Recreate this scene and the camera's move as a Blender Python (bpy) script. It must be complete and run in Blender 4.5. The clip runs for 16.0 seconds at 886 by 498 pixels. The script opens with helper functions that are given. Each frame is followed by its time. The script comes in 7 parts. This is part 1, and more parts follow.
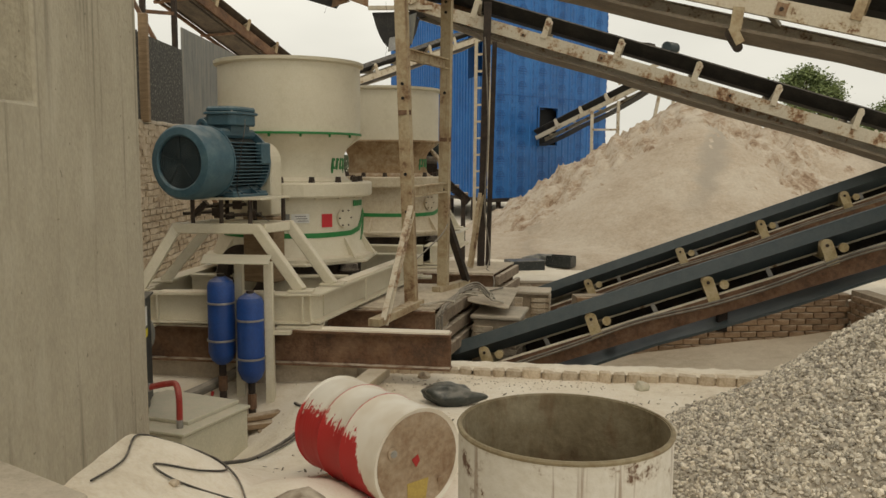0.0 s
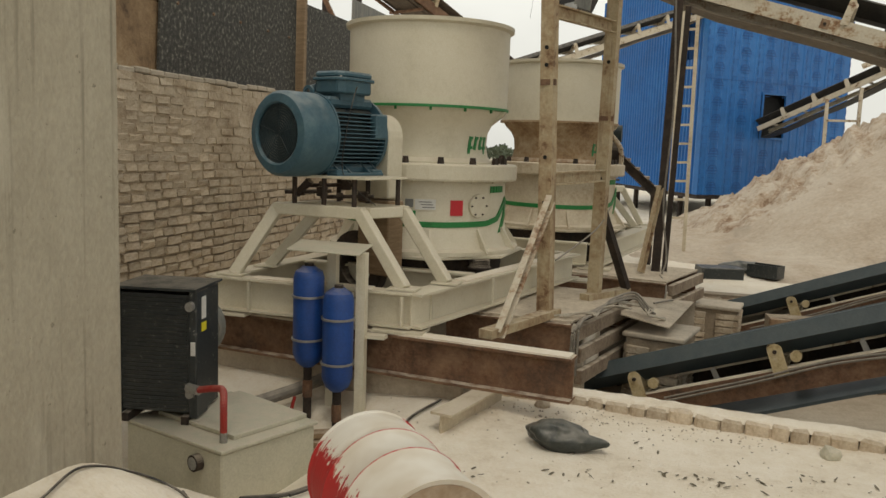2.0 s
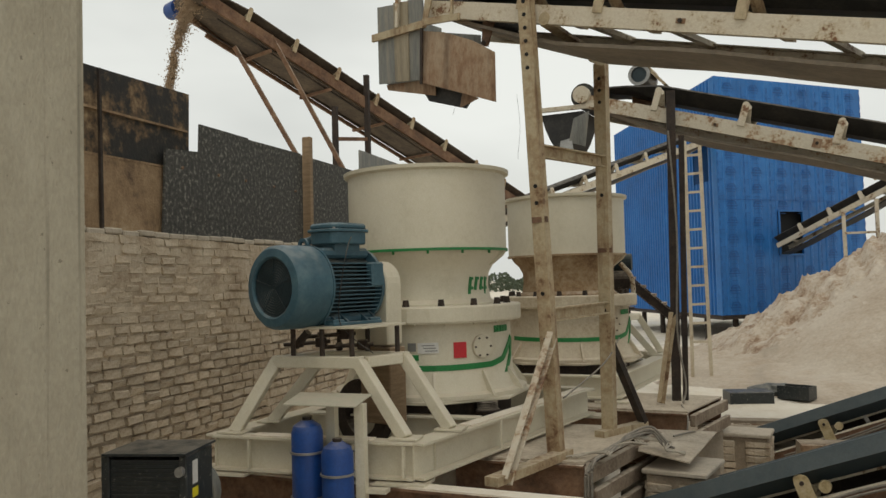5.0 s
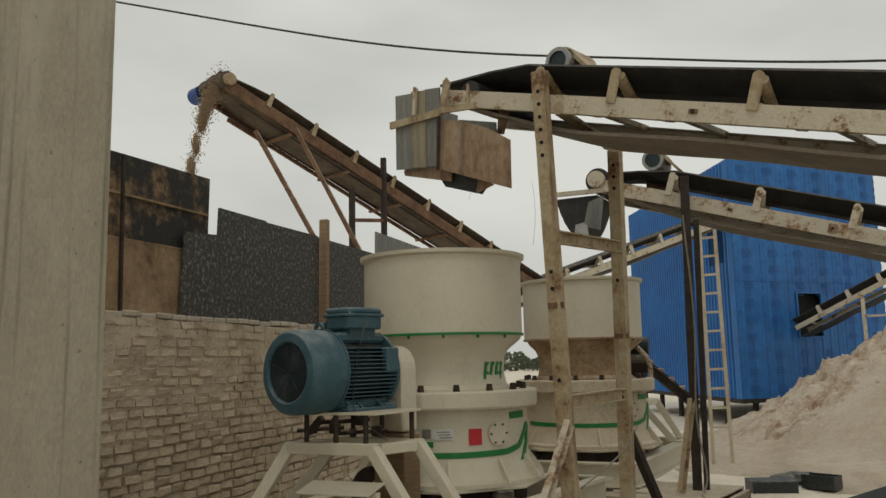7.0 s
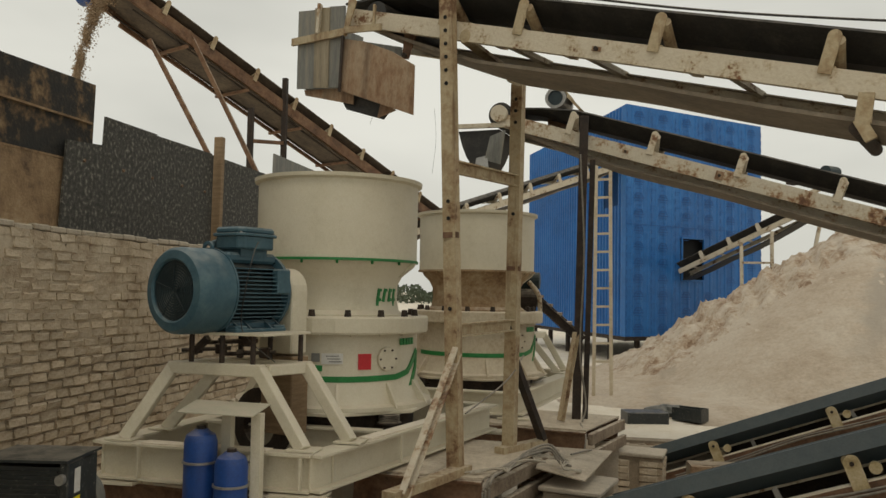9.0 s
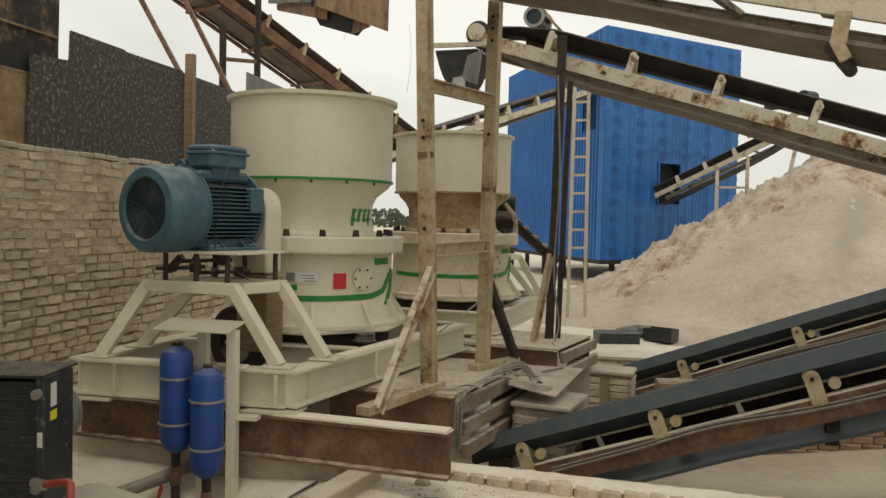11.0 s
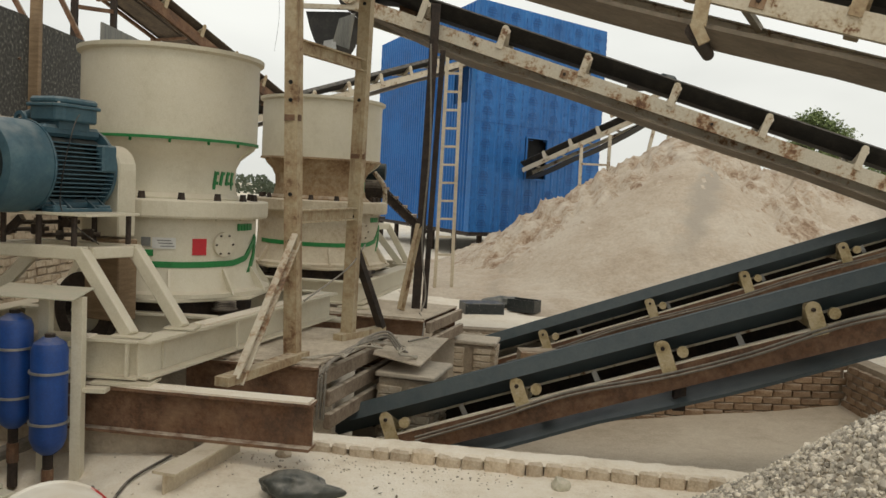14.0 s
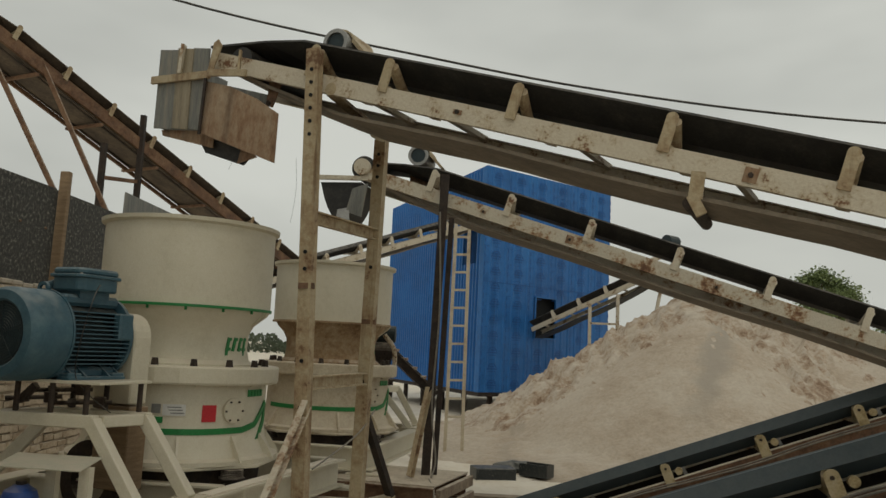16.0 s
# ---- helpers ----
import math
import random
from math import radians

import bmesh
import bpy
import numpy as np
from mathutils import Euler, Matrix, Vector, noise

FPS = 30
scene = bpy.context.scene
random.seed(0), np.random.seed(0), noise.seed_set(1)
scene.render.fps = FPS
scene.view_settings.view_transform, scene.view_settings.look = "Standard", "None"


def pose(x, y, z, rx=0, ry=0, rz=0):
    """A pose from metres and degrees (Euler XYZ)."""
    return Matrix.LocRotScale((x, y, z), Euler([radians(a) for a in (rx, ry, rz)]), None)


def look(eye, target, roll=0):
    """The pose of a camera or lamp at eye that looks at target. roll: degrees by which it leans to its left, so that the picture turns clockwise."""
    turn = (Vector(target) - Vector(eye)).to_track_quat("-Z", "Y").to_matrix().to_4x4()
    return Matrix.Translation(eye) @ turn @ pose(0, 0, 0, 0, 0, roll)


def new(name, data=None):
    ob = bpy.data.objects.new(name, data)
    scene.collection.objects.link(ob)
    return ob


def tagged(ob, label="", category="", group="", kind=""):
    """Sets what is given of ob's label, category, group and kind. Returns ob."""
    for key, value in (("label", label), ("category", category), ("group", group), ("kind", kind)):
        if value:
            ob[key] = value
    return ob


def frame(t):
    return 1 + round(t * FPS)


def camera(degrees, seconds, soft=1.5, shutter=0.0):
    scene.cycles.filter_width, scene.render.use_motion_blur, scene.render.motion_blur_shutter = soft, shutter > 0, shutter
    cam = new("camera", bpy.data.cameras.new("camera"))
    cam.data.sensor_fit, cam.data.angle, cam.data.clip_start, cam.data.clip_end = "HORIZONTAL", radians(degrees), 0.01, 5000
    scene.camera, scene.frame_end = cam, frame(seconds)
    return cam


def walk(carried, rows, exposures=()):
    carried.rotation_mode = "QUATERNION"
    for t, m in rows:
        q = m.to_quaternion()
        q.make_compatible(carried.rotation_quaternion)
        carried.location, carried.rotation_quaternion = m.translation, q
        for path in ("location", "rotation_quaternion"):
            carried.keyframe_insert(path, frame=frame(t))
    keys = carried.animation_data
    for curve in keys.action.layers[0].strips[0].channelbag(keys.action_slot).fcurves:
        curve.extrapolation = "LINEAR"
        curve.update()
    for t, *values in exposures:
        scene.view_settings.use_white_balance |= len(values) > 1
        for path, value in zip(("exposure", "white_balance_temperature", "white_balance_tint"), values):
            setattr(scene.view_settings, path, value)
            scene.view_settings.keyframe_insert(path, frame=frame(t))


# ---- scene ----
cam = camera(57.1, 16.0)
METRES, EYE, TILT, LEAN, TURN = 2.55, 2.1, 0.0, 0.0, 0.0
ROWS = [
    (0.0, 0.0, 0.0, 0.0, 0.03, -6.21, -0.27),
    (0.5, 0.0972, 0.173, -0.0117, 2.28, -7.37, -1.03),
    (1.0, 0.1962, 0.3369, -0.0027, 6.97, -7.39, -1.86),
    (1.5, 0.2321, 0.4673, -0.0323, 11.06, -6.19, -3.39),
    (2.0, 0.258, 0.5861, -0.0335, 15.5, -7.2, -2.07),
    (2.5, 0.295, 0.6507, -0.0354, 21.33, -8.3, -0.01),
    (3.0, 0.3237, 0.6638, -0.0286, 20.98, -6.16, -0.16),
    (3.5, 0.3405, 0.6547, -0.0204, 19.17, -3.26, 0.38),
    (4.0, 0.3517, 0.6444, -0.015, 18.35, -0.59, 1.03),
    (4.5, 0.361, 0.6389, -0.0119, 17.75, 1.08, 1.59),
    (4.7, 0.3612, 0.6384, -0.0105, 17.53, 1.51, 1.72),
    (6.8, 0.3603, 0.6290, 0.0150, 18.29, 7.59, 1.35),
    (7.0, 0.3605, 0.6288, 0.0165, 18.55, 7.8, 1.21),
    (7.5, 0.364, 0.6276, 0.019, 17.61, 9.93, 0.48),
    (8.0, 0.3688, 0.6335, 0.016, 14.04, 9.57, 0.3),
    (8.5, 0.3713, 0.6434, 0.0056, 11.67, 6.21, -0.4),
    (9.0, 0.3708, 0.6502, -0.002, 11.35, 3.04, -1.05),
    (9.2, 0.3712, 0.6508, -0.0040, 11.32, 2.46, -1.13),
    (11.5, 0.3866, 0.6492, -0.0209, 8.59, -3.79, -1.82),
    (12.0, 0.3857, 0.6554, -0.0236, 6.64, -5.35, -2.59),
    (12.5, 0.3827, 0.6672, -0.0264, 3.68, -6.24, -3.03),
    (13.0, 0.3853, 0.6732, -0.0293, 1.05, -6.36, -3.59),
    (13.5, 0.3871, 0.6776, -0.0274, 0.52, -5.7, -3.61),
    (14.0, 0.3883, 0.6854, -0.0243, 0.75, -3.99, -3.03),
    (14.5, 0.391, 0.6806, -0.0171, 1.14, -0.74, -2.38),
    (15.0, 0.3927, 0.6656, -0.007, 0.62, 3.68, -2.73),
    (15.5, 0.3896, 0.6455, 0.0056, 0.63, 7.92, -2.76),
    (15.8, 0.3889, 0.6432, 0.0045, 1.38, 8.16, -2.72),
    (16.0, 0.3882, 0.6409, 0.0034, 1.43, 7.02, -2.78),
]
EXPOSURE = [(0.0, -0.22, 7250, 8), (0.7, -0.15, 7000, 8), (2.0, -0.12, 6900, 8), (3.0, -0.06, 6700, 7), (3.5, -0.06, 6600, 7), (4.5, -0.17, 6600, 7), (7.0, -0.6, 6750, 6), (8.0, -0.65, 6800, 5), (8.5, -0.64, 6850, 6), (9.0, -0.45, 7000, 7), (11.5, -0.12, 6900, 8), (13.5, -0.1, 6750, 8), (14.5, -0.18, 6650, 8), (15.5, -0.78, 6750, 5), (16.0, -0.78, 6750, 5)]
walk(cam, [(t, pose(0, 0, EYE, TILT, LEAN, TURN) @ pose(METRES * x, METRES * y, METRES * z, 90 + pitch, roll, yaw)) for t, x, y, z, yaw, pitch, roll in ROWS], EXPOSURE)


# ---- light ----
world = bpy.data.worlds.new("overcast_sky")
scene.world = world
world.use_nodes = True
wn, wl = world.node_tree.nodes, world.node_tree.links
wn.clear()
w_out, w_bg = wn.new("ShaderNodeOutputWorld"), wn.new("ShaderNodeBackground")
w_sky = wn.new("ShaderNodeTexSky")
w_sky.sky_type, w_sky.sun_disc = "NISHITA", False
w_sky.sun_elevation, w_sky.sun_rotation = radians(58), radians(200)
w_sky.dust_density = 4.0
w_tc, w_map, w_noise = wn.new("ShaderNodeTexCoord"), wn.new("ShaderNodeMapping"), wn.new("ShaderNodeTexNoise")
w_map.inputs["Scale"].default_value = (1.0, 1.0, 2.6)
w_noise.inputs["Scale"].default_value, w_noise.inputs["Detail"].default_value = 1.7, 4.0
w_ramp = wn.new("ShaderNodeValToRGB")
w_ramp.color_ramp.elements[0].position, w_ramp.color_ramp.elements[0].color = 0.3, (5.9, 6.0, 5.85, 1)
w_ramp.color_ramp.elements[1].position, w_ramp.color_ramp.elements[1].color = 0.68, (9.6, 9.7, 9.4, 1)
w_mix = wn.new("ShaderNodeMixRGB")
w_mix.inputs[0].default_value = 0.93
wl.new(w_tc.outputs["Generated"], w_map.inputs[0]), wl.new(w_map.outputs[0], w_noise.inputs["Vector"])
wl.new(w_noise.outputs[0], w_ramp.inputs[0]), wl.new(w_sky.outputs[0], w_mix.inputs[1])
w_sep, w_rng, w_mul = wn.new("ShaderNodeSeparateXYZ"), wn.new("ShaderNodeMapRange"), wn.new("ShaderNodeMixRGB")
w_rng.inputs[1].default_value, w_rng.inputs[2].default_value = 0.05, 0.75
w_rng.inputs[3].default_value, w_rng.inputs[4].default_value = 1.13, 1.09
w_mul.blend_type, w_mul.inputs[0].default_value = "MULTIPLY", 1.0
wl.new(w_tc.outputs["Generated"], w_sep.inputs[0]), wl.new(w_sep.outputs[2], w_rng.inputs[0])
wl.new(w_ramp.outputs[0], w_mul.inputs[1]), wl.new(w_rng.outputs[0], w_mul.inputs[2])
wl.new(w_mul.outputs[0], w_mix.inputs[2]), wl.new(w_mix.outputs[0], w_bg.inputs[0])
w_bg.inputs[1].default_value = 0.1
wl.new(w_bg.outputs[0], w_out.inputs[0])
sun = new("sun", bpy.data.lights.new("sun", "SUN"))
sun.data.energy, sun.data.angle, sun.data.color = 0.6, radians(14), (1.0, 0.92, 0.80)
sun.matrix_world = look((0, 0, 20), (-3.0, 9.0, 0))


# ---- materials ----
def material(name, stops, scale=6.0, rough=0.7, metal=0.0, bump=0.15, fine=60.0, dust=0.0, dust_colour=(0.55, 0.48, 0.38), detail=8.0, lo=0.35, hi=0.65, stretch=(1, 1, 1), per_object=0.0):
    """Two scales of noise over a ramp of base colours, a fine relief, and pale dust on faces that look up."""
    m = bpy.data.materials.new(name)
    m.use_nodes = True
    n, l = m.node_tree.nodes, m.node_tree.links
    b = n["Principled BSDF"]
    tc, mp = n.new("ShaderNodeTexCoord"), n.new("ShaderNodeMapping")
    mp.inputs["Scale"].default_value = stretch
    l.new(tc.outputs["Object"], mp.inputs[0])
    big, small = n.new("ShaderNodeTexNoise"), n.new("ShaderNodeTexNoise")
    big.inputs["Scale"].default_value, big.inputs["Detail"].default_value = scale, detail
    small.inputs["Scale"].default_value, small.inputs["Detail"].default_value = fine, 4.0
    l.new(mp.outputs[0], big.inputs["Vector"]), l.new(mp.outputs[0], small.inputs["Vector"])
    ramp = n.new("ShaderNodeValToRGB")
    cr = ramp.color_ramp
    for i, c in enumerate(stops):
        at = lo + (hi - lo) * i / max(1, len(stops) - 1)
        e = cr.elements[i] if i < 2 else cr.elements.new(at)
        e.position, e.color = at, (*c, 1)
    mid, fac = n.new("ShaderNodeTexNoise"), n.new("ShaderNodeMixRGB")
    mid.inputs["Scale"].default_value, mid.inputs["Detail"].default_value, mid.inputs["Roughness"].default_value = scale * 6, 8.0, 0.65
    l.new(mp.outputs[0], mid.inputs["Vector"])
    fac.inputs[0].default_value = 0.42
    l.new(big.outputs[0], fac.inputs[1]), l.new(mid.outputs[0], fac.inputs[2])
    l.new(fac.outputs[0], ramp.inputs[0])
    col = ramp.outputs[0]
    grain = n.new("ShaderNodeMixRGB")
    grain.blend_type, grain.inputs[0].default_value = "OVERLAY", 0.22
    l.new(col, grain.inputs[1]), l.new(small.outputs[0], grain.inputs[2])
    col = grain.outputs[0]
    if per_object:
        oi, hs, mr = n.new("ShaderNodeObjectInfo"), n.new("ShaderNodeHueSaturation"), n.new("ShaderNodeMapRange")
        mr.inputs[3].default_value, mr.inputs[4].default_value = 1 - per_object, 1 + per_object
        l.new(oi.outputs["Random"], mr.inputs[0]), l.new(mr.outputs[0], hs.inputs["Value"]), l.new(col, hs.inputs["Color"])
        col = hs.outputs[0]
    if dust:
        geo, sep, mr, mul, dn = n.new("ShaderNodeNewGeometry"), n.new("ShaderNodeSeparateXYZ"), n.new("ShaderNodeMapRange"), n.new("ShaderNodeMath"), n.new("ShaderNodeTexNoise")
        dn.inputs["Scale"].default_value, dn.inputs["Detail"].default_value = 9.0, 6.0
        l.new(tc.outputs["Object"], dn.inputs["Vector"])
        l.new(geo.outputs["Normal"], sep.inputs[0]), l.new(sep.outputs[2], mr.inputs[0])
        mr.inputs[1].default_value, mr.inputs[2].default_value = 0.15, 0.85
        mr.inputs[3].default_value, mr.inputs[4].default_value = 0.05, 1.0
        dr = n.new("ShaderNodeMapRange")
        dr.inputs[1].default_value, dr.inputs[2].default_value = 0.32, 0.6
        l.new(dn.outputs[0], dr.inputs[0])
        mul.operation = "MULTIPLY"
        l.new(mr.outputs[0], mul.inputs[0]), l.new(dr.outputs[0], mul.inputs[1])
        m2 = n.new("ShaderNodeMath")
        m2.operation, m2.inputs[1].default_value = "MULTIPLY", dust
        l.new(mul.outputs[0], m2.inputs[0])
        mx = n.new("ShaderNodeMixRGB")
        mx.inputs[2].default_value = (*dust_colour, 1)
        l.new(m2.outputs[0], mx.inputs[0]), l.new(col, mx.inputs[1])
        col = mx.outputs[0]
    l.new(col, b.inputs["Base Color"])
    rr = n.new("ShaderNodeMapRange")
    rr.inputs[3].default_value, rr.inputs[4].default_value = max(0.05, rough - 0.15), min(1.0, rough + 0.15)
    l.new(big.outputs[0], rr.inputs[0]), l.new(rr.outputs[0], b.inputs["Roughness"])
    b.inputs["Metallic"].default_value = metal
    if bump:
        bp = n.new("ShaderNodeBump")
        bp.inputs["Strength"].default_value, bp.inputs["Distance"].default_value = bump, 0.02
        l.new(small.outputs[0], bp.inputs["Height"]), l.new(bp.outputs[0], b.inputs["Normal"])
    return m


SAND = (0.60, 0.52, 0.42)
cream = material("cream_paint", [(0.60, 0.55, 0.42), (0.66, 0.61, 0.48), (0.69, 0.64, 0.51)], 3, 0.5, 0, 0.04, 80, 0.7, SAND)
cream_dirty = material("cream_paint_caked_with_dust", [(0.17, 0.09, 0.04), (0.33, 0.22, 0.12), (0.50, 0.40, 0.27)], 2.6, 0.85, 0, 0.25, 40, 0.6, SAND, lo=0.34, hi=0.66)
cream_dusty = material("cream_paint_under_dust", [(0.36, 0.27, 0.17), (0.52, 0.44, 0.32), (0.60, 0.53, 0.40)], 3.2, 0.7, 0, 0.12, 50, 0.8, SAND, lo=0.3, hi=0.6)
green = material("green_paint", [(0.01, 0.16, 0.04), (0.02, 0.24, 0.06)], 8, 0.5, 0, 0.03, 60)
motor_blue = material("blue_grey_motor_paint", [(0.028, 0.078, 0.108), (0.040, 0.102, 0.138), (0.066, 0.135, 0.165)], 5, 0.5, 0, 0.08, 90, 0.45, (0.35, 0.36, 0.34))
# Dark motor parts; also paints the shade between the cooling fins.
motor_dark = material("dark_motor_tone_and_gap_shade", [(0.010, 0.022, 0.028), (0.022, 0.042, 0.050)], 7, 0.6, 0, 0.1, 90, 0.2)
tank_blue = material("blue_bladder_paint", [(0.004, 0.042, 0.20), (0.007, 0.064, 0.28)], 4, 0.5, 0, 0.04, 70, 0.25)
rust = material("rusted_steel", [(0.07, 0.036, 0.021), (0.17, 0.088, 0.048), (0.26, 0.155, 0.09)], 4, 0.85, 0.1, 0.3, 50, 0.95, SAND)
# Dark rust, deepened to carry the shade of hidden parts as well.
rust_dark = material("dark_rusted_steel_and_shade", [(0.012, 0.009, 0.007), (0.032, 0.021, 0.016), (0.06, 0.038, 0.026)], 6, 0.8, 0.1, 0.25, 50, 0.5, SAND)
rust_orange = material("orange_rust_sheet", [(0.11, 0.062, 0.036), (0.26, 0.15, 0.085), (0.36, 0.25, 0.16), (0.42, 0.32, 0.22)], 2.2, 0.85, 0.1, 0.25, 40, 0.3, SAND, stretch=(1.3, 1.3, 0.6))
worn_cream = material("worn_cream_paint_with_rust", [(0.16, 0.083, 0.04), (0.34, 0.24, 0.14), (0.40, 0.305, 0.185), (0.46, 0.375, 0.245)], 3.0, 0.75, 0, 0.2, 45, 0.4, SAND, lo=0.37, hi=0.55)
rusty_white = material("rust_stained_white_paint", [(0.13, 0.055, 0.025), (0.30, 0.17, 0.085), (0.52, 0.43, 0.31), (0.60, 0.54, 0.43)], 3.2, 0.75, 0, 0.2, 45, 0.5, SAND, lo=0.37, hi=0.51)
worn_white = material("chipped_white_paint_with_rust", [(0.18, 0.08, 0.035), (0.50, 0.41, 0.28), (0.58, 0.50, 0.38), (0.63, 0.56, 0.44)], 5, 0.7, 0, 0.2, 45, 0.5, SAND, lo=0.38, hi=0.50)
ochre = material("dusty_ochre_steel", [(0.33, 0.24, 0.11), (0.50, 0.40, 0.23), (0.58, 0.49, 0.33)], 9, 0.8, 0, 0.2, 60, 0.5, SAND)
rubber = material("black_rubber_belt", [(0.012, 0.012, 0.012), (0.024, 0.023, 0.022), (0.05, 0.046, 0.04)], 5, 0.65, 0, 0.1, 60, 0.25, SAND)
rubber_blue = material("slate_rubber_belt", [(0.056, 0.074, 0.082), (0.064, 0.084, 0.092), (0.072, 0.092, 0.099)], 2, 0.42, 0, 0.05, 60, 0.05, SAND)
dusty_rubber = material("dust_grey_rubber", [(0.05, 0.038, 0.028), (0.10, 0.075, 0.055), (0.16, 0.125, 0.09)], 3, 0.85, 0, 0.15, 50)
dusty_steel = material("dust_caked_brown_steel", [(0.13, 0.085, 0.055), (0.25, 0.19, 0.135), (0.36, 0.29, 0.22)], 4, 0.85, 0, 0.25, 50, 0.8, SAND)
pit_brick = material("bare_brick", [(0.18, 0.105, 0.06), (0.27, 0.175, 0.105), (0.36, 0.255, 0.165)], 7, 0.95, 0, 0.4, 45, 0.8, SAND, per_object=0.2)
belt_under = material("dusty_return_belt", [(0.14, 0.112, 0.082), (0.21, 0.172, 0.13), (0.29, 0.24, 0.185)], 2, 0.85, 0, 0.15, 40)
plaster = material("cement_plaster", [(0.33, 0.295, 0.225), (0.375, 0.335, 0.255), (0.42, 0.38, 0.295)], 1.6, 0.9, 0, 0.35, 55, stretch=(1.2, 1.2, 0.7), lo=0.3, hi=0.65)
sand = material("pale_stone_dust", [(0.66, 0.57, 0.45), (0.77, 0.69, 0.57), (0.82, 0.75, 0.64)], 1.6, 0.95, 0, 0.5, 45, lo=0.36, hi=0.58)
pile_sand = material("stockpiled_sand", [(0.41, 0.325, 0.24), (0.49, 0.405, 0.315), (0.55, 0.475, 0.385)], 0.8, 0.95, 0, 0.7, 16, lo=0.34, hi=0.60)
# Brown sand with deeper dark stops that paint in shade on rough faces.
slump_sand_with_shade = material("slump_sand_with_shade", [(0.24, 0.155, 0.098), (0.40, 0.30, 0.215), (0.50, 0.415, 0.325), (0.57, 0.495, 0.405)], 2.2, 0.95, 0, 1.0, 7, lo=0.37, hi=0.58)
damp_sand = material("damp_sand", [(0.27, 0.18, 0.11), (0.38, 0.275, 0.175), (0.47, 0.36, 0.25)], 6, 0.95, 0, 0.4, 60)
# Darker than the open ground: the pit's shade is put into this colour.
pit_dust = material("pit_dust_with_shade", [(0.43, 0.36, 0.27), (0.52, 0.44, 0.34), (0.58, 0.505, 0.40)], 1.2, 0.95, 0, 0.4, 40)
brick = material("dusty_brick", [(0.33, 0.245, 0.165), (0.50, 0.405, 0.295), (0.62, 0.53, 0.41)], 6, 0.95, 0, 0.5, 45, 0.7, SAND, per_object=0.18)
brick_stuff = material("dusty_brick_wall", [(0.33, 0.245, 0.165), (0.50, 0.405, 0.295), (0.62, 0.53, 0.41)], 3, 0.95, 0, 0.5, 45, 0.7, SAND)
mortar = material("mud_mortar", [(0.24, 0.185, 0.13), (0.40, 0.33, 0.245)], 7, 0.95, 0, 0.4, 60)
concrete = material("dusty_concrete", [(0.36, 0.31, 0.24), (0.46, 0.40, 0.32), (0.54, 0.47, 0.38)], 3, 0.9, 0, 0.3, 60, 0.4, SAND)
plinth_m = material("stained_concrete_plinth", [(0.33, 0.27, 0.20), (0.47, 0.40, 0.31), (0.57, 0.50, 0.40)], 2.2, 0.95, 0, 0.4, 40, 0.8, SAND)
black_paint = material("black_enamel", [(0.010, 0.013, 0.014), (0.018, 0.023, 0.025), (0.024, 0.03, 0.032), (0.03, 0.036, 0.038), (0.5, 0.48, 0.42)], 26, 0.4, 0, 0.06, 90, 0.25, SAND, lo=0.34, hi=0.68)
tank_paint = material("pale_green_grey_enamel", [(0.46, 0.44, 0.34), (0.57, 0.54, 0.43)], 4, 0.5, 0, 0.06, 70, 0.6, SAND)
steel = material("grey_steel", [(0.25, 0.25, 0.24), (0.42, 0.41, 0.39)], 8, 0.45, 0.6, 0.1, 80, 0.3, SAND)
grey_sheet = material("weathered_grey_sheet", [(0.13, 0.13, 0.12), (0.22, 0.22, 0.20), (0.31, 0.28, 0.23)], 2.5, 0.7, 0.2, 0.1, 50, stretch=(5, 5, 0.5))
panel_dark = material("mottled_black_belt_panel", [(0.034, 0.034, 0.031), (0.052, 0.050, 0.045), (0.080, 0.077, 0.068), (0.28, 0.265, 0.23)], 22, 0.9, 0, 0.4, 60, lo=0.36, hi=0.63, detail=12)
panel_mix = material("black_panel_with_caked_sand", [(0.022, 0.022, 0.02), (0.035, 0.03, 0.025), (0.17, 0.11, 0.06), (0.36, 0.26, 0.15)], 1.7, 0.9, 0, 0.4, 30, lo=0.40, hi=0.62, detail=12)
panel_brown = material("sand_caked_brown_panel", [(0.10, 0.062, 0.038), (0.26, 0.17, 0.095), (0.35, 0.24, 0.14), (0.45, 0.35, 0.23)], 1.5, 0.9, 0, 0.4, 40, lo=0.36, hi=0.66)
blue_sheet = material("blue_profiled_sheet", [(0.010, 0.115, 0.36), (0.014, 0.15, 0.46), (0.028, 0.19, 0.52)], 0.6, 0.45, 0, 0.03, 40)
blue_ink = material("dark_blue_print", [(0.009, 0.090, 0.315), (0.011, 0.110, 0.365)], 9, 0.5, 0, 0, 40)
# Near-black colour that paints in the unlit depth of openings and holes.
hole_dark = material("unlit_hole_black", [(0.006, 0.006, 0.006), (0.012, 0.012, 0.012)], 5, 0.9, 0, 0, 40)
red_paint = material("red_drum_paint", [(0.33, 0.012, 0.012), (0.42, 0.02, 0.02)], 7, 0.45, 0, 0.05, 60)
red_hose_m = material("red_hose", [(0.30, 0.02, 0.015), (0.38, 0.03, 0.025)], 9, 0.5, 0, 0.05, 60, 0.3, SAND)
sticker_red = material("red_sticker", [(0.50, 0.02, 0.03), (0.58, 0.03, 0.04)], 9, 0.5, 0, 0, 60)
sticker_white = material("white_sticker", [(0.62, 0.61, 0.58), (0.72, 0.71, 0.68)], 9, 0.5, 0, 0, 60)
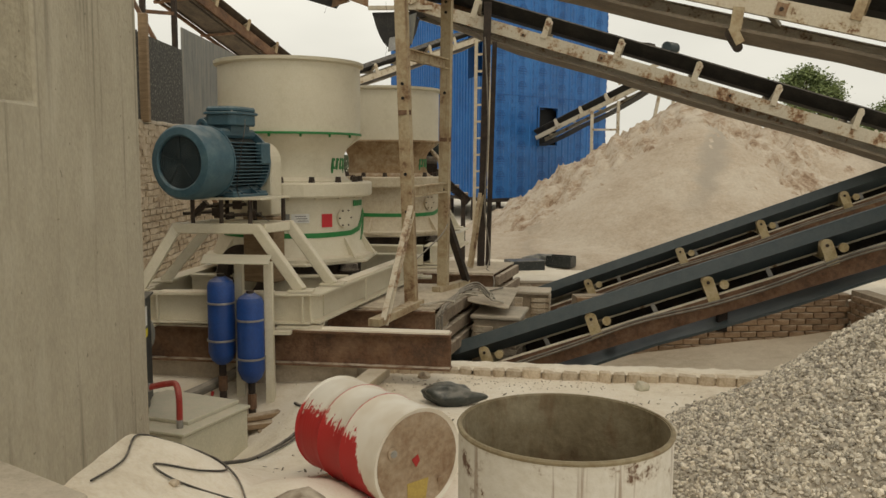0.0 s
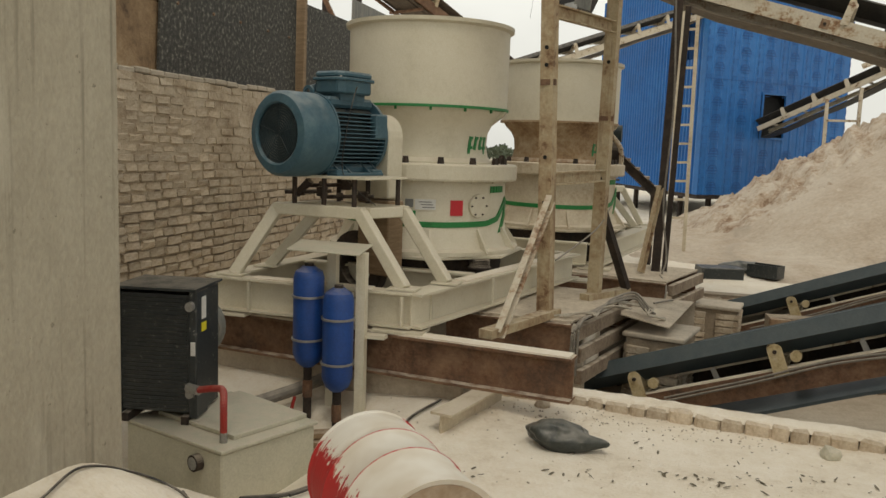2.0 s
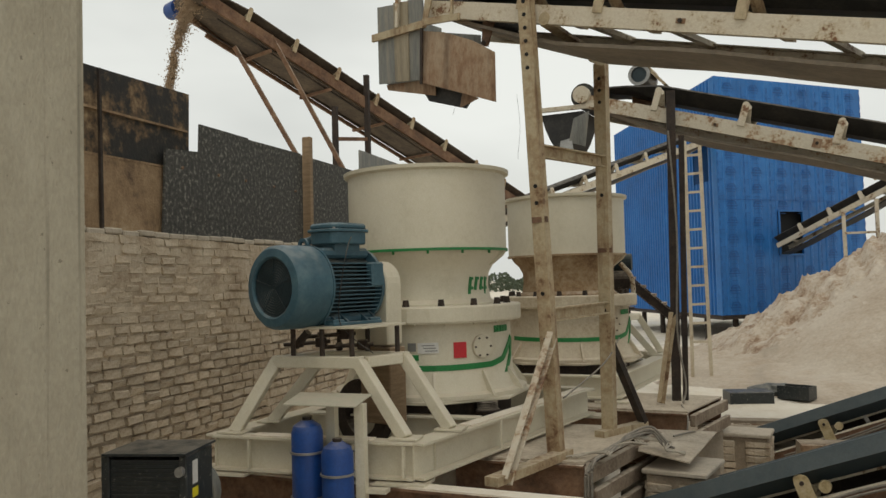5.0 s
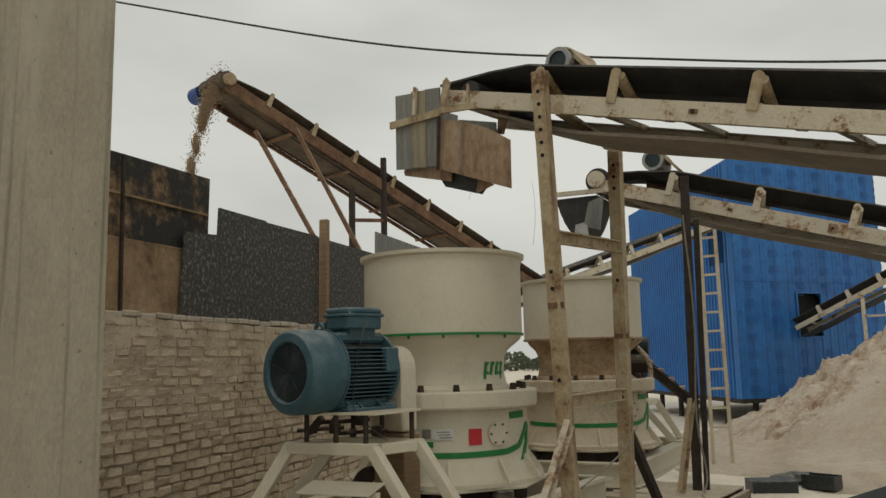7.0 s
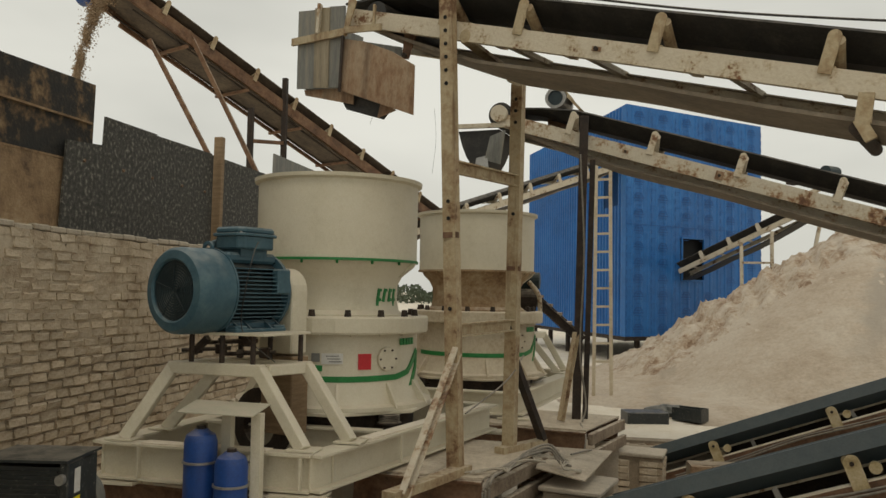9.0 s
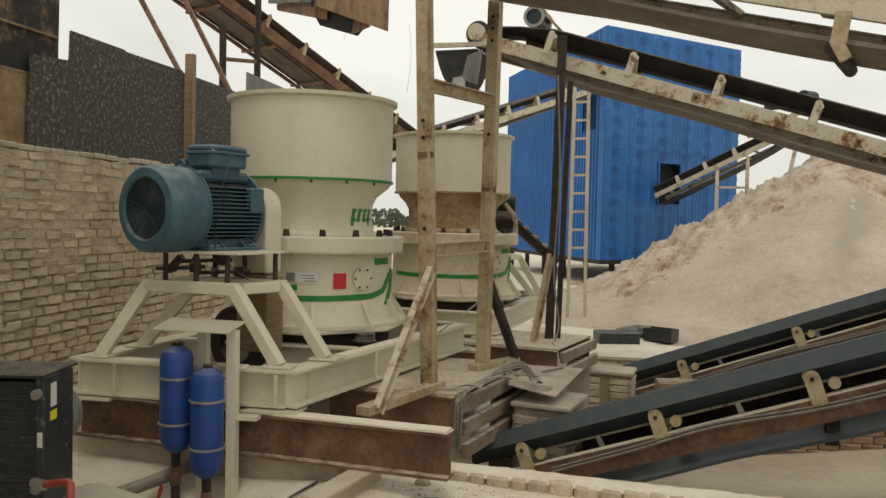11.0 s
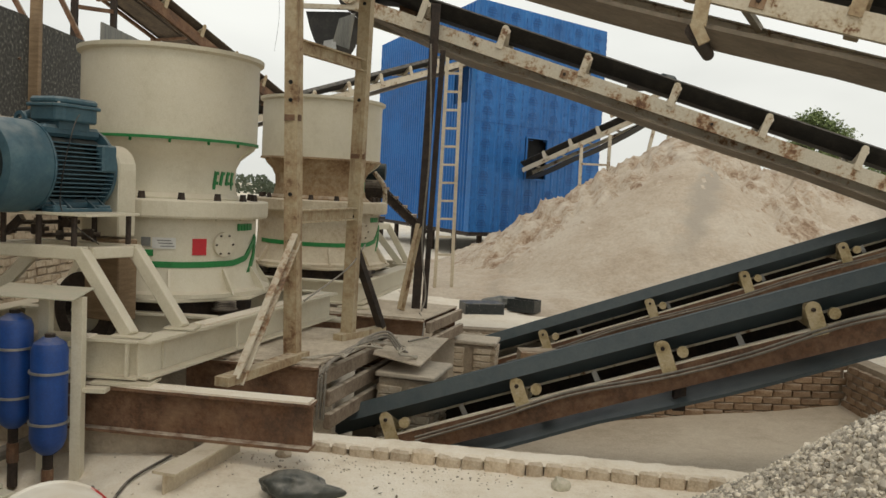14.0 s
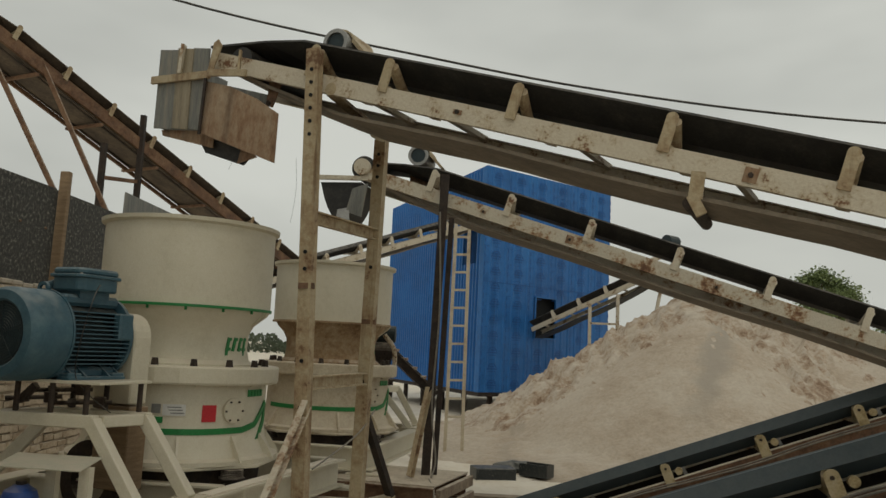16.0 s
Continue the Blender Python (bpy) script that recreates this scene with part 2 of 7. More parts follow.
faded_ochre = material("faded_ochre_paint", [(0.36, 0.25, 0.07), (0.50, 0.37, 0.10)], 12, 0.7, 0, 0.1, 60)
sticker_yellow = material("yellow_sticker", [(0.70, 0.60, 0.02), (0.75, 0.66, 0.04)], 9, 0.5, 0, 0, 60)
sticker_grey = material("grey_print", [(0.16, 0.16, 0.15), (0.22, 0.22, 0.21)], 9, 0.6, 0, 0, 60)
cable_m = material("black_cable", [(0.012, 0.012, 0.012), (0.03, 0.028, 0.026)], 20, 0.6, 0, 0.05, 90, 0.4, SAND)
cable_grey = material("dusty_grey_cable", [(0.14, 0.125, 0.105), (0.25, 0.225, 0.19)], 20, 0.7, 0, 0.05, 90, 0.4, SAND)
deck_dust = material("crusted_deck_dust", [(0.40, 0.33, 0.25), (0.54, 0.46, 0.36), (0.64, 0.56, 0.45)], 4, 0.95, 0, 0.8, 30)
rope_m = material("pale_dusty_rope", [(0.34, 0.30, 0.24), (0.50, 0.45, 0.37)], 20, 0.9, 0, 0.2, 120)
wood = material("dusty_timber", [(0.20, 0.13, 0.07), (0.33, 0.23, 0.14)], 6, 0.85, 0, 0.2, 50, 0.6, SAND, stretch=(1, 1, 6))
stone_m = material("crushed_stone", [(0.28, 0.24, 0.195), (0.44, 0.385, 0.31), (0.60, 0.53, 0.43)], 5.5, 0.95, 0, 0.3, 60, lo=0.36, hi=0.62)
leaf = material("leaf_green", [(0.12, 0.16, 0.06), (0.19, 0.24, 0.095), (0.25, 0.31, 0.13)], 1.4, 0.75, 0, 0, 30)
bark = material("bark", [(0.05, 0.035, 0.022), (0.10, 0.075, 0.05)], 5, 0.9, 0, 0.3, 40)
plastic_bag = material("dark_plastic_bag", [(0.018, 0.024, 0.022), (0.05, 0.056, 0.05)], 6, 0.35, 0, 0.2, 30, 0.45, (0.36, 0.33, 0.28))
hill_m = material("far_scrub", [(0.05, 0.065, 0.04), (0.10, 0.12, 0.075)], 0.12, 0.95, 0, 0, 3)


def drips(m, dark, scale, stretch, lo, hi, amount):
    """Thin run marks over a finished material."""
    n, l = m.node_tree.nodes, m.node_tree.links
    b = n["Principled BSDF"]
    src = b.inputs["Base Color"].links[0].from_socket
    tc, mp, no, mr, mx = (n.new("ShaderNode" + k) for k in ("TexCoord", "Mapping", "TexNoise", "MapRange", "MixRGB"))
    mp.inputs["Scale"].default_value = stretch
    no.inputs["Scale"].default_value, no.inputs["Detail"].default_value = scale, 5.0
    mr.inputs[1].default_value, mr.inputs[2].default_value, mr.inputs[4].default_value = lo, hi, amount
    l.new(tc.outputs["Object"], mp.inputs[0]), l.new(mp.outputs[0], no.inputs["Vector"]), l.new(no.outputs[0], mr.inputs[0])
    l.new(mr.outputs[0], mx.inputs[0]), l.new(src, mx.inputs[1]), l.new(mx.outputs[0], b.inputs["Base Color"])
    mx.inputs[2].default_value = (*dark, 1)


def island_tint(m, lo, hi):
    """Makes every loose piece of a mesh its own shade."""
    n, l = m.node_tree.nodes, m.node_tree.links
    b = n["Principled BSDF"]
    src = b.inputs["Base Color"].links[0].from_socket
    geo, mr, hs = n.new("ShaderNodeNewGeometry"), n.new("ShaderNodeMapRange"), n.new("ShaderNodeHueSaturation")
    mr.inputs[3].default_value, mr.inputs[4].default_value = lo, hi
    l.new(geo.outputs["Random Per Island"], mr.inputs[0]), l.new(mr.outputs[0], hs.inputs["Value"])
    l.new(src, hs.inputs["Color"]), l.new(hs.outputs[0], b.inputs["Base Color"])


drips(plaster, (0.17, 0.15, 0.11), 1.0, (16, 16, 0.5), 0.57, 0.70, 0.75)
drips(plaster, (0.52, 0.48, 0.39), 1.0, (4, 4, 1.2), 0.56, 0.72, 0.5)
drips(plaster, (0.16, 0.14, 0.10), 26.0, (1, 1, 1), 0.70, 0.73, 0.7)
drips(pile_sand, (0.34, 0.285, 0.225), 0.55, (1.3, 0.35, 0.5), 0.56, 0.66, 0.65)
def silt_streak(m, colour):
    """A soft grey run of silt down the face of the heap."""
    n, l = m.node_tree.nodes, m.node_tree.links
    b = n["Principled BSDF"]
    src = b.inputs["Base Color"].links[0].from_socket
    tc, sep, off, wav, add, near, far, fade, top, mul, mx = (n.new("ShaderNode" + k) for k in ("TexCoord", "SeparateXYZ", "Math", "TexNoise", "Math", "Math", "Math", "MapRange", "MapRange", "Math", "MixRGB"))
    l.new(tc.outputs["Object"], sep.inputs[0]), l.new(tc.outputs["Object"], wav.inputs["Vector"])
    wav.inputs["Scale"].default_value, wav.inputs["Detail"].default_value = 1.6, 7.0
    off.operation, off.inputs[1].default_value = "MULTIPLY_ADD", -0.46
    l.new(sep.outputs[1], off.inputs[0]), l.new(sep.outputs[0], off.inputs[2])
    add.operation, add.inputs[1].default_value = "MULTIPLY_ADD", 0.9
    l.new(wav.outputs[0], add.inputs[0]), l.new(off.outputs[0], add.inputs[2])
    near.operation, near.inputs[1].default_value = "SUBTRACT", -2.17
    far.operation = "ABSOLUTE"
    l.new(add.outputs[0], near.inputs[0]), l.new(near.outputs[0], far.inputs[0]), l.new(far.outputs[0], fade.inputs[0])
    fade.inputs[1].default_value, fade.inputs[2].default_value, fade.inputs[3].default_value, fade.inputs[4].default_value = 0.10, 0.42, 0.75, 0.0
    top.inputs[1].default_value, top.inputs[2].default_value = 0.7, 1.6
    l.new(sep.outputs[2], top.inputs[0])
    mul.operation = "MULTIPLY"
    l.new(fade.outputs[0], mul.inputs[0]), l.new(top.outputs[0], mul.inputs[1])
    l.new(mul.outputs[0], mx.inputs[0]), l.new(src, mx.inputs[1]), l.new(mx.outputs[0], b.inputs["Base Color"])
    mx.inputs[2].default_value = (*colour, 1)


silt_streak(pile_sand, (0.36, 0.315, 0.26))
drips(worn_cream, (0.16, 0.085, 0.04), 1.0, (16, 16, 1.4), 0.58, 0.70, 0.6)
drips(rust_orange, (0.05, 0.035, 0.028), 1.0, (5, 5, 0.5), 0.54, 0.72, 0.7)


def drum_paint():
    """Red drum, whitewashed with settled dust along its top, with scraped streaks where the dust ends."""
    m = bpy.data.materials.new("red_drum_under_white_dust")
    m.use_nodes = True
    n, l = m.node_tree.nodes, m.node_tree.links
    b = n["Principled BSDF"]
    tc, sep, mp, no, mul, add, rp, mx, mr = (n.new("ShaderNode" + k) for k in ("TexCoord", "SeparateXYZ", "Mapping", "TexNoise", "Math", "Math", "ValToRGB", "MixRGB", "TexNoise"))
    l.new(tc.outputs["Object"], sep.inputs[0]), l.new(tc.outputs["Object"], mp.inputs[0])
    mp.inputs["Scale"].default_value = (46, 2.4, 2.4)
    l.new(mp.outputs[0], no.inputs["Vector"])
    no.inputs["Scale"].default_value, no.inputs["Detail"].default_value, no.inputs["Roughness"].default_value = 1.2, 9, 0.72
    mul.operation, mul.inputs[1].default_value = "MULTIPLY_ADD", 0.30
    mul.inputs[2].default_value = -0.15
    l.new(no.outputs[0], mul.inputs[0])
    slope = n.new("ShaderNodeMath")
    slope.operation, slope.inputs[1].default_value = "MULTIPLY_ADD", 0.06
    l.new(sep.outputs[0], slope.inputs[0]), l.new(sep.outputs[1], slope.inputs[2])
    end, spk, spm = n.new("ShaderNodeMapRange"), n.new("ShaderNodeTexNoise"), n.new("ShaderNodeMath")
    end.inputs[1].default_value, end.inputs[2].default_value = 0.66, 0.86
    end.inputs[3].default_value, end.inputs[4].default_value = 0.0, 0.5
    spk.inputs["Scale"].default_value, spk.inputs["Detail"].default_value = 34, 6
    spm.operation, spm.inputs[1].default_value = "MULTIPLY_ADD", 0.14
    l.new(sep.outputs[0], end.inputs[0]), l.new(tc.outputs["Object"], spk.inputs["Vector"])
    l.new(spk.outputs[0], spm.inputs[0]), l.new(end.outputs[0], spm.inputs[2])
    more = n.new("ShaderNodeMath")
    l.new(slope.outputs[0], more.inputs[0]), l.new(spm.outputs[0], more.inputs[1])
    l.new(more.outputs[0], add.inputs[0]), l.new(mul.outputs[0], add.inputs[1])
    rp.color_ramp.elements[0].position, rp.color_ramp.elements[1].position = 0.265, 0.28
    belly = n.new("ShaderNodeMapRange")
    belly.inputs[1].default_value, belly.inputs[2].default_value = -0.20, -0.12
    belly.inputs[3].default_value, belly.inputs[4].default_value = 0.6, 0.0
    l.new(add.outputs[0], belly.inputs[0]), l.new(add.outputs[0], rp.inputs[0])
    lay = n.new("ShaderNodeMath")
    lay.operation = "MAXIMUM"
    l.new(rp.outputs[0], lay.inputs[0]), l.new(belly.outputs[0], lay.inputs[1])
    bare = lay
    for hoop in (0.284, 0.533):
        gap, near, wear, cut = (n.new("ShaderNodeMath") for _ in range(4))
        gap.operation, gap.inputs[1].default_value = "SUBTRACT", hoop
        l.new(sep.outputs[0], gap.inputs[0])
        near.operation, near.inputs[1].default_value, near.inputs[2].default_value = "COMPARE", 0.0, 0.006
        l.new(gap.outputs[0], near.inputs[0])
        wear.operation = "MULTIPLY"
        l.new(near.outputs[0], wear.inputs[0]), l.new(spk.outputs[0], wear.inputs[1])
        cut.operation, cut.use_clamp = "SUBTRACT", True
        scale_up = n.new("ShaderNodeMath")
        scale_up.operation, scale_up.inputs[1].default_value = "MULTIPLY", 1.4
        l.new(wear.outputs[0], scale_up.inputs[0])
        l.new(bare.outputs[0], cut.inputs[0]), l.new(scale_up.outputs[0], cut.inputs[1])
        bare = cut
    mr.inputs["Scale"].default_value = 5
    l.new(tc.outputs["Object"], mr.inputs["Vector"])
    dirt = n.new("ShaderNodeValToRGB")
    dirt.color_ramp.elements[0].position, dirt.color_ramp.elements[0].color = 0.35, (0.66, 0.59, 0.49, 1)
    dirt.color_ramp.elements[1].position, dirt.color_ramp.elements[1].color = 0.6, (0.76, 0.715, 0.635, 1)
    l.new(mr.outputs[0], dirt.inputs[0])
    l.new(bare.outputs[0], mx.inputs[0]), l.new(dirt.outputs[0], mx.inputs[2])
    mx.inputs[1].default_value = (0.44, 0.022, 0.022, 1)
    l.new(mx.outputs[0], b.inputs["Base Color"])
    b.inputs["Roughness"].default_value = 0.6
    return m


drum_red = drum_paint()
drum_end = material("rusty_drum_end", [(0.20, 0.11, 0.06), (0.33, 0.24, 0.16), (0.46, 0.37, 0.28)], 3, 0.7, 0.1, 0.1, 40, 0.2)
bin_white = material("chipped_white_bin_paint", [(0.12, 0.06, 0.035), (0.42, 0.36, 0.29), (0.56, 0.51, 0.44), (0.62, 0.58, 0.51)], 9, 0.75, 0, 0.15, 40, lo=0.36, hi=0.45)
bin_inside = material("bare_rusty_bin_steel", [(0.15, 0.105, 0.058), (0.25, 0.20, 0.122), (0.34, 0.285, 0.19)], 4, 0.8, 0.1, 0.2, 40)
drips(bin_inside, (0.16, 0.075, 0.03), 1.0, (16, 16, 5), 0.58, 0.72, 0.6)
drips(bin_white, (0.20, 0.12, 0.07), 1.0, (34, 34, 1.6), 0.60, 0.68, 0.6)


# ---- builders ----
def B():
    return bmesh.new()


def thing(name, loc=(0, 0, 0), rz=0.0, label="", category="", group="", kind=""):
    e = new(name)
    e.empty_display_size = 0.1
    e.matrix_basis = pose(*loc, 0, 0, rz)
    return tagged(e, label, category, group, kind)


def total(ob):
    m = ob.matrix_basis.copy()
    return total(ob.parent) @ m if ob.parent else m


def part(name, bm, mat, parent=None, label="", smooth=False, bevel=0.0, world=False):
    """Links a bmesh as one mesh object under a thing or a part; world: its vertices are in world space."""
    if bevel:
        edges = [e for e in bm.edges if len(e.link_faces) == 2 and e.calc_face_angle(0) > 0.6]
        bmesh.ops.bevel(bm, geom=edges, offset=bevel, segments=1, affect="EDGES", clamp_overlap=True)
    if world and parent is not None:
        bm.transform(total(parent).inverted())
    me = bpy.data.meshes.new(name)
    bm.to_mesh(me)
    bm.free()
    me.materials.append(mat)
    if smooth:
        me.polygons.foreach_set("use_smooth", [True] * len(me.polygons))
        me.set_sharp_from_angle(angle=radians(35))
    ob = new(name, me)
    if parent is not None:
        ob.parent = parent
    if label:
        ob["label"] = label
    return ob


def box(bm, c, s, m=None):
    mat = Matrix.Translation(c) @ Matrix.Diagonal((*s, 1))
    bmesh.ops.create_cube(bm, size=1.0, matrix=(m @ mat) if m else mat)
    return bm


def frame_of(p, q, up=(0, 0, 1)):
    p, q = Vector(p), Vector(q)
    d = (q - p).normalized()
    up = Vector(up)
    if abs(d.dot(up)) > 0.98:
        up = Vector((0, 1, 0)) if abs(d.y) < 0.9 else Vector((1, 0, 0))
    s = d.cross(up).normalized()
    u = s.cross(d)
    m = Matrix((d, s, u)).transposed().to_4x4()
    m.translation = p
    return m, (q - p).length


def bar(bm, p, q, w, h, up=(0, 0, 1), dw=0.0, dh=0.0):
    """A bar from p to q, w across and h along up, moved dw and dh in its section."""
    m, ln = frame_of(p, q, up)
    return box(bm, (ln / 2, dw, dh), (ln, w, h), m)


def prism(bm, p, q, profile, up=(0, 0, 1)):
    """A section drawn as (across, along up) points, pulled from p to q."""
    m, ln = frame_of(p, q, up)
    d = Vector(q) - Vector(p)
    return slab(bm, [m @ Vector((0, a, b)) for a, b in profile], d)


def ibeam(bm, p, q, w, h, t=0.02, up=(0, 0, 1)):
    """An I section whose top lies on the line from p to q."""
    a, c = w / 2, t * 0.4
    return prism(bm, p, q, [(-a, 0), (a, 0), (a, -t), (c, -t), (c, -h + t), (a, -h + t), (a, -h), (-a, -h), (-a, -h + t), (-c, -h + t), (-c, -t), (-a, -t)], up)


def channel(bm, p, q, w, h, side=1, t=0.014, up=(0, 0, 1)):
    """A C section, its web on the line's side, top on the line from p to q."""
    return prism(bm, p, q, [(-side * t / 2, 0), (side * w, 0), (side * w, -t), (side * t / 2, -t), (side * t / 2, -h + t), (side * w, -h + t), (side * w, -h), (-side * t / 2, -h)], up)


def rod(bm, p, q, r, seg=14, r2=None):
    m, ln = frame_of(p, q)
    m = m @ Matrix.Translation((ln / 2, 0, 0)) @ Euler((0, math.pi / 2, 0)).to_matrix().to_4x4()
    bmesh.ops.create_cone(bm, cap_ends=True, segments=seg, radius1=r, radius2=r if r2 is None else r2, depth=ln, matrix=m)
    return bm


def lathe(bm, profile, seg=48, m=None, close=False):
    """Turns (radius, height) pairs round the z axis."""
    rings = []
    for r, z in profile:
        ring = []
        for i in range(seg):
            a = 2 * math.pi * i / seg
            v = Vector((r * math.cos(a), r * math.sin(a), z))
            ring.append(bm.verts.new(m @ v if m else v))
        rings.append(ring)
    pairs = list(zip(rings, rings[1:])) + ([(rings[-1], rings[0])] if close else [])
    for a, b in pairs:
        for i in range(seg):
            j = (i + 1) % seg
            bm.faces.new((a[i], a[j], b[j], b[i]))
    if not close:
        bm.faces.new(rings[-1])
        bm.faces.new(list(reversed(rings[0])))
    bmesh.ops.recalc_face_normals(bm, faces=bm.faces)
    return bm


def slab(bm, pts, t):
    """A flat plate over the corner points, t (a vector) thick."""
    t = Vector(t)
    a = [bm.verts.new(p) for p in pts]
    b = [bm.verts.new(Vector(p) + t) for p in pts]
    n = len(pts)
    bm.faces.new(a), bm.faces.new(list(reversed(b)))
    for i in range(n):
        bm.faces.new((a[i], b[i], b[(i + 1) % n], a[(i + 1) % n]))
    bmesh.ops.recalc_face_normals(bm, faces=bm.faces)
    return bm


def spline(pts, per=8):
    pts = [Vector(p) for p in pts]
    ext = [2 * pts[0] - pts[1], *pts, 2 * pts[-1] - pts[-2]]
    out = []
    for i in range(1, len(ext) - 2):
        a, b, c, d = ext[i - 1:i + 3]
        for k in range(per):
            t = k / per
            out.append(0.5 * (2 * b + (c - a) * t + (2 * a - 5 * b + 4 * c - d) * t * t + (3 * b - a - 3 * c + d) * t ** 3))
    return out + [pts[-1]]


def tube(bm, pts, r, seg=8, per=8):
    path = spline(pts, per)
    rings = []
    for i, p in enumerate(path):
        d = (path[min(i + 1, len(path) - 1)] - path[max(i - 1, 0)]).normalized()
        s = d.cross(Vector((0.13, 0.21, 0.97))).normalized()
        u = s.cross(d)
        rings.append([bm.verts.new(p + r * (math.cos(2 * math.pi * k / seg) * s + math.sin(2 * math.pi * k / seg) * u)) for k in range(seg)])
    for a, b in zip(rings, rings[1:]):
        for i in range(seg):
            bm.faces.new((a[i], a[(i + 1) % seg], b[(i + 1) % seg], b[i]))
    bm.faces.new(rings[-1]), bm.faces.new(list(reversed(rings[0])))
    bmesh.ops.recalc_face_normals(bm, faces=bm.faces)
    return bm


def ribbon(bm, r, path, width, seg=6, thick=0.006):
    """A painted band on a cylinder of radius r about z: path of (degrees, height), laid thick metres proud."""
    pts = []
    for (a0, z0), (a1, z1) in zip(path, path[1:]):
        for k in range(seg):
            pts.append((a0 + (a1 - a0) * k / seg, z0 + (z1 - z0) * k / seg))
    pts.append(path[-1])
    rows = []
    for i, (a, z) in enumerate(pts):
        a2, z2 = pts[min(i + 1, len(pts) - 1)]
        a1, z1 = pts[max(i - 1, 0)]
        dx, dz = radians(a2 - a1) * r, z2 - z1
        ln = math.hypot(dx, dz) or 1
        nx, nz = -dz / ln * width / 2, dx / ln * width / 2
        row = []
        for sgn, rr in ((1, r + thick), (-1, r + thick), (-1, r - 0.004), (1, r - 0.004)):
            ang = radians(a) + sgn * nx / r
            row.append(bm.verts.new((rr * math.cos(ang), rr * math.sin(ang), z + sgn * nz)))
        rows.append(row)
    for a, b in zip(rows, rows[1:]):
        for i in range(4):
            bm.faces.new((a[i], a[(i + 1) % 4], b[(i + 1) % 4], b[i]))
    bm.faces.new(rows[0]), bm.faces.new(list(reversed(rows[-1])))
    bmesh.ops.recalc_face_normals(bm, faces=bm.faces)
    return bm


def patch(bm, r, a, z, w, h, thick=0.006):
    """A small plate lying on a cylinder about z at a degrees, centred at height z."""
    return ribbon(bm, r, [(a - math.degrees(w / 2 / r), z), (a + math.degrees(w / 2 / r), z)], h, 5, thick)


def step(x, a, b):
    t = np.clip((x - a) / (b - a), 0, 1)
    return t * t * (3 - 2 * t)


# ---- ground ----
KERB = ((-0.02, 7.93), (3.6, 7.52))


def kerb_y(x):
    return KERB[0][1] + (KERB[1][1] - KERB[0][1]) * (x - KERB[0][0]) / (KERB[1][0] - KERB[0][0])


def ground_z(x, y):
    z = 0.50 * step(-y, -4.6, -2.6)
    z = max(z, 0.60 * math.exp(-((x + 1.75) ** 2 / 0.62 + max(0, y - 4.25) ** 2 / 0.55)), 0.30 * math.exp(-((x + 0.9) ** 2 / 0.5 + (y - 4.3) ** 2 / 0.5)))
    z -= 0.40 * math.exp(-(((x + 2.25) ** 2 / 0.75) ** 2 + ((y - 6.5) ** 2 / 1.0) ** 2))
    inside = -0.05 < x < 5.97 and kerb_y(x) + 0.12 < y < 13.7
    if inside:
        return -0.36 - 0.0913 * (6.0 - max(x, 0.9)) + 0.03 * noise.noise((x * 0.9, y * 0.9, 2))
    # Hollow under the crusher, added to deepen the shade below it.
    if -3.0 < x < -0.75 and 8.35 < y < 10.6:
        return -0.9
    near = math.exp(-((x - 1) ** 2 + (y - 6) ** 2) / 90)
    z += 0.035 * noise.noise((x * 0.9, y * 0.9, 0.3)) + 0.02 * near * noise.noise((x * 3.1, y * 3.1, 1.7)) + 0.008 * near * noise.noise((x * 9, y * 9, 4.2))
    z += 0.5 * step(math.hypot(x, y - 10), 40, 200) * noise.noise((x * 0.02, y * 0.02, 9))
    return float(z)


def axis_lines(lo, hi, fine_lo, fine_hi, d):
    mid = np.arange(fine_lo, fine_hi + d / 2, d)
    left = fine_lo - np.geomspace(d, fine_lo - lo, 34)
    right = fine_hi + np.geomspace(d, hi - fine_hi, 34)
    return np.concatenate([left[::-1], mid, right])


def ground():
    xs, ys = axis_lines(-1500, 1500, -5, 6.2, 0.08), axis_lines(-1500, 2500, 1.0, 14.5, 0.08)
    verts = [(float(x), float(y), ground_z(float(x), float(y))) for y in ys for x in xs]
    n = len(xs)
    faces = [(j * n + i, j * n + i + 1, (j + 1) * n + i + 1, (j + 1) * n + i) for j in range(len(ys) - 1) for i in range(n - 1)]
    me = bpy.data.meshes.new("ground")
    me.from_pydata(verts, [], faces)
    me.materials.append(sand)
    me.materials.append(pit_dust)
    for f in me.polygons:
        x, y = f.center.xy
        f.material_index = 1 if -0.05 < x < 5.97 and kerb_y(x) + 0.12 < y < 13.7 else 0
    me.polygons.foreach_set("use_smooth", [True] * len(me.polygons))
    tagged(new("ground", me), "pale stone dust ground, trodden and uneven", "ground", kind="structure")


ground()


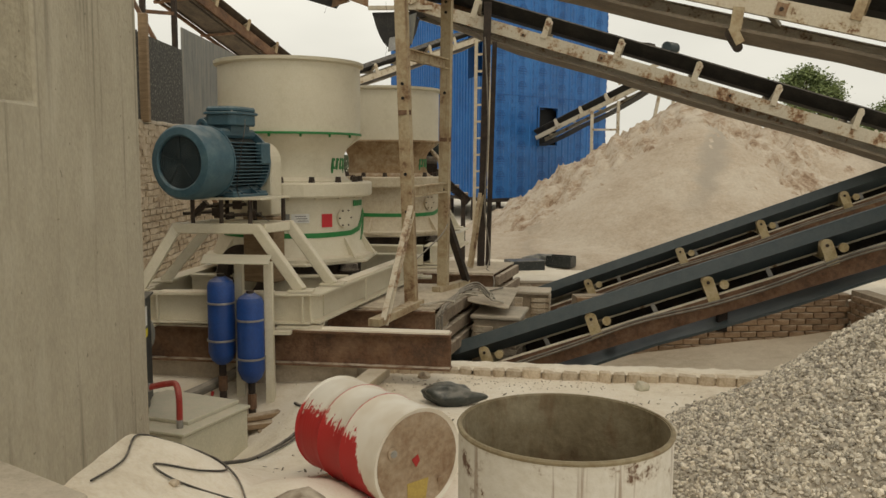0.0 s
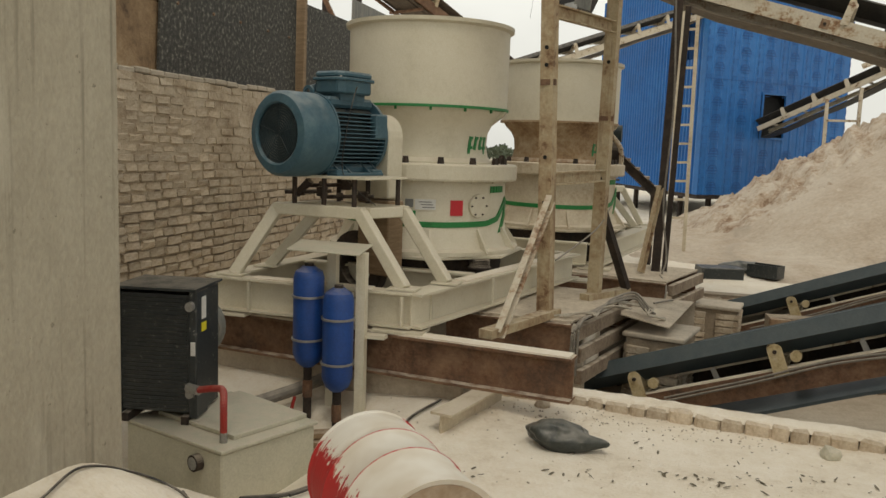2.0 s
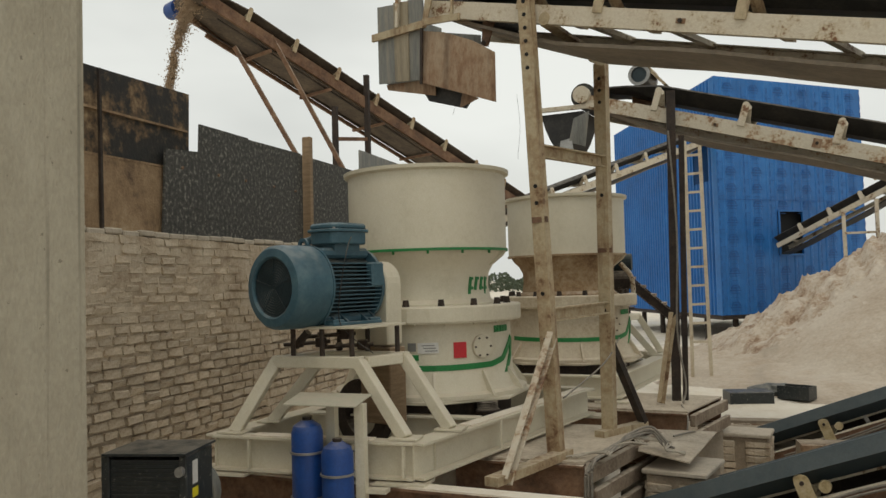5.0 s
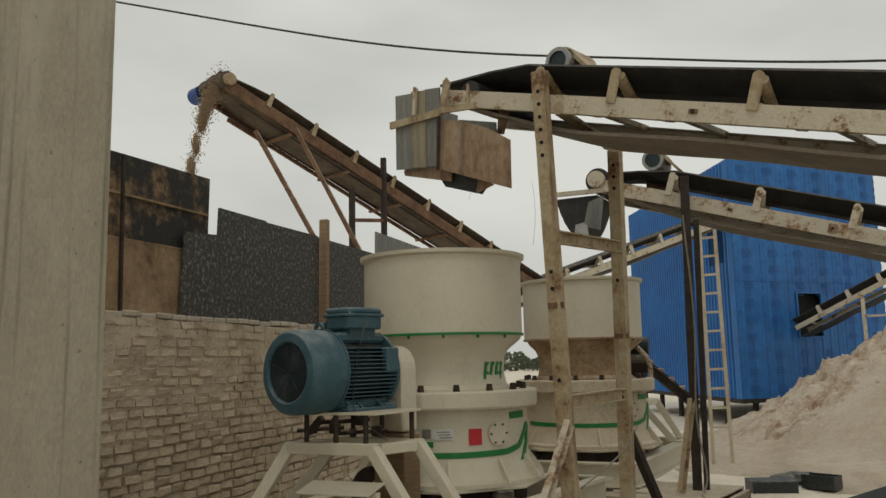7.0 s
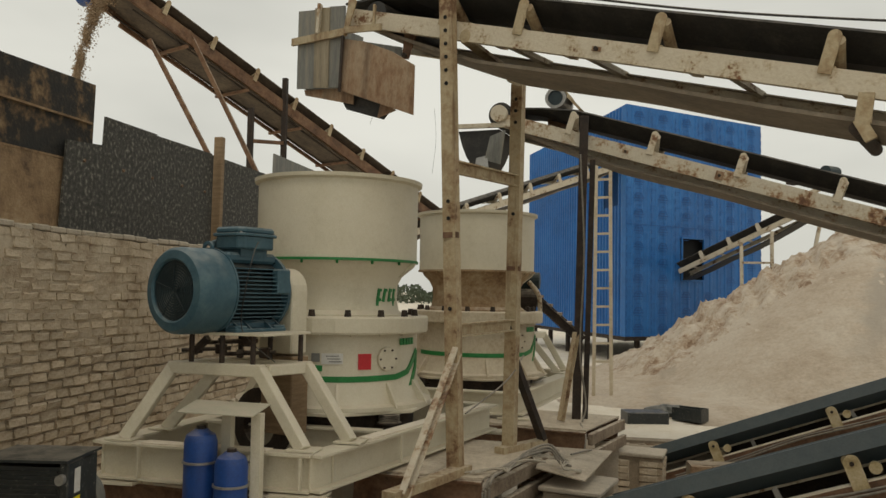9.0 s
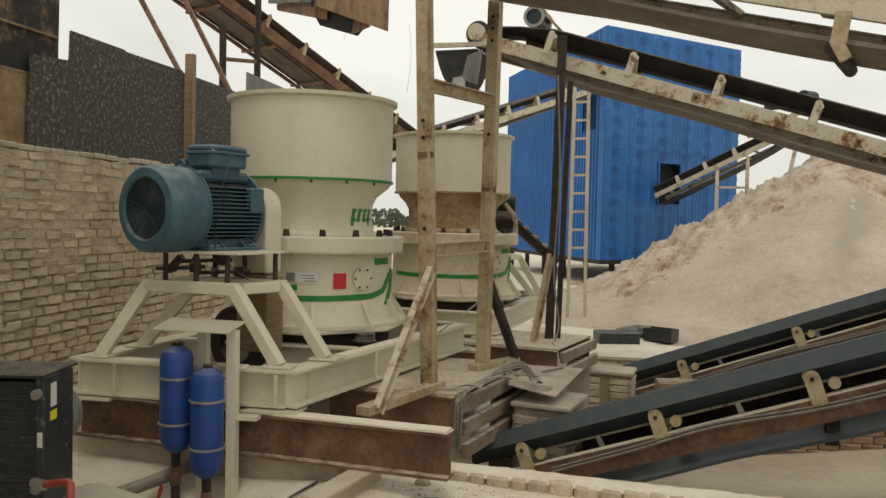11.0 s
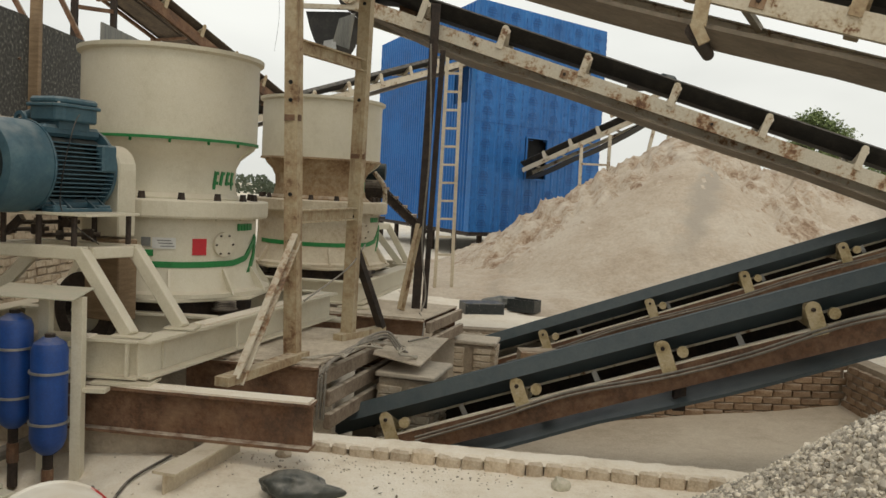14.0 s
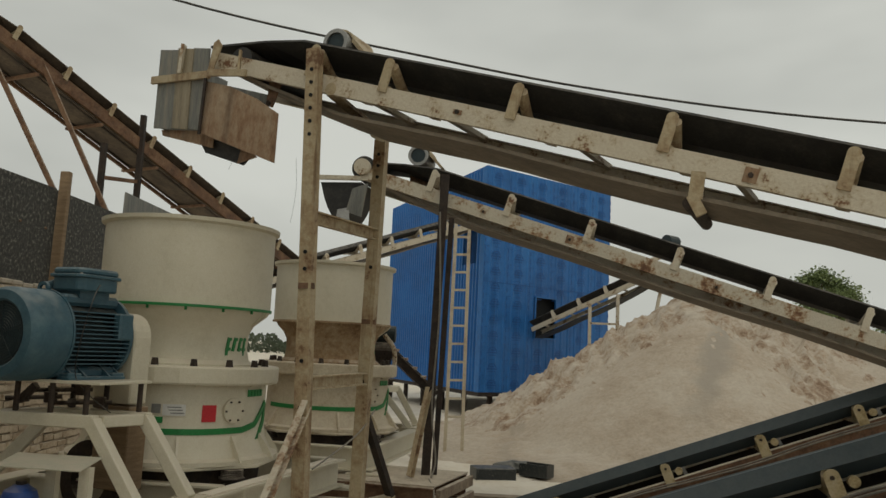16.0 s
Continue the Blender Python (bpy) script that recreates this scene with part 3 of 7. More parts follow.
def heap(name, x0, x1, y0, y1, d, height, mat, label, category, low=-0.25):
    """A heap as a height field; edges sink below the ground."""
    xs, ys = np.arange(x0, x1, d), np.arange(y0, y1, d)
    n = len(xs)
    verts = [(float(x), float(y), height(float(x), float(y))) for y in ys for x in xs]
    keep = [v[2] > low for v in verts]
    faces = []
    for j in range(len(ys) - 1):
        for i in range(n - 1):
            q = (j * n + i, j * n + i + 1, (j + 1) * n + i + 1, (j + 1) * n + i)
            if any(keep[k] for k in q):
                faces.append(q)
    me = bpy.data.meshes.new(name)
    me.from_pydata(verts, [], faces)
    bm = bmesh.new()
    bm.from_mesh(me)
    bmesh.ops.delete(bm, geom=[v for v in bm.verts if not v.link_faces], context="VERTS")
    bm.to_mesh(me)
    bm.free()
    me.materials.append(mat)
    me.polygons.foreach_set("use_smooth", [True] * len(me.polygons))
    return tagged(new(name, me), label, category)


def sand_faces(x, y):
    """Heights of the slumped, gullied main heap and of the smooth fans of sand poured over it."""
    def cone(cx, cy, h, k, wob=0.10):
        a = math.atan2(y - cy, x - cx)
        r = math.hypot(x - cx, y - cy) * (1 + wob * noise.noise((2.0 * math.cos(a) + cx, 2.0 * math.sin(a), cy)))
        return h - k * (math.sqrt(r * r + 0.2) - 0.45)
    rough = max(cone(7.05, 23.2, 3.95, 0.66, 0.07), cone(13.3, 23.5, 3.3, 0.6), cone(3.7, 24.9, 1.5, 0.5), cone(9.9, 23.6, 3.35, 0.66))
    if rough > -0.1:
        lumps = 0.13 * noise.noise((x * 0.8, y * 0.8, 3)) + 0.45 * abs(noise.noise((x * 1.6, y * 0.8, 7))) - 0.50 * abs(noise.noise((x * 2.9, y * 1.1, 2)))
        lumps += 0.16 * noise.noise((x * 5.5, y * 2.6, 2)) + 0.07 * noise.noise((x * 11, y * 7, 4))
        near_top = 0.3 + 0.7 * step(rough, 3.8, 3.0)
        rough += min(1, max(0, rough)) * near_top * (0.90 * lumps + 0.04)
    fan = max(cone(6.65, 21.7, 3.20, 0.645, 0.03), cone(10.0, 22.4, 2.66, 0.64, 0.04), cone(11.6, 22.1, 2.7, 0.64, 0.04))
    apron = cone(5.5, 22.0, 0.74, 0.105, 0.25)
    fan = max(fan, apron + 0.10 * noise.noise((x * 0.9, y * 1.6, 5)) + 0.05 * noise.noise((x * 3, y * 4, 8)))
    return rough, fan + 0.04 * noise.noise((x * 1.2, y * 1.2, 1)) + 0.015 * noise.noise((x * 5, y * 5, 6))


def sand_height(x, y):
    return max(sand_faces(x, y)) - 0.1


sand_ob = heap("sand_heap", -2.5, 19.5, 14.6, 29, 0.085, sand_height, pile_sand, "large stockpile of buff crushed sand with slumped faces", "sand pile")
sand_ob["kind"] = "stuff"
sand_ob.data.materials.append(slump_sand_with_shade)
# Rough faces browner, poured fans paler: light and shade by colour.
for face in sand_ob.data.polygons:
    slump, poured = sand_faces(face.center.x, face.center.y)
    face.material_index = 1 if slump > poured and slump > 0.25 else 0


def gravel_height(x, y):
    r = math.hypot((x - 4.45) * 0.95, y - 4.8)
    r *= 1 + 0.05 * noise.noise((x, y, 5))
    return 1.93 - 0.74 * (math.sqrt(r * r + 0.12) - 0.35) + 0.03 * noise.noise((x * 4, y * 4, 1))


gravel = heap("gravel_heap", 1.0, 7.6, 1.2, 8.4, 0.06, gravel_height, stone_m, "heap of grey crushed stone and dust beside the bin", "gravel pile", -0.1)
gravel["kind"] = "stuff"


def stones():
    """Loose crushed stones over the heap, as one mesh."""
    rng = np.random.default_rng(5)
    t = (1 + 5 ** 0.5) / 2
    ico = np.array([(-1, t, 0), (1, t, 0), (-1, -t, 0), (1, -t, 0), (0, -1, t), (0, 1, t), (0, -1, -t), (0, 1, -t), (t, 0, -1), (t, 0, 1), (-t, 0, -1), (-t, 0, 1)]) / 1.9
    tri = np.array([(0, 11, 5), (0, 5, 1), (0, 1, 7), (0, 7, 10), (0, 10, 11), (1, 5, 9), (5, 11, 4), (11, 10, 2), (10, 7, 6), (7, 1, 8), (3, 9, 4), (3, 4, 2), (3, 2, 6), (3, 6, 8), (3, 8, 9), (4, 9, 5), (2, 4, 11), (6, 2, 10), (8, 6, 7), (9, 8, 1)])
    vs, fs, k = [], [], 0
    while k < 64000:
        x, y = rng.uniform(1.2, 6.3), rng.uniform(2.0, 7.6)
        z = gravel_height(x, y)
        if z < ground_z(x, y) - 0.02:
            continue
        dusty = noise.noise((x * 0.8 + 3, y * 0.8, 2)) - 0.25 * (4.6 - y)
        if rng.random() < 0.75 * step(dusty, -0.15, -0.6):
            continue
        s = rng.uniform(0.0075, 0.0155) * (1.4 if rng.random() < 0.12 else 1)
        v = ico * rng.uniform(0.6, 1.25, (12, 1)) * (s * rng.uniform(0.5, 1.5, 3))
        a = rng.uniform(0, 6.28)
        c, sn = math.cos(a), math.sin(a)
        v = v @ np.array([[c, -sn, 0], [sn, c, 0], [0, 0, 1]])
        vs.append(v + (x, y, z + s * rng.uniform(0.1, 1.1)))
        fs.append(tri + 12 * k)
        k += 1
    v, f = np.concatenate(vs), np.concatenate(fs)
    me = bpy.data.meshes.new("loose_stones")
    me.from_pydata(v.tolist(), [], f.tolist())
    me.materials.append(loose_stone)
    tagged(new("loose_stones", me), "loose grey and buff crushed stones on the heap", "gravel", kind="stuff")


loose_stone = material("loose_stone_chips", [(0.40, 0.36, 0.30), (0.56, 0.51, 0.43), (0.70, 0.65, 0.56)], 30, 0.9, 0, 0.2, 200, 0.3, SAND, detail=2, lo=0.3, hi=0.7)
island_tint(loose_stone, 0.5, 1.6)
stones()

# ---- pillar ----
side_wall = slab(B(), [(-1.72, y, z) for y, z in ((-1.1, -0.5), (4.65, -0.5), (4.65, 6.6), (3.48, 6.6), (3.48, 2.33), (-1.1, 2.33))], (-0.7, 0, 0))
tagged(part("wall_pillar", side_wall, plaster, bevel=0.012), "rough cement-plastered pillar and low wall with trowel streaks", "pillar", kind="structure")
slab_block = slab(B(), [(-1.715, 2.80, 0.35), (-1.06, 2.36, 0.35), (-1.06, 0.9, 0.35), (-1.715, 0.9, 0.35)], (0, 0, 0.75))
tagged(part("concrete_ledge", slab_block, concrete, bevel=0.015), "dusty concrete ledge at the foot of the wall", "ledge", kind="structure")
tagged(part("wall_back", box(B(), (-3.6, 2.6, 3.0), (0.2, 7.0, 7.0)), plaster), "plain plastered wall seen through the gap over the low wall", "wall", kind="structure")

# ---- blue shed ----
shed = thing("blue_shed", (1.5, 27.0, 0), 0, "tall shed clad in blue profiled steel sheet on a dark base", "shed")
SA, SB, SL = Vector((1.5, 27.0, 0)), Vector((6.1, 31.0, 0)), Vector((-2.3, 36.0, 0))
SD = SB + SL - SA


def shed_wall(name, p, q, z0, z1, pitch, depth, hole=None):
    """Profiled sheet between two plan points: trapezoid ribs, real depth, an opening left out."""
    d = q - p
    ln = d.length
    d.normalize()
    n = Vector((d.y, -d.x, 0))
    bm = B()
    k = int(ln / pitch)
    xs = []
    for i in range(k):
        s = i * pitch
        xs += [(s, 0), (s + pitch * 0.62, 0), (s + pitch * 0.70, depth), (s + pitch * 0.92, depth)]
    xs.append((ln, 0))
    zs = [z0, z1] if not hole else [z0, hole[2], hole[3], z1]
    for (a, da), (b, db) in zip(xs, xs[1:]):
        for lo, hi in zip(zs, zs[1:]):
            if hole and lo == hole[2] and hole[0] < (a + b) / 2 < hole[1]:
                continue
            c = [p + d * a + n * da, p + d * b + n * db]
            bm.faces.new([bm.verts.new(v) for v in ((*c[0].xy, lo), (*c[1].xy, lo), (*c[1].xy, hi), (*c[0].xy, hi))])
    bmesh.ops.remove_doubles(bm, verts=bm.verts, dist=0.0005)
    ob = part(name, bm, blue_sheet, shed, world=True)
    so = ob.modifiers.new("sheet", "SOLIDIFY")
    so.thickness, so.offset = 0.03, -1
    return ob, d, n


front, fd, fn = shed_wall("wall", SA, SB, 0.85, 7.95, 0.3387, 0.02, (2.3, 3.3, 2.6, 3.95))
shed_wall("wall", SL, SA, 0.85, 7.95, 0.24, 0.05, (8.15, 9.25, 4.9, 6.7))
shed_wall("wall", SB, SD, 0.85, 7.95, 0.42, 0.05, (0.3, 8.5, 5.0, 7.7))
shed_wall("wall", SD, SL, 0.85, 7.95, 0.42, 0.05)
part("roof", slab(B(), [(*(v.xy), 7.95) for v in (SA, SB, SD, SL)], (0, 0, 0.03)), blue_sheet, shed, world=True)
part("floor_frame", slab(B(), [(*(v.xy), 0.72) for v in (SA, SB, SD, SL)], (0, 0, 0.12)), rust_dark, shed, world=True)
for a, b in ((SA, SB), (SL, SA)):
    for k in range(5):
        p = a.lerp(b, (k + 0.3) / 5)
        part("leg", rod(B(), (p.x + 0.1, p.y + 0.5, -0.1), (p.x + 0.1, p.y + 0.5, 0.75), 0.09), rust_dark, shed, world=True)
wf = B()
for s0, s1, z0, z1 in ((2.30, 2.36, 2.58, 4.0), (3.29, 3.35, 2.58, 4.0), (2.36, 3.29, 2.58, 2.64), (2.36, 3.29, 3.94, 4.0)):
    p, q = SA + fd * s0 + fn * 0.02, SA + fd * s1 + fn * 0.02
    slab(wf, [(*p.xy, z0), (*q.xy, z0), (*q.xy, z1), (*p.xy, z1)], fn * 0.04)
part("opening_frame", wf, blue_sheet, shed, world=True)
# Added black sheet stands in for the unlit inside behind the opening.
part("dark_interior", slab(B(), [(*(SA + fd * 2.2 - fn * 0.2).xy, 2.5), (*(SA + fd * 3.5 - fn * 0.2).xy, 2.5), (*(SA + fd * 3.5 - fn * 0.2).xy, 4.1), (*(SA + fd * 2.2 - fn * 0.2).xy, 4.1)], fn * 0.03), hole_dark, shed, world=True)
# printed marks, repeated on the sheet
marks = B()
def sheet_bar(s, z, w, h, lean=0.0):
    p = SA + fd * s + fn * 0.024
    q = p + fd * w
    k = fd * lean
    slab(marks, [(*p.xy, z), (*q.xy, z), (*(q + k).xy, z + h), (*(p + k).xy, z + h)], fn * 0.004)


for col in range(6):
    for row in range(14):
        s, z = 0.30 + col * 1.016, 1.05 + row * 0.505
        if 1.9 < s + 0.2 < 3.6 and 2.3 < z < 4.05:
            continue
        for ds, dz, w, h, lean in ((0.0, 0.0, 0.42, 0.035, 0), (0.02, 0.06, 0.05, 0.10, 0.06), (0.10, 0.16, 0.22, 0.03, 0), (0.35, 0.06, 0.05, 0.10, -0.06), (0.13, 0.075, 0.16, 0.045, 0), (0.06, -0.07, 0.30, 0.018, 0), (-0.22, -0.20, 0.12, 0.016, 0), (0.10, -0.20, 0.2, 0.016, 0)):
            sheet_bar(s + ds, z + dz, w, h, lean)
for col in range(7):
    for k in range(27):
        if 2.2 < col * 1.016 + 0.01 < 3.4 and 2.4 < 0.95 + k * 0.255 < 4.05:
            continue
        sheet_bar(min(6.05, 0.01 + col * 1.016), 0.95 + k * 0.255, 0.028, 0.15)
sheet_bar(0.05, 4.28, 5.9, 0.02)
part("print", marks, blue_ink, shed, "dark blue printed marks in rows", world=True)["kind"] = "stuff"


# ---- brick walls ----
def brick_data(name, l, d, h, mat, seed, edge=0.009, rough=0.007):
    rng = random.Random(seed)
    bm = B()
    box(bm, (0, 0, 0), (l, d, h))
    bmesh.ops.bevel(bm, geom=bm.edges[:], offset=edge, segments=1, affect="EDGES")
    for v in bm.verts:
        v.co += Vector((rng.uniform(-1, 1), rng.uniform(-1, 1), rng.uniform(-1, 1))) * rough
    me = bpy.data.meshes.new(name)
    bm.to_mesh(me)
    bm.free()
    me.materials.append(mat)
    return me


WX, WTOP = -4.42, 2.62


def brick_wall():
    core = B()
    box(core, (WX - 0.104, 11.5, 1.2), (0.214, 15.0, 2.78))
    wall = tagged(part("wall_brick", core, mortar), "long rough brick wall coated with pale dust", "wall", kind="structure")
    lens = [0.165, 0.19, 0.21, 0.225, 0.235, 0.24]
    me = [brick_data("brick", lens[s], 0.045, 0.084, brick, s, 0.014, 0.010) for s in range(6)]
    rng = random.Random(11)
    rest = B()
    near = 0
    for c in range(28):
        z = -0.12 + c * 0.098
        y = 5.1 + rng.uniform(0, 0.2)
        while y < 18.9:
            off = rng.uniform(-0.008, 0.014)
            pick = rng.randrange(6)
            m = pose(WX + off, y + lens[pick] / 2, z + 0.049 + rng.uniform(-0.005, 0.005) + 0.018 * noise.noise((y * 0.7, c * 0.35, 1)), rng.uniform(-2, 2), rng.uniform(-2.5, 2.5), 90 + rng.uniform(-1.5, 1.5))
            if 7.0 < y < 9.8 and near < 300 and c > 1:
                ob = new("brick", me[pick])
                ob.matrix_basis = m
                ob.parent = wall
                near += 1
            else:
                size = Matrix.Diagonal((lens[pick], 0.048, 0.080 + rng.uniform(-0.014, 0.004), 1))
                for v in bmesh.ops.create_cube(rest, size=1.0, matrix=m @ size)["verts"]:
                    v.co += Vector((rng.uniform(-0.008, 0.008), rng.uniform(-0.014, 0.014), rng.uniform(-0.010, 0.010)))
            y += lens[pick] + rng.uniform(0.010, 0.026)
    top = B()
    y = 4.3
    while y < 19:
        box(top, (WX - 0.11, y + 0.12, WTOP + 0.028 + rng.uniform(-0.012, 0.012)), (0.26, 0.23, 0.06))
        y += 0.245
    ys, zs = np.arange(5.2, 17.0, 0.06), np.arange(1.15, 2.62, 0.05)
    mud = []
    for z in zs:
        for y in ys:
            w = 0.008 * noise.noise((y * 1.1, z * 1.1, 6)) + 0.007 * noise.noise((y * 4, z * 9, 2)) + 0.006 * noise.noise((y * 17, z * 17, 3))
            mud.append((float(WX + 0.008 + w + 0.008 * step(z, 1.5, 2.2) - 0.03 * step(-z, -1.45, -1.15)), float(y), float(z)))
    k = len(ys)
    me2 = bpy.data.meshes.new("mud_coat")
    me2.from_pydata(mud, [], [(j * k + i, j * k + i + 1, (j + 1) * k + i + 1, (j + 1) * k + i) for j in range(len(zs) - 1) for i in range(k - 1)])
    me2.materials.append(brick_stuff)
    coat = new("mud_coat", me2)
    coat.parent = wall
    coat["label"] = "uneven coat of dried mud over the bricks"
    r = part("brick_courses", rest, brick_stuff, wall)
    r["kind"] = "stuff"
    t = part("coping", top, concrete, wall, "dust-covered coping bricks", bevel=0.012)
    t["kind"] = "stuff"


brick_wall()


def kerb():
    rng = random.Random(3)
    p, q = Vector((*KERB[0], 0)), Vector((*KERB[1], 0))
    d = (q - p).normalized()
    ang = math.degrees(math.atan2(d.y, d.x))
    core = B()
    bar(core, (p.x - 1.9, p.y + 0.315, 0.075), (q.x, q.y + 0.10, 0.075), 0.16, 0.6, dh=-0.3)
    k_ob = tagged(part("kerb_brick", core, brick_stuff), "low kerb of broken bricks half buried in dust", "kerb", kind="structure")
    me = [brick_data("brick", 0.125 + 0.03 * (s % 3), 0.22, 0.13, brick, 40 + s, 0.02) for s in range(6)]
    s = -0.9
    while s < 3.55:
        i = rng.randrange(6)
        ob = new("brick", me[i])
        w = 0.125 + 0.03 * (i % 3)
        c = p + d * (s + w / 2)
        ob.matrix_basis = pose(c.x, c.y, 0.022 + rng.uniform(-0.008, 0.008), rng.uniform(-4, 4), rng.uniform(-3, 3), ang + rng.uniform(-4, 4))
        ob.parent = k_ob
        s += w + 0.006
    cap = B()
    rows = []
    for k in range(150):
        c = p + d * (-0.9 + 4.45 * k / 149)
        w = 0.5 + 0.5 * noise.noise((k * 0.21, 0, 3)) + 0.25 * noise.noise((k * 0.9, 0, 5))
        row = []
        for v, dz in ((-0.085 - 0.03 * w, -0.03), (-0.06 - 0.03 * w, 0.004), (0.0, 0.014), (0.08, 0.012), (0.14, -0.02)):
            o = c + Vector((-d.y, d.x, 0)) * v
            row.append(cap.verts.new((o.x, o.y, 0.093 + dz + 0.012 * noise.noise((k * 0.3, v * 20, 1)))))
        rows.append(row)
    for a, b in zip(rows, rows[1:]):
        for k in range(4):
            cap.faces.new((a[k], b[k], b[k + 1], a[k + 1]))
    cp = part("dust_cap", cap, sand, k_ob, smooth=True)
    cp["kind"] = "stuff"


kerb()


def pit_wall(name, p, q, z0, z1, seed):
    """A retaining wall of bricks, each its own piece."""
    p, q = Vector((*p, 0)), Vector((*q, 0))
    d = (q - p).normalized()
    n = Vector((d.y, -d.x, 0))
    ang = math.degrees(math.atan2(d.y, d.x))
    core = B()
    bar(core, p - n * 0.14 + Vector((0, 0, z1)), q - n * 0.14 + Vector((0, 0, z1)), 0.24, z1 - z0, dh=-(z1 - z0) / 2)
    w = tagged(part(name, core, mortar), "brick retaining wall of the conveyor pit", "wall", kind="structure")
    me = [brick_data("brick", 0.23, 0.05, 0.078, pit_brick, seed + s) for s in range(4)]
    rng = random.Random(seed)
    for c in range(int((z1 - z0) / 0.09)):
        s = 0.12 if c % 2 else 0.0
        while s < (q - p).length - 0.1:
            ob = new("brick", me[rng.randrange(4)])
            o = p + d * (s + 0.115)
            ob.matrix_basis = pose(o.x, o.y, z0 + 0.045 + c * 0.09, 0, rng.uniform(-1.5, 1.5), ang)
            ob.parent = w
            s += 0.245


pit_wall("wall_pit_middle", (1.9, 11.45), (5.97, 11.82), -0.81, 0.18, 70)
pit_wall("wall_pit_end", (5.97, 11.8), (5.97, 7.3), -0.54, 0.24, 80)
pit_wall("wall_pit_back", (0.9, 13.75), (5.97, 13.75), -0.9, 0.03, 90)


# ---- crushers ----
def crusher(x, y, base, label, neck_mat, body_mat, band_mat, full=True):
    """A cone crusher; base is the compass angle that faces the yard, angles go to its right from there."""
    c = thing("cone_crusher", (x, y, 0), base, label, "crusher", "cone crushers")
    part("feed_hopper", lathe(B(), [(0.80, 2.44), (0.815, 2.40), (0.83, 2.41), (0.832, 3.17), (0.872, 3.19), (0.876, 3.225), (0.815, 3.225), (0.808, 3.16), (0.805, 2.46)], 72, close=True), cream, c, smooth=True)
    part("hopper_band", lathe(B(), [(0.80, 2.385), (0.845, 2.385), (0.845, 2.41), (0.80, 2.41)], 72, close=True), band_mat, c)
    part("upper_shell", lathe(B(), [(0.70, 2.44), (0.79, 2.384), (0.76, 2.33), (0.68, 2.25), (0.635, 2.16), (0.625, 2.02), (0.65, 1.90), (0.70, 1.86), (0.70, 1.84), (0.3, 1.84), (0.3, 2.44)], 64), neck_mat, c, smooth=True)
    part("adjustment_ring", lathe(B(), [(0.60, 1.68), (0.955, 1.68), (0.965, 1.70), (0.965, 1.83), (0.95, 1.845), (0.60, 1.845)], 28), body_mat, c, bevel=0.0)
    part("lower_shell", lathe(B(), [(0.5, 1.68), (0.845, 1.679), (0.85, 1.30), (0.865, 1.16), (0.93, 1.02), (1.0, 1.0), (1.0, 0.962), (0.5, 0.962)], 64), body_mat, c, smooth=True)
    part("base_plate", lathe(B(), [(0.4, 0.93), (1.06, 0.93), (1.06, 0.961), (0.4, 0.961)], 8), body_mat, c, bevel=0.006)
    for a in range(-160, 200, 24):
        b = rod(B(), (0.82 * math.cos(radians(a)), 0.82 * math.sin(radians(a)), 1.844), (0.82 * math.cos(radians(a)), 0.82 * math.sin(radians(a)), 1.91), 0.04, 6, 0.03)
        part("ring_bolt", b, rust_dark, c)
    for a in range(-170, 190, 20):
        b = rod(B(), (0.862 * math.cos(radians(a)), 0.862 * math.sin(radians(a)), 1.66), (0.862 * math.cos(radians(a)), 0.862 * math.sin(radians(a)), 1.681), 0.016, 6)
        part("flange_bolt", b, body_mat, c)
    for a in (-58, -30, 2, 36, 64, 96):
        ca, sa = math.cos(radians(a)), math.sin(radians(a))
        s = Vector((-sa, ca, 0)) * 0.012
        pts = [Vector((r * ca, r * sa, z)) - s for r, z in ((0.855, 0.985), (1.03, 0.985), (0.99, 1.05), (0.875, 1.21), (0.855, 1.21))]
        part("rib", slab(B(), pts, s * 2), body_mat, c)
    # Dark cylinder stands in for the dark opening below the base plate.
    part("discharge_skirt", lathe(B(), [(0.3, 0.45), (0.80, 0.45), (0.84, 0.929), (0.3, 0.929)], 40), rust_dark, c, "dark cylinder filling the gap below the base plate", smooth=True)
    for a in (-57, 33, 123, 213):
        ca, sa = math.cos(radians(a)), math.sin(radians(a))
        sp = thing_part("spring_mount", c)
        for k in range(5):
            part("coil", lathe(B(), [(0.055, 0), (0.095, 0), (0.105, 0.006), (0.095, 0.012), (0.055, 0.012)], 20, pose(0.97 * ca, 0.97 * sa, 0.855 + 0.0155 * k)), rust_dark, sp)
        part("pad", rod(B(), (0.97 * ca, 0.97 * sa, 0.838), (0.97 * ca, 0.97 * sa, 0.855), 0.12, 16), rust_dark, sp)
    for a in range(-75, 100, 25):
        ca, sa = math.cos(radians(a)), math.sin(radians(a))
        part("band_stud", rod(B(), (0.80 * ca, 0.80 * sa, 2.355), (0.80 * ca, 0.80 * sa, 2.386), 0.014, 6), band_mat, c)
    st = B()
    ribbon(st, 0.857, [(-70, 1.265), (10, 1.255), (44, 1.262), (57, 1.30), (73, 1.50)], 0.055, 10)
    part("stripe", st, green, c, "green painted stripe")
    st = B()
    ribbon(st, 0.857, [(73, 1.50), (71, 1.32), (57, 1.09)], 0.062, 8, 0.009)
    part("stripe_tail", st, green, c, "green painted chevron")
    if full:
        part("red_label", patch(B(), 0.852, 19.5, 1.42, 0.13, 0.15), sticker_red, c, "red warning sticker")
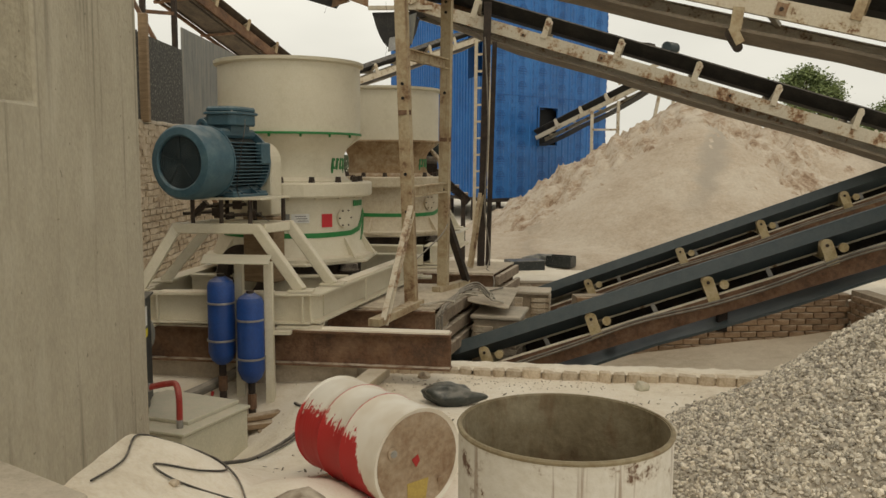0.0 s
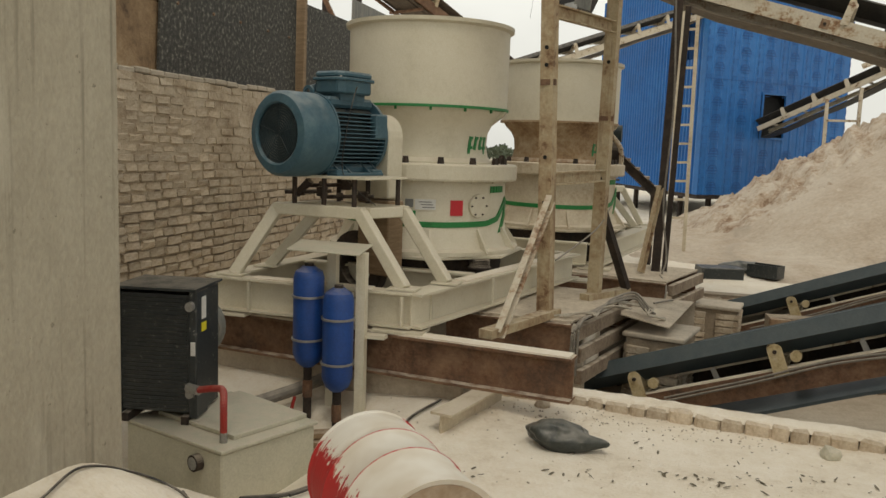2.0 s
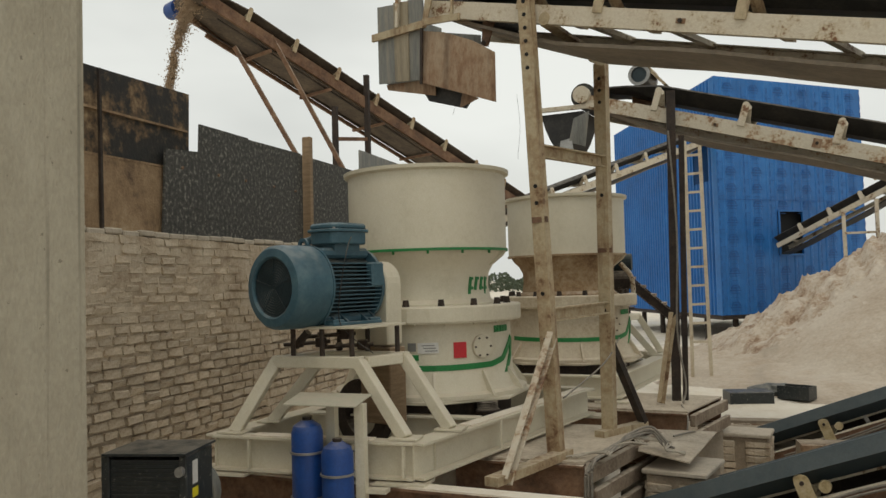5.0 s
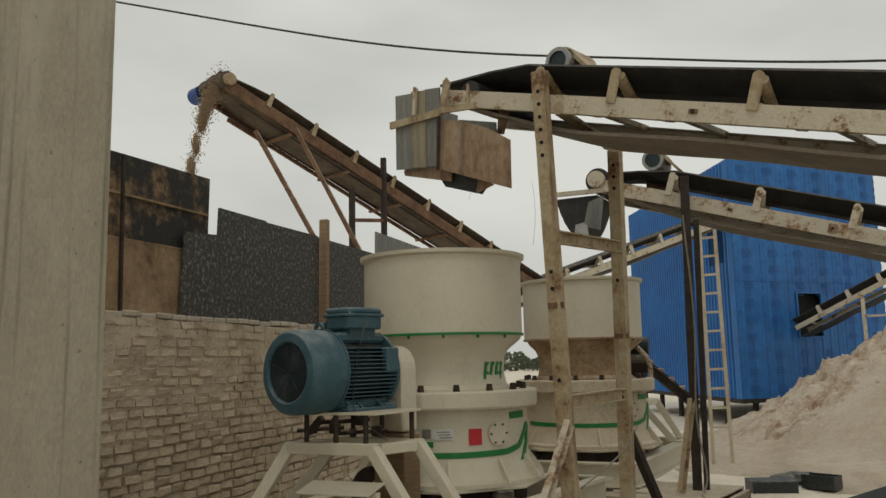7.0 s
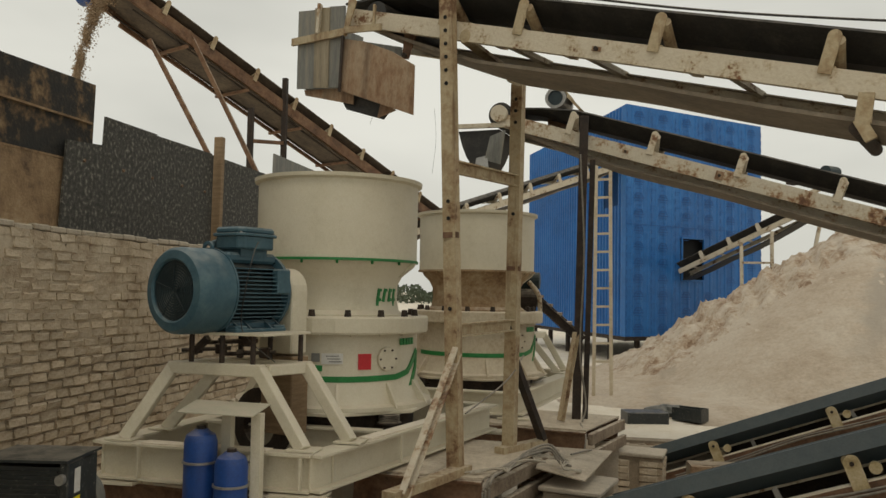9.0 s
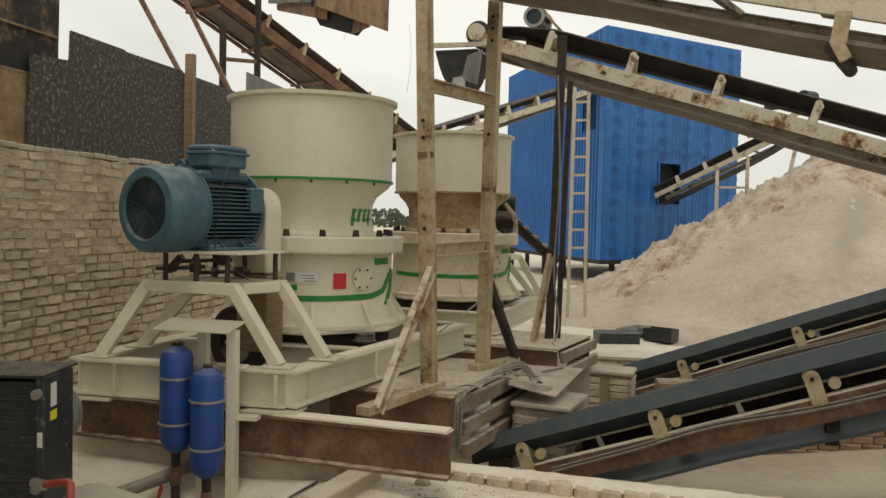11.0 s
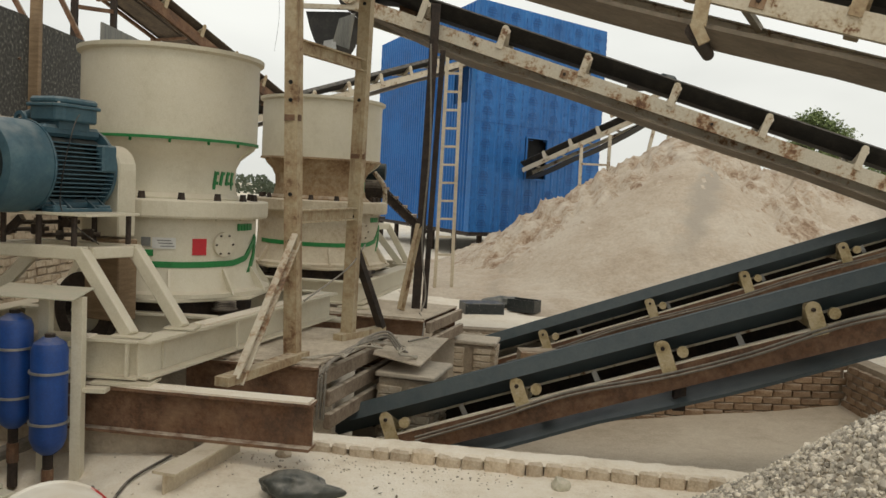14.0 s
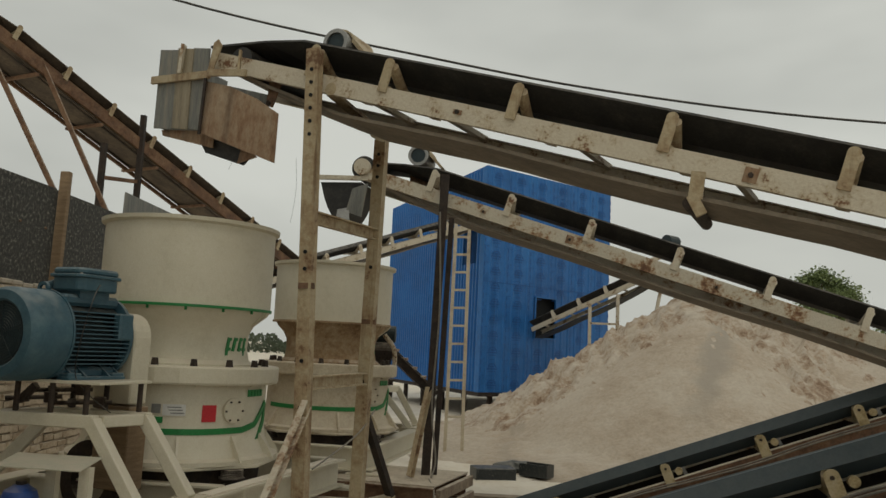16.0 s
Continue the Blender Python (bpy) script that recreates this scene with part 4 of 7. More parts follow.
        part("white_label", patch(B(), 0.852, -1.5, 1.45, 0.2, 0.10), sticker_white, c, "white rating plate")
        for k in range(3):
            part("label_line", patch(B(), 0.856, -1.5 + k, 1.475 - 0.026 * k, 0.12, 0.008), sticker_grey, c)
        part("small_label", patch(B(), 0.852, -11, 1.36, 0.10, 0.055), green, c, "small green plate")
        part("black_label", patch(B(), 0.852, -12, 1.46, 0.08, 0.08), sticker_grey, c, "small dark plate")
    cov = B()
    ca, sa = math.cos(radians(36)), math.sin(radians(36))
    rod(cov, (0.835 * ca, 0.835 * sa, 1.44), (0.872 * ca, 0.872 * sa, 1.44), 0.115, 28)
    cv = part("inspection_cover", cov, body_mat, c, bevel=0.003)
    for k in range(6):
        an = radians(60 * k)
        o = Vector((0.872 * ca, 0.872 * sa, 1.44)) + Vector((-sa, ca, 0)) * 0.095 * math.cos(an) + Vector((0, 0, 1)) * 0.095 * math.sin(an)
        part("cover_bolt", rod(B(), o, o + Vector((ca, sa, 0)) * 0.012, 0.01, 6), rust_dark, cv)
    # model mark and maker's mark as plain bars
    mk = B()
    for k in range(5):
        patch(mk, 0.857, 49 + 3.6 * k, 1.60, 0.038, 0.065)
    part("model_mark", mk, green, c, "green bars of a painted mark")
    mk = B()
    for k in range(4):
        a = 40.5 + 8.2 * k
        ribbon(mk, 0.634, [(a - 1.6, 1.99 if k % 3 else 1.93), (a + 1.2, 2.12)], 0.034, 3)
        ribbon(mk, 0.634, [(a + 0.6, 2.105), (a + 4.2, 2.105)], 0.030, 3)
        if k != 1:
            ribbon(mk, 0.634, [(a + 0.4, 2.01), (a + 3.6, 2.01)], 0.030, 3)
    part("maker_mark", mk, green, c, "slanted green bars of a painted mark")
    br = B()
    ca, sa = math.cos(radians(74)), math.sin(radians(74))
    tng = Vector((-sa, ca, 0))
    slab(br, [Vector((0.60 * ca, 0.60 * sa, 2.18)) - tng * 0.07, Vector((0.80 * ca, 0.80 * sa, 2.34)) - tng * 0.07, Vector((0.83 * ca, 0.83 * sa, 2.385)) - tng * 0.07, Vector((0.66 * ca, 0.66 * sa, 2.385)) - tng * 0.07], tng * 0.14)
    part("lifting_bracket", br, body_mat, c)
    return c


def thing_part(name, parent):
    """A grouping mesh of no more than a washer, so that a part can carry its own pieces."""
    bm = B()
    return part(name, rod(bm, (0, 0, 0.90), (0, 0, 0.912), 0.05), rust_dark, parent)


C1, C2 = (-1.83, 9.83), (-0.91, 13.35)
crusher(*C1, -71.7, "cream cone crusher with green bands and a wide feed hopper", cream, cream, green)
crusher(*C2, -73.0, "cream cone crusher caked with brown dust, behind the trestle", cream_dirty, cream_dusty, cream_dirty, False)


def skid(rz, x, y):
    """Welded I-beam base frame under a crusher."""
    s = thing("crusher_skid", (x, y, 0), rz, "cream welded I-beam base frame with dust on its flanges", "base frame", "crusher base frames")
    o = Vector((*C1, 0))
    fr, fl, br, bl = (Vector(v) - o for v in ((-1.25, 7.66, 0.84), (-3.06, 7.72, 0.84), (-0.36, 10.95, 0.84), (-2.6, 11.1, 0.84)))
    part("front_beam", ibeam(B(), fl, fr, 0.16, 0.29), cream, s)
    part("side_beam", ibeam(B(), fr - (br - fr) * 0.012 - Vector((0, 0, 0.003)), br - Vector((0, 0, 0.003)), 0.2, 0.284), cream, s)
    part("side_beam", ibeam(B(), fl - (bl - fl) * 0.01 - Vector((0, 0, 0.003)), bl - Vector((0, 0, 0.003)), 0.2, 0.284), cream, s)
    part("back_beam", ibeam(B(), bl + (br - bl) * 0.05, br - (br - bl) * 0.05, 0.16, 0.285), cream, s)
    a, b = fl.lerp(bl, 0.36), fr.lerp(br, 0.36)
    for p, q in ((fr.lerp(br, 0.22), fr.lerp(br, 0.95)), (fl.lerp(fr, 0.20), fl.lerp(fr, 0.80))):
        part("dust_line", bar(B(), p + Vector((0, 0, 0.005)), q + Vector((0, 0, 0.005)), 0.13, 0.012), sand, s, "pale dust settled on the flange")
    part("cross_beam", ibeam(B(), a + (b - a) * 0.06, b - (b - a) * 0.06, 0.14, 0.285), cream, s)
    for p, d in ((fr, (-0.07, -0.086)), (fr, (0.08, 0.25)), (fr, (-0.5, -0.08)), (fl, (0.35, -0.08)), (fr.lerp(br, 0.35), (0.1, 0)), (fr.lerp(br, 0.65), (0.1, 0))):
        part("stiffener", box(B(), (p.x + d[0], p.y + d[1], 0.695), (0.014, 0.05, 0.24)), cream, s)
    for p in (fr + Vector((-0.1, 0.0, 0)), fl + Vector((0.12, 0, 0)), br, bl):
        part("foot_plate", box(B(), (p.x, p.y, 0.526), (0.42, 0.26, 0.022)), cream, s)
    return s


skid(0, *C1)
skid(178, *C2)


def stand(rz, x, y):
    """Trapezoid motor stand of square tube."""
    s = thing("motor_stand", (x, y, 0), rz, "cream square-tube trapezoid stand carrying the motor", "motor stand", "motor stands")
    o = Vector((*C1, 0))
    feet = [Vector(v) - o for v in ((-1.36, 7.74, 0.845), (-1.12, 8.18, 0.845), (-2.93, 7.78, 0.845), (-2.88, 8.34, 0.845))]
    tops = [Vector(v) - o for v in ((-1.80, 7.88, 1.42), (-1.56, 8.32, 1.42), (-2.62, 7.96, 1.42), (-2.42, 8.46, 1.42))]
    for f, t in zip(feet, tops):
        part("leg", bar(B(), f, t + (t - f).normalized() * 0.02, 0.10, 0.10, (0, 1, 0.2)), cream, s, bevel=0.008)
        part("foot_plate", box(B(), (f.x, f.y, 0.852), (0.24, 0.2, 0.014)), cream, s)
    for a, b in ((0, 2), (1, 3)):
        part("top_rail", bar(B(), tops[a] + Vector((0.02, 0, 0.01)), tops[b] - Vector((0.02, 0, -0.01)), 0.10, 0.10), cream, s, bevel=0.008)
    for a, b in ((0, 1), (2, 3)):
        part("end_rail", bar(B(), tops[a] + (tops[b] - tops[a]) * 0.12 + Vector((0, 0, 0.01)), tops[b] - (tops[b] - tops[a]) * 0.12 + Vector((0, 0, 0.01)), 0.09, 0.09), cream, s, bevel=0.008)
    part("slide_plate", slab(B(), [tops[2] + Vector((0.12, -0.06, 0.29)), tops[0] + Vector((0.05, -0.06, 0.29)), tops[1] + Vector((-0.02, 0.1, 0.29)), tops[3] + Vector((0.12, 0.1, 0.29))], (0, 0, 0.022)), cream, s, bevel=0.003)
    for u in (0.15, 0.5, 0.85):
        for a, b in ((2, 0), (3, 1)):
            p = tops[a].lerp(tops[b], u)
            part("jack_bolt", rod(B(), p + Vector((0.05, 0, 0.06)), p + Vector((0.05, 0, 0.295)), 0.022, 10), rust_dark, s)
    p, q = tops[2] + Vector((0.16, 0.05, 0.13)), tops[2] + Vector((0.3, 0.02, 0.26))
    part("tension_bracket", bar(B(), p, q, 0.05, 0.05), rust_dark, s)
    for k, (u0, u1, dz) in enumerate(((0.06, 0.42, 0.15), (0.18, 0.60, 0.21), (0.30, 0.72, 0.11))):
        a, b = tops[2].lerp(tops[1], u0) + Vector((0, 0.05 * k, dz)), tops[2].lerp(tops[1], u1) + Vector((0, 0.05 * k, dz + 0.02))
        sc = part("tension_screw", rod(B(), a, b, 0.018, 10), rust_dark, s)
        part("nut", rod(B(), a.lerp(b, 0.30), a.lerp(b, 0.42), 0.038, 6), rust_dark, sc)
        part("clevis", box(B(), tuple(a.lerp(b, 0.8)), (0.09, 0.06, 0.09)), rust_dark, sc, bevel=0.01)
    return s


stand(0, *C1)
stand(178, *C2)


def motor():
    """Electric motor with a ribbed frame, fan cowl and terminal box, its shaft along local y."""
    m = thing("electric_motor", (-2.46, 7.635, 2.07), -22, "blue-grey electric motor with ribbed frame and dusty fan cowl", "electric motor")
    turn = Euler((-math.pi / 2, 0, 0)).to_matrix().to_4x4()
    cowl = part("fan_cowl", lathe(B(), [(0.245, 0.0), (0.26, -0.012), (0.325, 0.0), (0.35, 0.03), (0.355, 0.09), (0.355, 0.36), (0.33, 0.365), (0.33, 0.06), (0.245, 0.05)], 48, turn, close=True), motor_blue, m, smooth=True)
    part("grille", lathe(B(), [(0.0005, 0.018), (0.25, 0.018), (0.25, 0.03), (0.0005, 0.03)], 40, turn), motor_dark, cowl)
    for k in range(1, 12):
        part("grille_ring", lathe(B(), [(0.0215 * k, 0.012), (0.0215 * k + 0.004, 0.012), (0.0215 * k + 0.004, 0.02), (0.0215 * k, 0.02)], 28, turn, close=True), motor_dark, cowl)
    for k in range(5):
        a = radians(72 * k + 20)
        part("grille_spoke", bar(B(), (0.03 * math.cos(a), 0.012, 0.03 * math.sin(a)), (0.245 * math.cos(a), 0.012, 0.245 * math.sin(a)), 0.006, 0.006), motor_dark, cowl)
    part("cowl_lip", lathe(B(), [(0.335, 0.355), (0.362, 0.352), (0.362, 0.372), (0.335, 0.372)], 48, turn, close=True), motor_blue, cowl, smooth=True)
    # Core coloured dark so that the gaps between fins look shaded.
    part("stator_frame", lathe(B(), [(0.27, 0.34), (0.275, 0.36), (0.275, 0.98), (0.27, 1.0)], 40, turn), motor_dark, m, smooth=True)
    # fins run along the shaft and stand level, in two flanks; top and bottom are plain casting
    for side in (-1, 1):
        for k in range(13):
            z = -0.215 + 0.034 * k
            x0, x1 = math.sqrt(0.272 ** 2 - min(z * z, 0.26 ** 2)), math.sqrt(0.338 ** 2 - z * z)
            part("cooling_fin", box(B(), (side * (x0 + x1) / 2, 0.665, z), (x1 - x0 + 0.02, 0.55, 0.009)), motor_blue, m)
    for z0, w, mid in ((0.285, 0.40, 0.0), (-0.285, 0.44, 0.0)):
        part("casting_pad", box(B(), (mid, 0.665, z0), (w, 0.56, 0.09)), motor_blue, m, bevel=0.025)
    part("side_box", box(B(), (0.315, 0.89, 0.09), (0.09, 0.15, 0.22)), motor_blue, m, bevel=0.015)
    part("end_shield", lathe(B(), [(0.10, 1.06), (0.24, 1.05), (0.34, 0.99), (0.345, 0.95), (0.28, 0.94), (0.10, 0.94)], 40, turn), motor_blue, m, smooth=True)
    part("shaft", rod(B(), (0, 1.0, 0), (0, 1.25, 0), 0.05), steel, m)
    def eight(w, d, c, z0, z1, ox=0.10, oy=0.66):
        pts = [(-w, -d + c), (-w + c, -d), (w - c, -d), (w, -d + c), (w, d - c), (w - c, d), (-w + c, d), (-w, d - c)]
        return slab(B(), [(x + ox, y + oy, z0) for x, y in pts], (0, 0, z1 - z0))
    tb = part("terminal_box", eight(0.175, 0.21, 0.05, 0.36, 0.475), motor_blue, m, bevel=0.012)
    part("box_flange", eight(0.195, 0.235, 0.055, 0.468, 0.492), motor_blue, tb, bevel=0.004)
    part("box_lid", eight(0.180, 0.22, 0.06, 0.490, 0.545), motor_blue, tb, bevel=0.018)
    part("box_neck", box(B(), (0.08, 0.66, 0.34), (0.26, 0.30, 0.08)), motor_blue, tb)
    for sx in (-1, 1):
        for sy in (-1, 1):
            part("lid_screw", rod(B(), (0.10 + sx * 0.15, 0.66 + sy * 0.19, 0.49), (0.10 + sx * 0.15, 0.66 + sy * 0.19, 0.505), 0.011, 6), steel, tb)
    part("gland", rod(B(), (-0.07, 0.52, 0.42), (-0.15, 0.52, 0.40), 0.035), motor_blue, tb)
    part("eye_bolt", lathe(B(), [(0.035, -0.012), (0.06, -0.012), (0.06, 0.012), (0.035, 0.012)], 18, pose(-0.02, 0.36, 0.36, 90, 0, 0), close=True), motor_blue, m)
    for sx in (-1, 1):
        for y in (0.46, 0.90):
            part("foot", box(B(), (sx * 0.24, y, -0.315), (0.13, 0.13, 0.06)), motor_blue, m, bevel=0.008)
        part("foot_rail", box(B(), (sx * 0.27, 0.68, -0.325), (0.09, 0.58, 0.03)), motor_blue, m, bevel=0.006)
        for y in (0.44, 0.56, 0.80, 0.92):
            part("foot_web", slab(B(), [(sx * 0.17, y, -0.22), (sx * 0.31, y, -0.312), (sx * 0.17, y, -0.312)], (0, 0.018, 0)), motor_blue, m)
    return m


motor()


def belt_guard():
    """Closed guard over the belt drive, rounded at the top."""
    g = thing("belt_guard", (-1.945, 8.675, 0), -22, "cream sheet-steel belt guard with a rounded top", "belt guard")
    def outline(w, z0, z1):
        pts = [(-w, z0), (w, z0)]
        for k in range(13):
            a = math.pi * k / 12
            pts.append((w * math.cos(a), z1 - w + w * math.sin(a)))
        return pts
    bm = B()
    slab(bm, [(x, -0.10, z) for x, z in outline(0.205, 1.52, 2.285)], (0, 0.2, 0))
    part("cover", bm, cream, g, bevel=0.012)
    part("lower_box", box(B(), (0.02, 0.02, 1.15), (0.38, 0.22, 0.70)), wood, g, "brown dust-caked lower sheet", bevel=0.01)
    part("flywheel", lathe(B(), [(0.20, -0.05), (0.33, -0.05), (0.33, 0.05), (0.20, 0.05)], 36, pose(-0.22, 0.0, 0.86, 90, 0, 0), close=True), rust_dark, g, "dark rusty pulley")
    return g


belt_guard()


# ---- conveyors ----
def conveyor(name, head, tail, width, label, web, chan_h, chan_mat, belt_mat, return_mat, idlers, bracket_mat, lift=0.30, sag=0.40, group="belt conveyors", crossing=True, bw=0.062, bh=0.80, inset=0.0, out=0.05, dip=0.0):
    """A troughed belt conveyor. head and tail: ends of its near channel's top edge; the far channel lies width behind."""
    h, t = Vector(head), Vector(tail)
    c = thing(name, tuple(t), 0, label, "conveyor", group)
    d = (t - h).normalized()
    n = Vector((-d.y, d.x, 0)).normalized()
    if n.y < 0:
        n = -n
    up = n.cross(d)
    if up.z < 0:
        up = -up
    far = n * width
    side = 1 if d.cross(up).dot(n) > 0 else -1
    part("near_channel", channel(B(), h, t, web, chan_h, side), chan_mat, c, world=True)
    lower = up * (0.07 if crossing else 0.0)
    # Low conveyors: far channel takes a darker rust, for shade below the belt.
    part("far_channel", channel(B(), h + far - lower, t + far - lower, web, chan_h * 0.8, -side), chan_mat if crossing else rust_dark, c, world=True)
    # carrying belt: a trough with turned-up wings
    ln = (t - h).length
    prof = [(0.02, lift), (width * 0.30, lift * 0.42), (width * 0.70, lift * 0.42), (width - 0.02, lift)]
    bm = B()
    top = []
    for s in (-0.10, 0.55, *np.linspace(1.0, ln, 14)):
        flat = 1.0 if s < 0.3 else (0.6 if s < 0.9 else 0)
        top.append([bm.verts.new(h + d * s + n * a + up * (b + (lift * (0.12 if s < 0.3 else 0.5) - b) * flat)) for a, b in prof])
    for a, b in zip(top, top[1:]):
        for k in range(3):
            bm.faces.new((a[k], a[k + 1], b[k + 1], b[k]))
    ob = part("carrying_belt", bm, belt_mat, c, world=True)
    so = ob.modifiers.new("ply", "SOLIDIFY")
    so.thickness = 0.022
    # return belt, hanging below
    bm = B()
    rows = []
    for s in np.linspace(0.1, ln, 24):
        ph = (s / max(1e-3, ln)) * 3.0 % 1
        hang = sag * ((0.35 + 0.65 * min(1, s / 1.6)) if crossing else min(1, 0.85 + s * 0.15)) + 0.03 * math.sin(math.pi * ph)
        rows.append([bm.verts.new(h + d * s + n * a - up * (chan_h * 0.2 + hang + b)) for a, b in ((out, dip), (width - 0.05, 0.0))])
    for a, b in zip(rows, rows[1:]):
        bm.faces.new((a[0], a[1], b[1], b[0]))
    ob = part("return_belt", bm, return_mat, c, world=True)
    so = ob.modifiers.new("ply", "SOLIDIFY")
    so.thickness = 0.03
    hub = h + d * inset
    part("head_pulley", rod(B(), hub + n * 0.03 - up * 0.02, hub + far - n * 0.03 - up * 0.02, 0.13 if inset else 0.17, 24), belt_mat, c, world=True)
    if not inset:
        part("pulley_bearing", rod(B(), h - n * 0.07 - up * 0.02, h + n * 0.02 - up * 0.02, 0.115, 20), bracket_mat, c, world=True)
    for s in idlers:
        o = h + d * s
        br = B()
        arc = [o + d * bw * math.cos(a) + up * (lift * bh + bw * 0.9 * math.sin(a)) for a in np.linspace(0, math.pi, 8)]
        slab(br, [q - n * 0.012 for q in [o - d * bw - up * 0.05, o + d * bw - up * 0.05, *arc]], -n * 0.016)
        b = part("idler_bracket", br, bracket_mat, c, world=True)
        part("idler_base", slab(B(), [o - d * 0.055 + n * 0.002, o + d * 0.055 + n * 0.002, o + d * 0.055 + far - n * 0.002, o - d * 0.055 + far - n * 0.002], up * 0.014), bracket_mat, c, world=True)
        part("idler_bracket", slab(B(), [o + far + n * 0.012 - d * 0.05, o + far + n * 0.012 + d * 0.05, o + far + n * 0.012 + up * lift * 0.95], n * 0.016), bracket_mat, c, world=True)
        part("wing_roller", rod(B(), o + n * 0.02 + up * (lift - 0.075) + d * 0.02, o + n * width * 0.30 + up * (lift * 0.42 - 0.075) + d * 0.02, 0.048, 12), bracket_mat, b, world=True)
        part("flat_roller", rod(B(), o + n * width * 0.32 + up * (lift * 0.42 - 0.075) + d * 0.02, o + n * width * 0.68 + up * (lift * 0.42 - 0.075) + d * 0.02, 0.048, 12), bracket_mat, b, world=True)
        part("wing_roller", rod(B(), o + n * width * 0.70 + up * (lift * 0.42 - 0.075) + d * 0.02, o + n * (width - 0.02) + up * (lift - 0.075) + d * 0.02, 0.048, 12), bracket_mat, b, world=True)
        if not crossing:
            part("roller_end", rod(B(), o - d * 0.15 + up * 0.09 - n * 0.01, o - d * 0.15 + up * 0.09 + n * 0.05, 0.048, 14), bracket_mat, b, world=True)
            part("hub", rod(B(), o + up * lift * 0.62 - n * 0.05, o + up * lift * 0.62 - n * 0.028, 0.018, 8), rust_dark, b, world=True)
        if crossing:
            p = o + d * 0.5 - up * (chan_h * 0.5)
            part("cross_brace", bar(B(), p, p + far + d * 0.1, 0.05, 0.05), chan_mat, c, world=True)
    return c, h, d, n, up


U1c, h1, d1, n1, up1 = conveyor("feed_conveyor", (-1.597, 9.347, 4.924), (6.2, 5.95, 2.53), 1.05, "overhead belt conveyor with chipped cream channels and a black belt", 0.06, 0.165, worn_white, rubber, belt_under, [1.2, 2.02, 3.28, 4.55, 5.8, 7.1, 8.3], worn_cream, 0.27, 0.27, bw=0.046, inset=0.32)
h1 = h1 + d1 * 0.2
U2c, h2, d2, n2, up2 = conveyor("feed_conveyor", (-0.5, 12.61, 4.56), (8.2, 11.1, 1.85), 0.85, "overhead belt conveyor with rust-stained white channels and a black belt", 0.06, 0.18, rusty_white, rubber, belt_under, [1.0, 2.1, 3.2, 4.35, 5.5, 6.65, 7.8], worn_white, 0.27, 0.24, bw=0.042)
L1c, h3, d3, n3, up3 = conveyor("discharge_conveyor", (6.6, 7.76, 2.08), (-0.02, 9.26, -0.45), 0.85, "inclined belt conveyor with rusty brown channel and slate belt", 0.07, 0.20, rust, rubber_blue, rubber_blue, [0.35, 1.58, 2.83, 4.06, 5.36, 6.63], ochre, 0.27, 0.13, crossing=False, bh=0.66, out=-0.05, dip=0.12)
L2c, h4, d4, n4, up4 = conveyor("discharge_conveyor", (8.2, 11.58, 2.34), (1.15, 13.18, -0.50), 0.85, "inclined belt conveyor with rusty channel and dark belt", 0.07, 0.2, rust, rubber_blue, rubber_blue, [1.2, 2.42, 3.65, 4.9, 6.4, 7.3], ochre, 0.27, 0.26, crossing=False, bh=0.66)
# skirts and edge strips along the belts of the low conveyors
for cc, hh, dd, nn, uu, ln in ((L1c, h3, d3, n3, up3, 7.0), (L2c, h4, d4, n4, up4, 7.6)):
    part("skirt", slab(B(), [hh + uu * 0.24 - nn * 0.01, hh + dd * ln + uu * 0.24 - nn * 0.01, hh + dd * ln + uu * 0.37 + nn * 0.06, hh + uu * 0.37 + nn * 0.06], nn * 0.015), rubber_blue, cc, world=True)
    # Added pale bar stands in for the far channel's lit top edge.
    part("inner_rail", bar(B(), hh + nn * 0.32 + uu * 0.07, hh + dd * (ln - 0.3) + nn * 0.32 + uu * 0.07, 0.03, 0.022), worn_white, cc, "pale strip for the lit edge of the far channel", world=True)
    part("dust_line", bar(B(), hh + nn * 0.03 + uu * 0.008, hh + dd * (ln - 0.2) + nn * 0.03 + uu * 0.008, 0.06, 0.014), sand, cc, "line of settled pale dust on the flange", world=True)
    for s in np.arange(0.9, ln - 0.6, 1.25):
        o = hh + dd * s + nn * 0.10
        part("stub_bracket", slab(B(), [o + uu * 0.0, o + dd * 0.05, o + dd * 0.06 + uu * 0.10, o + dd * 0.02 + uu * 0.12], nn * 0.012), steel, cc, world=True)


leg_top = h3 + d3 * 3.95 + n3 * 0.10 - up3 * 0.18
part("hanging_bracket", channel(B(), tuple(leg_top - Vector((0, 0, 0.26))), tuple(leg_top), 0.07, 0.10, 1, up=(1, 0, 0)), rust_dark, L1c, "dark rusty bracket below the return belt", world=True)


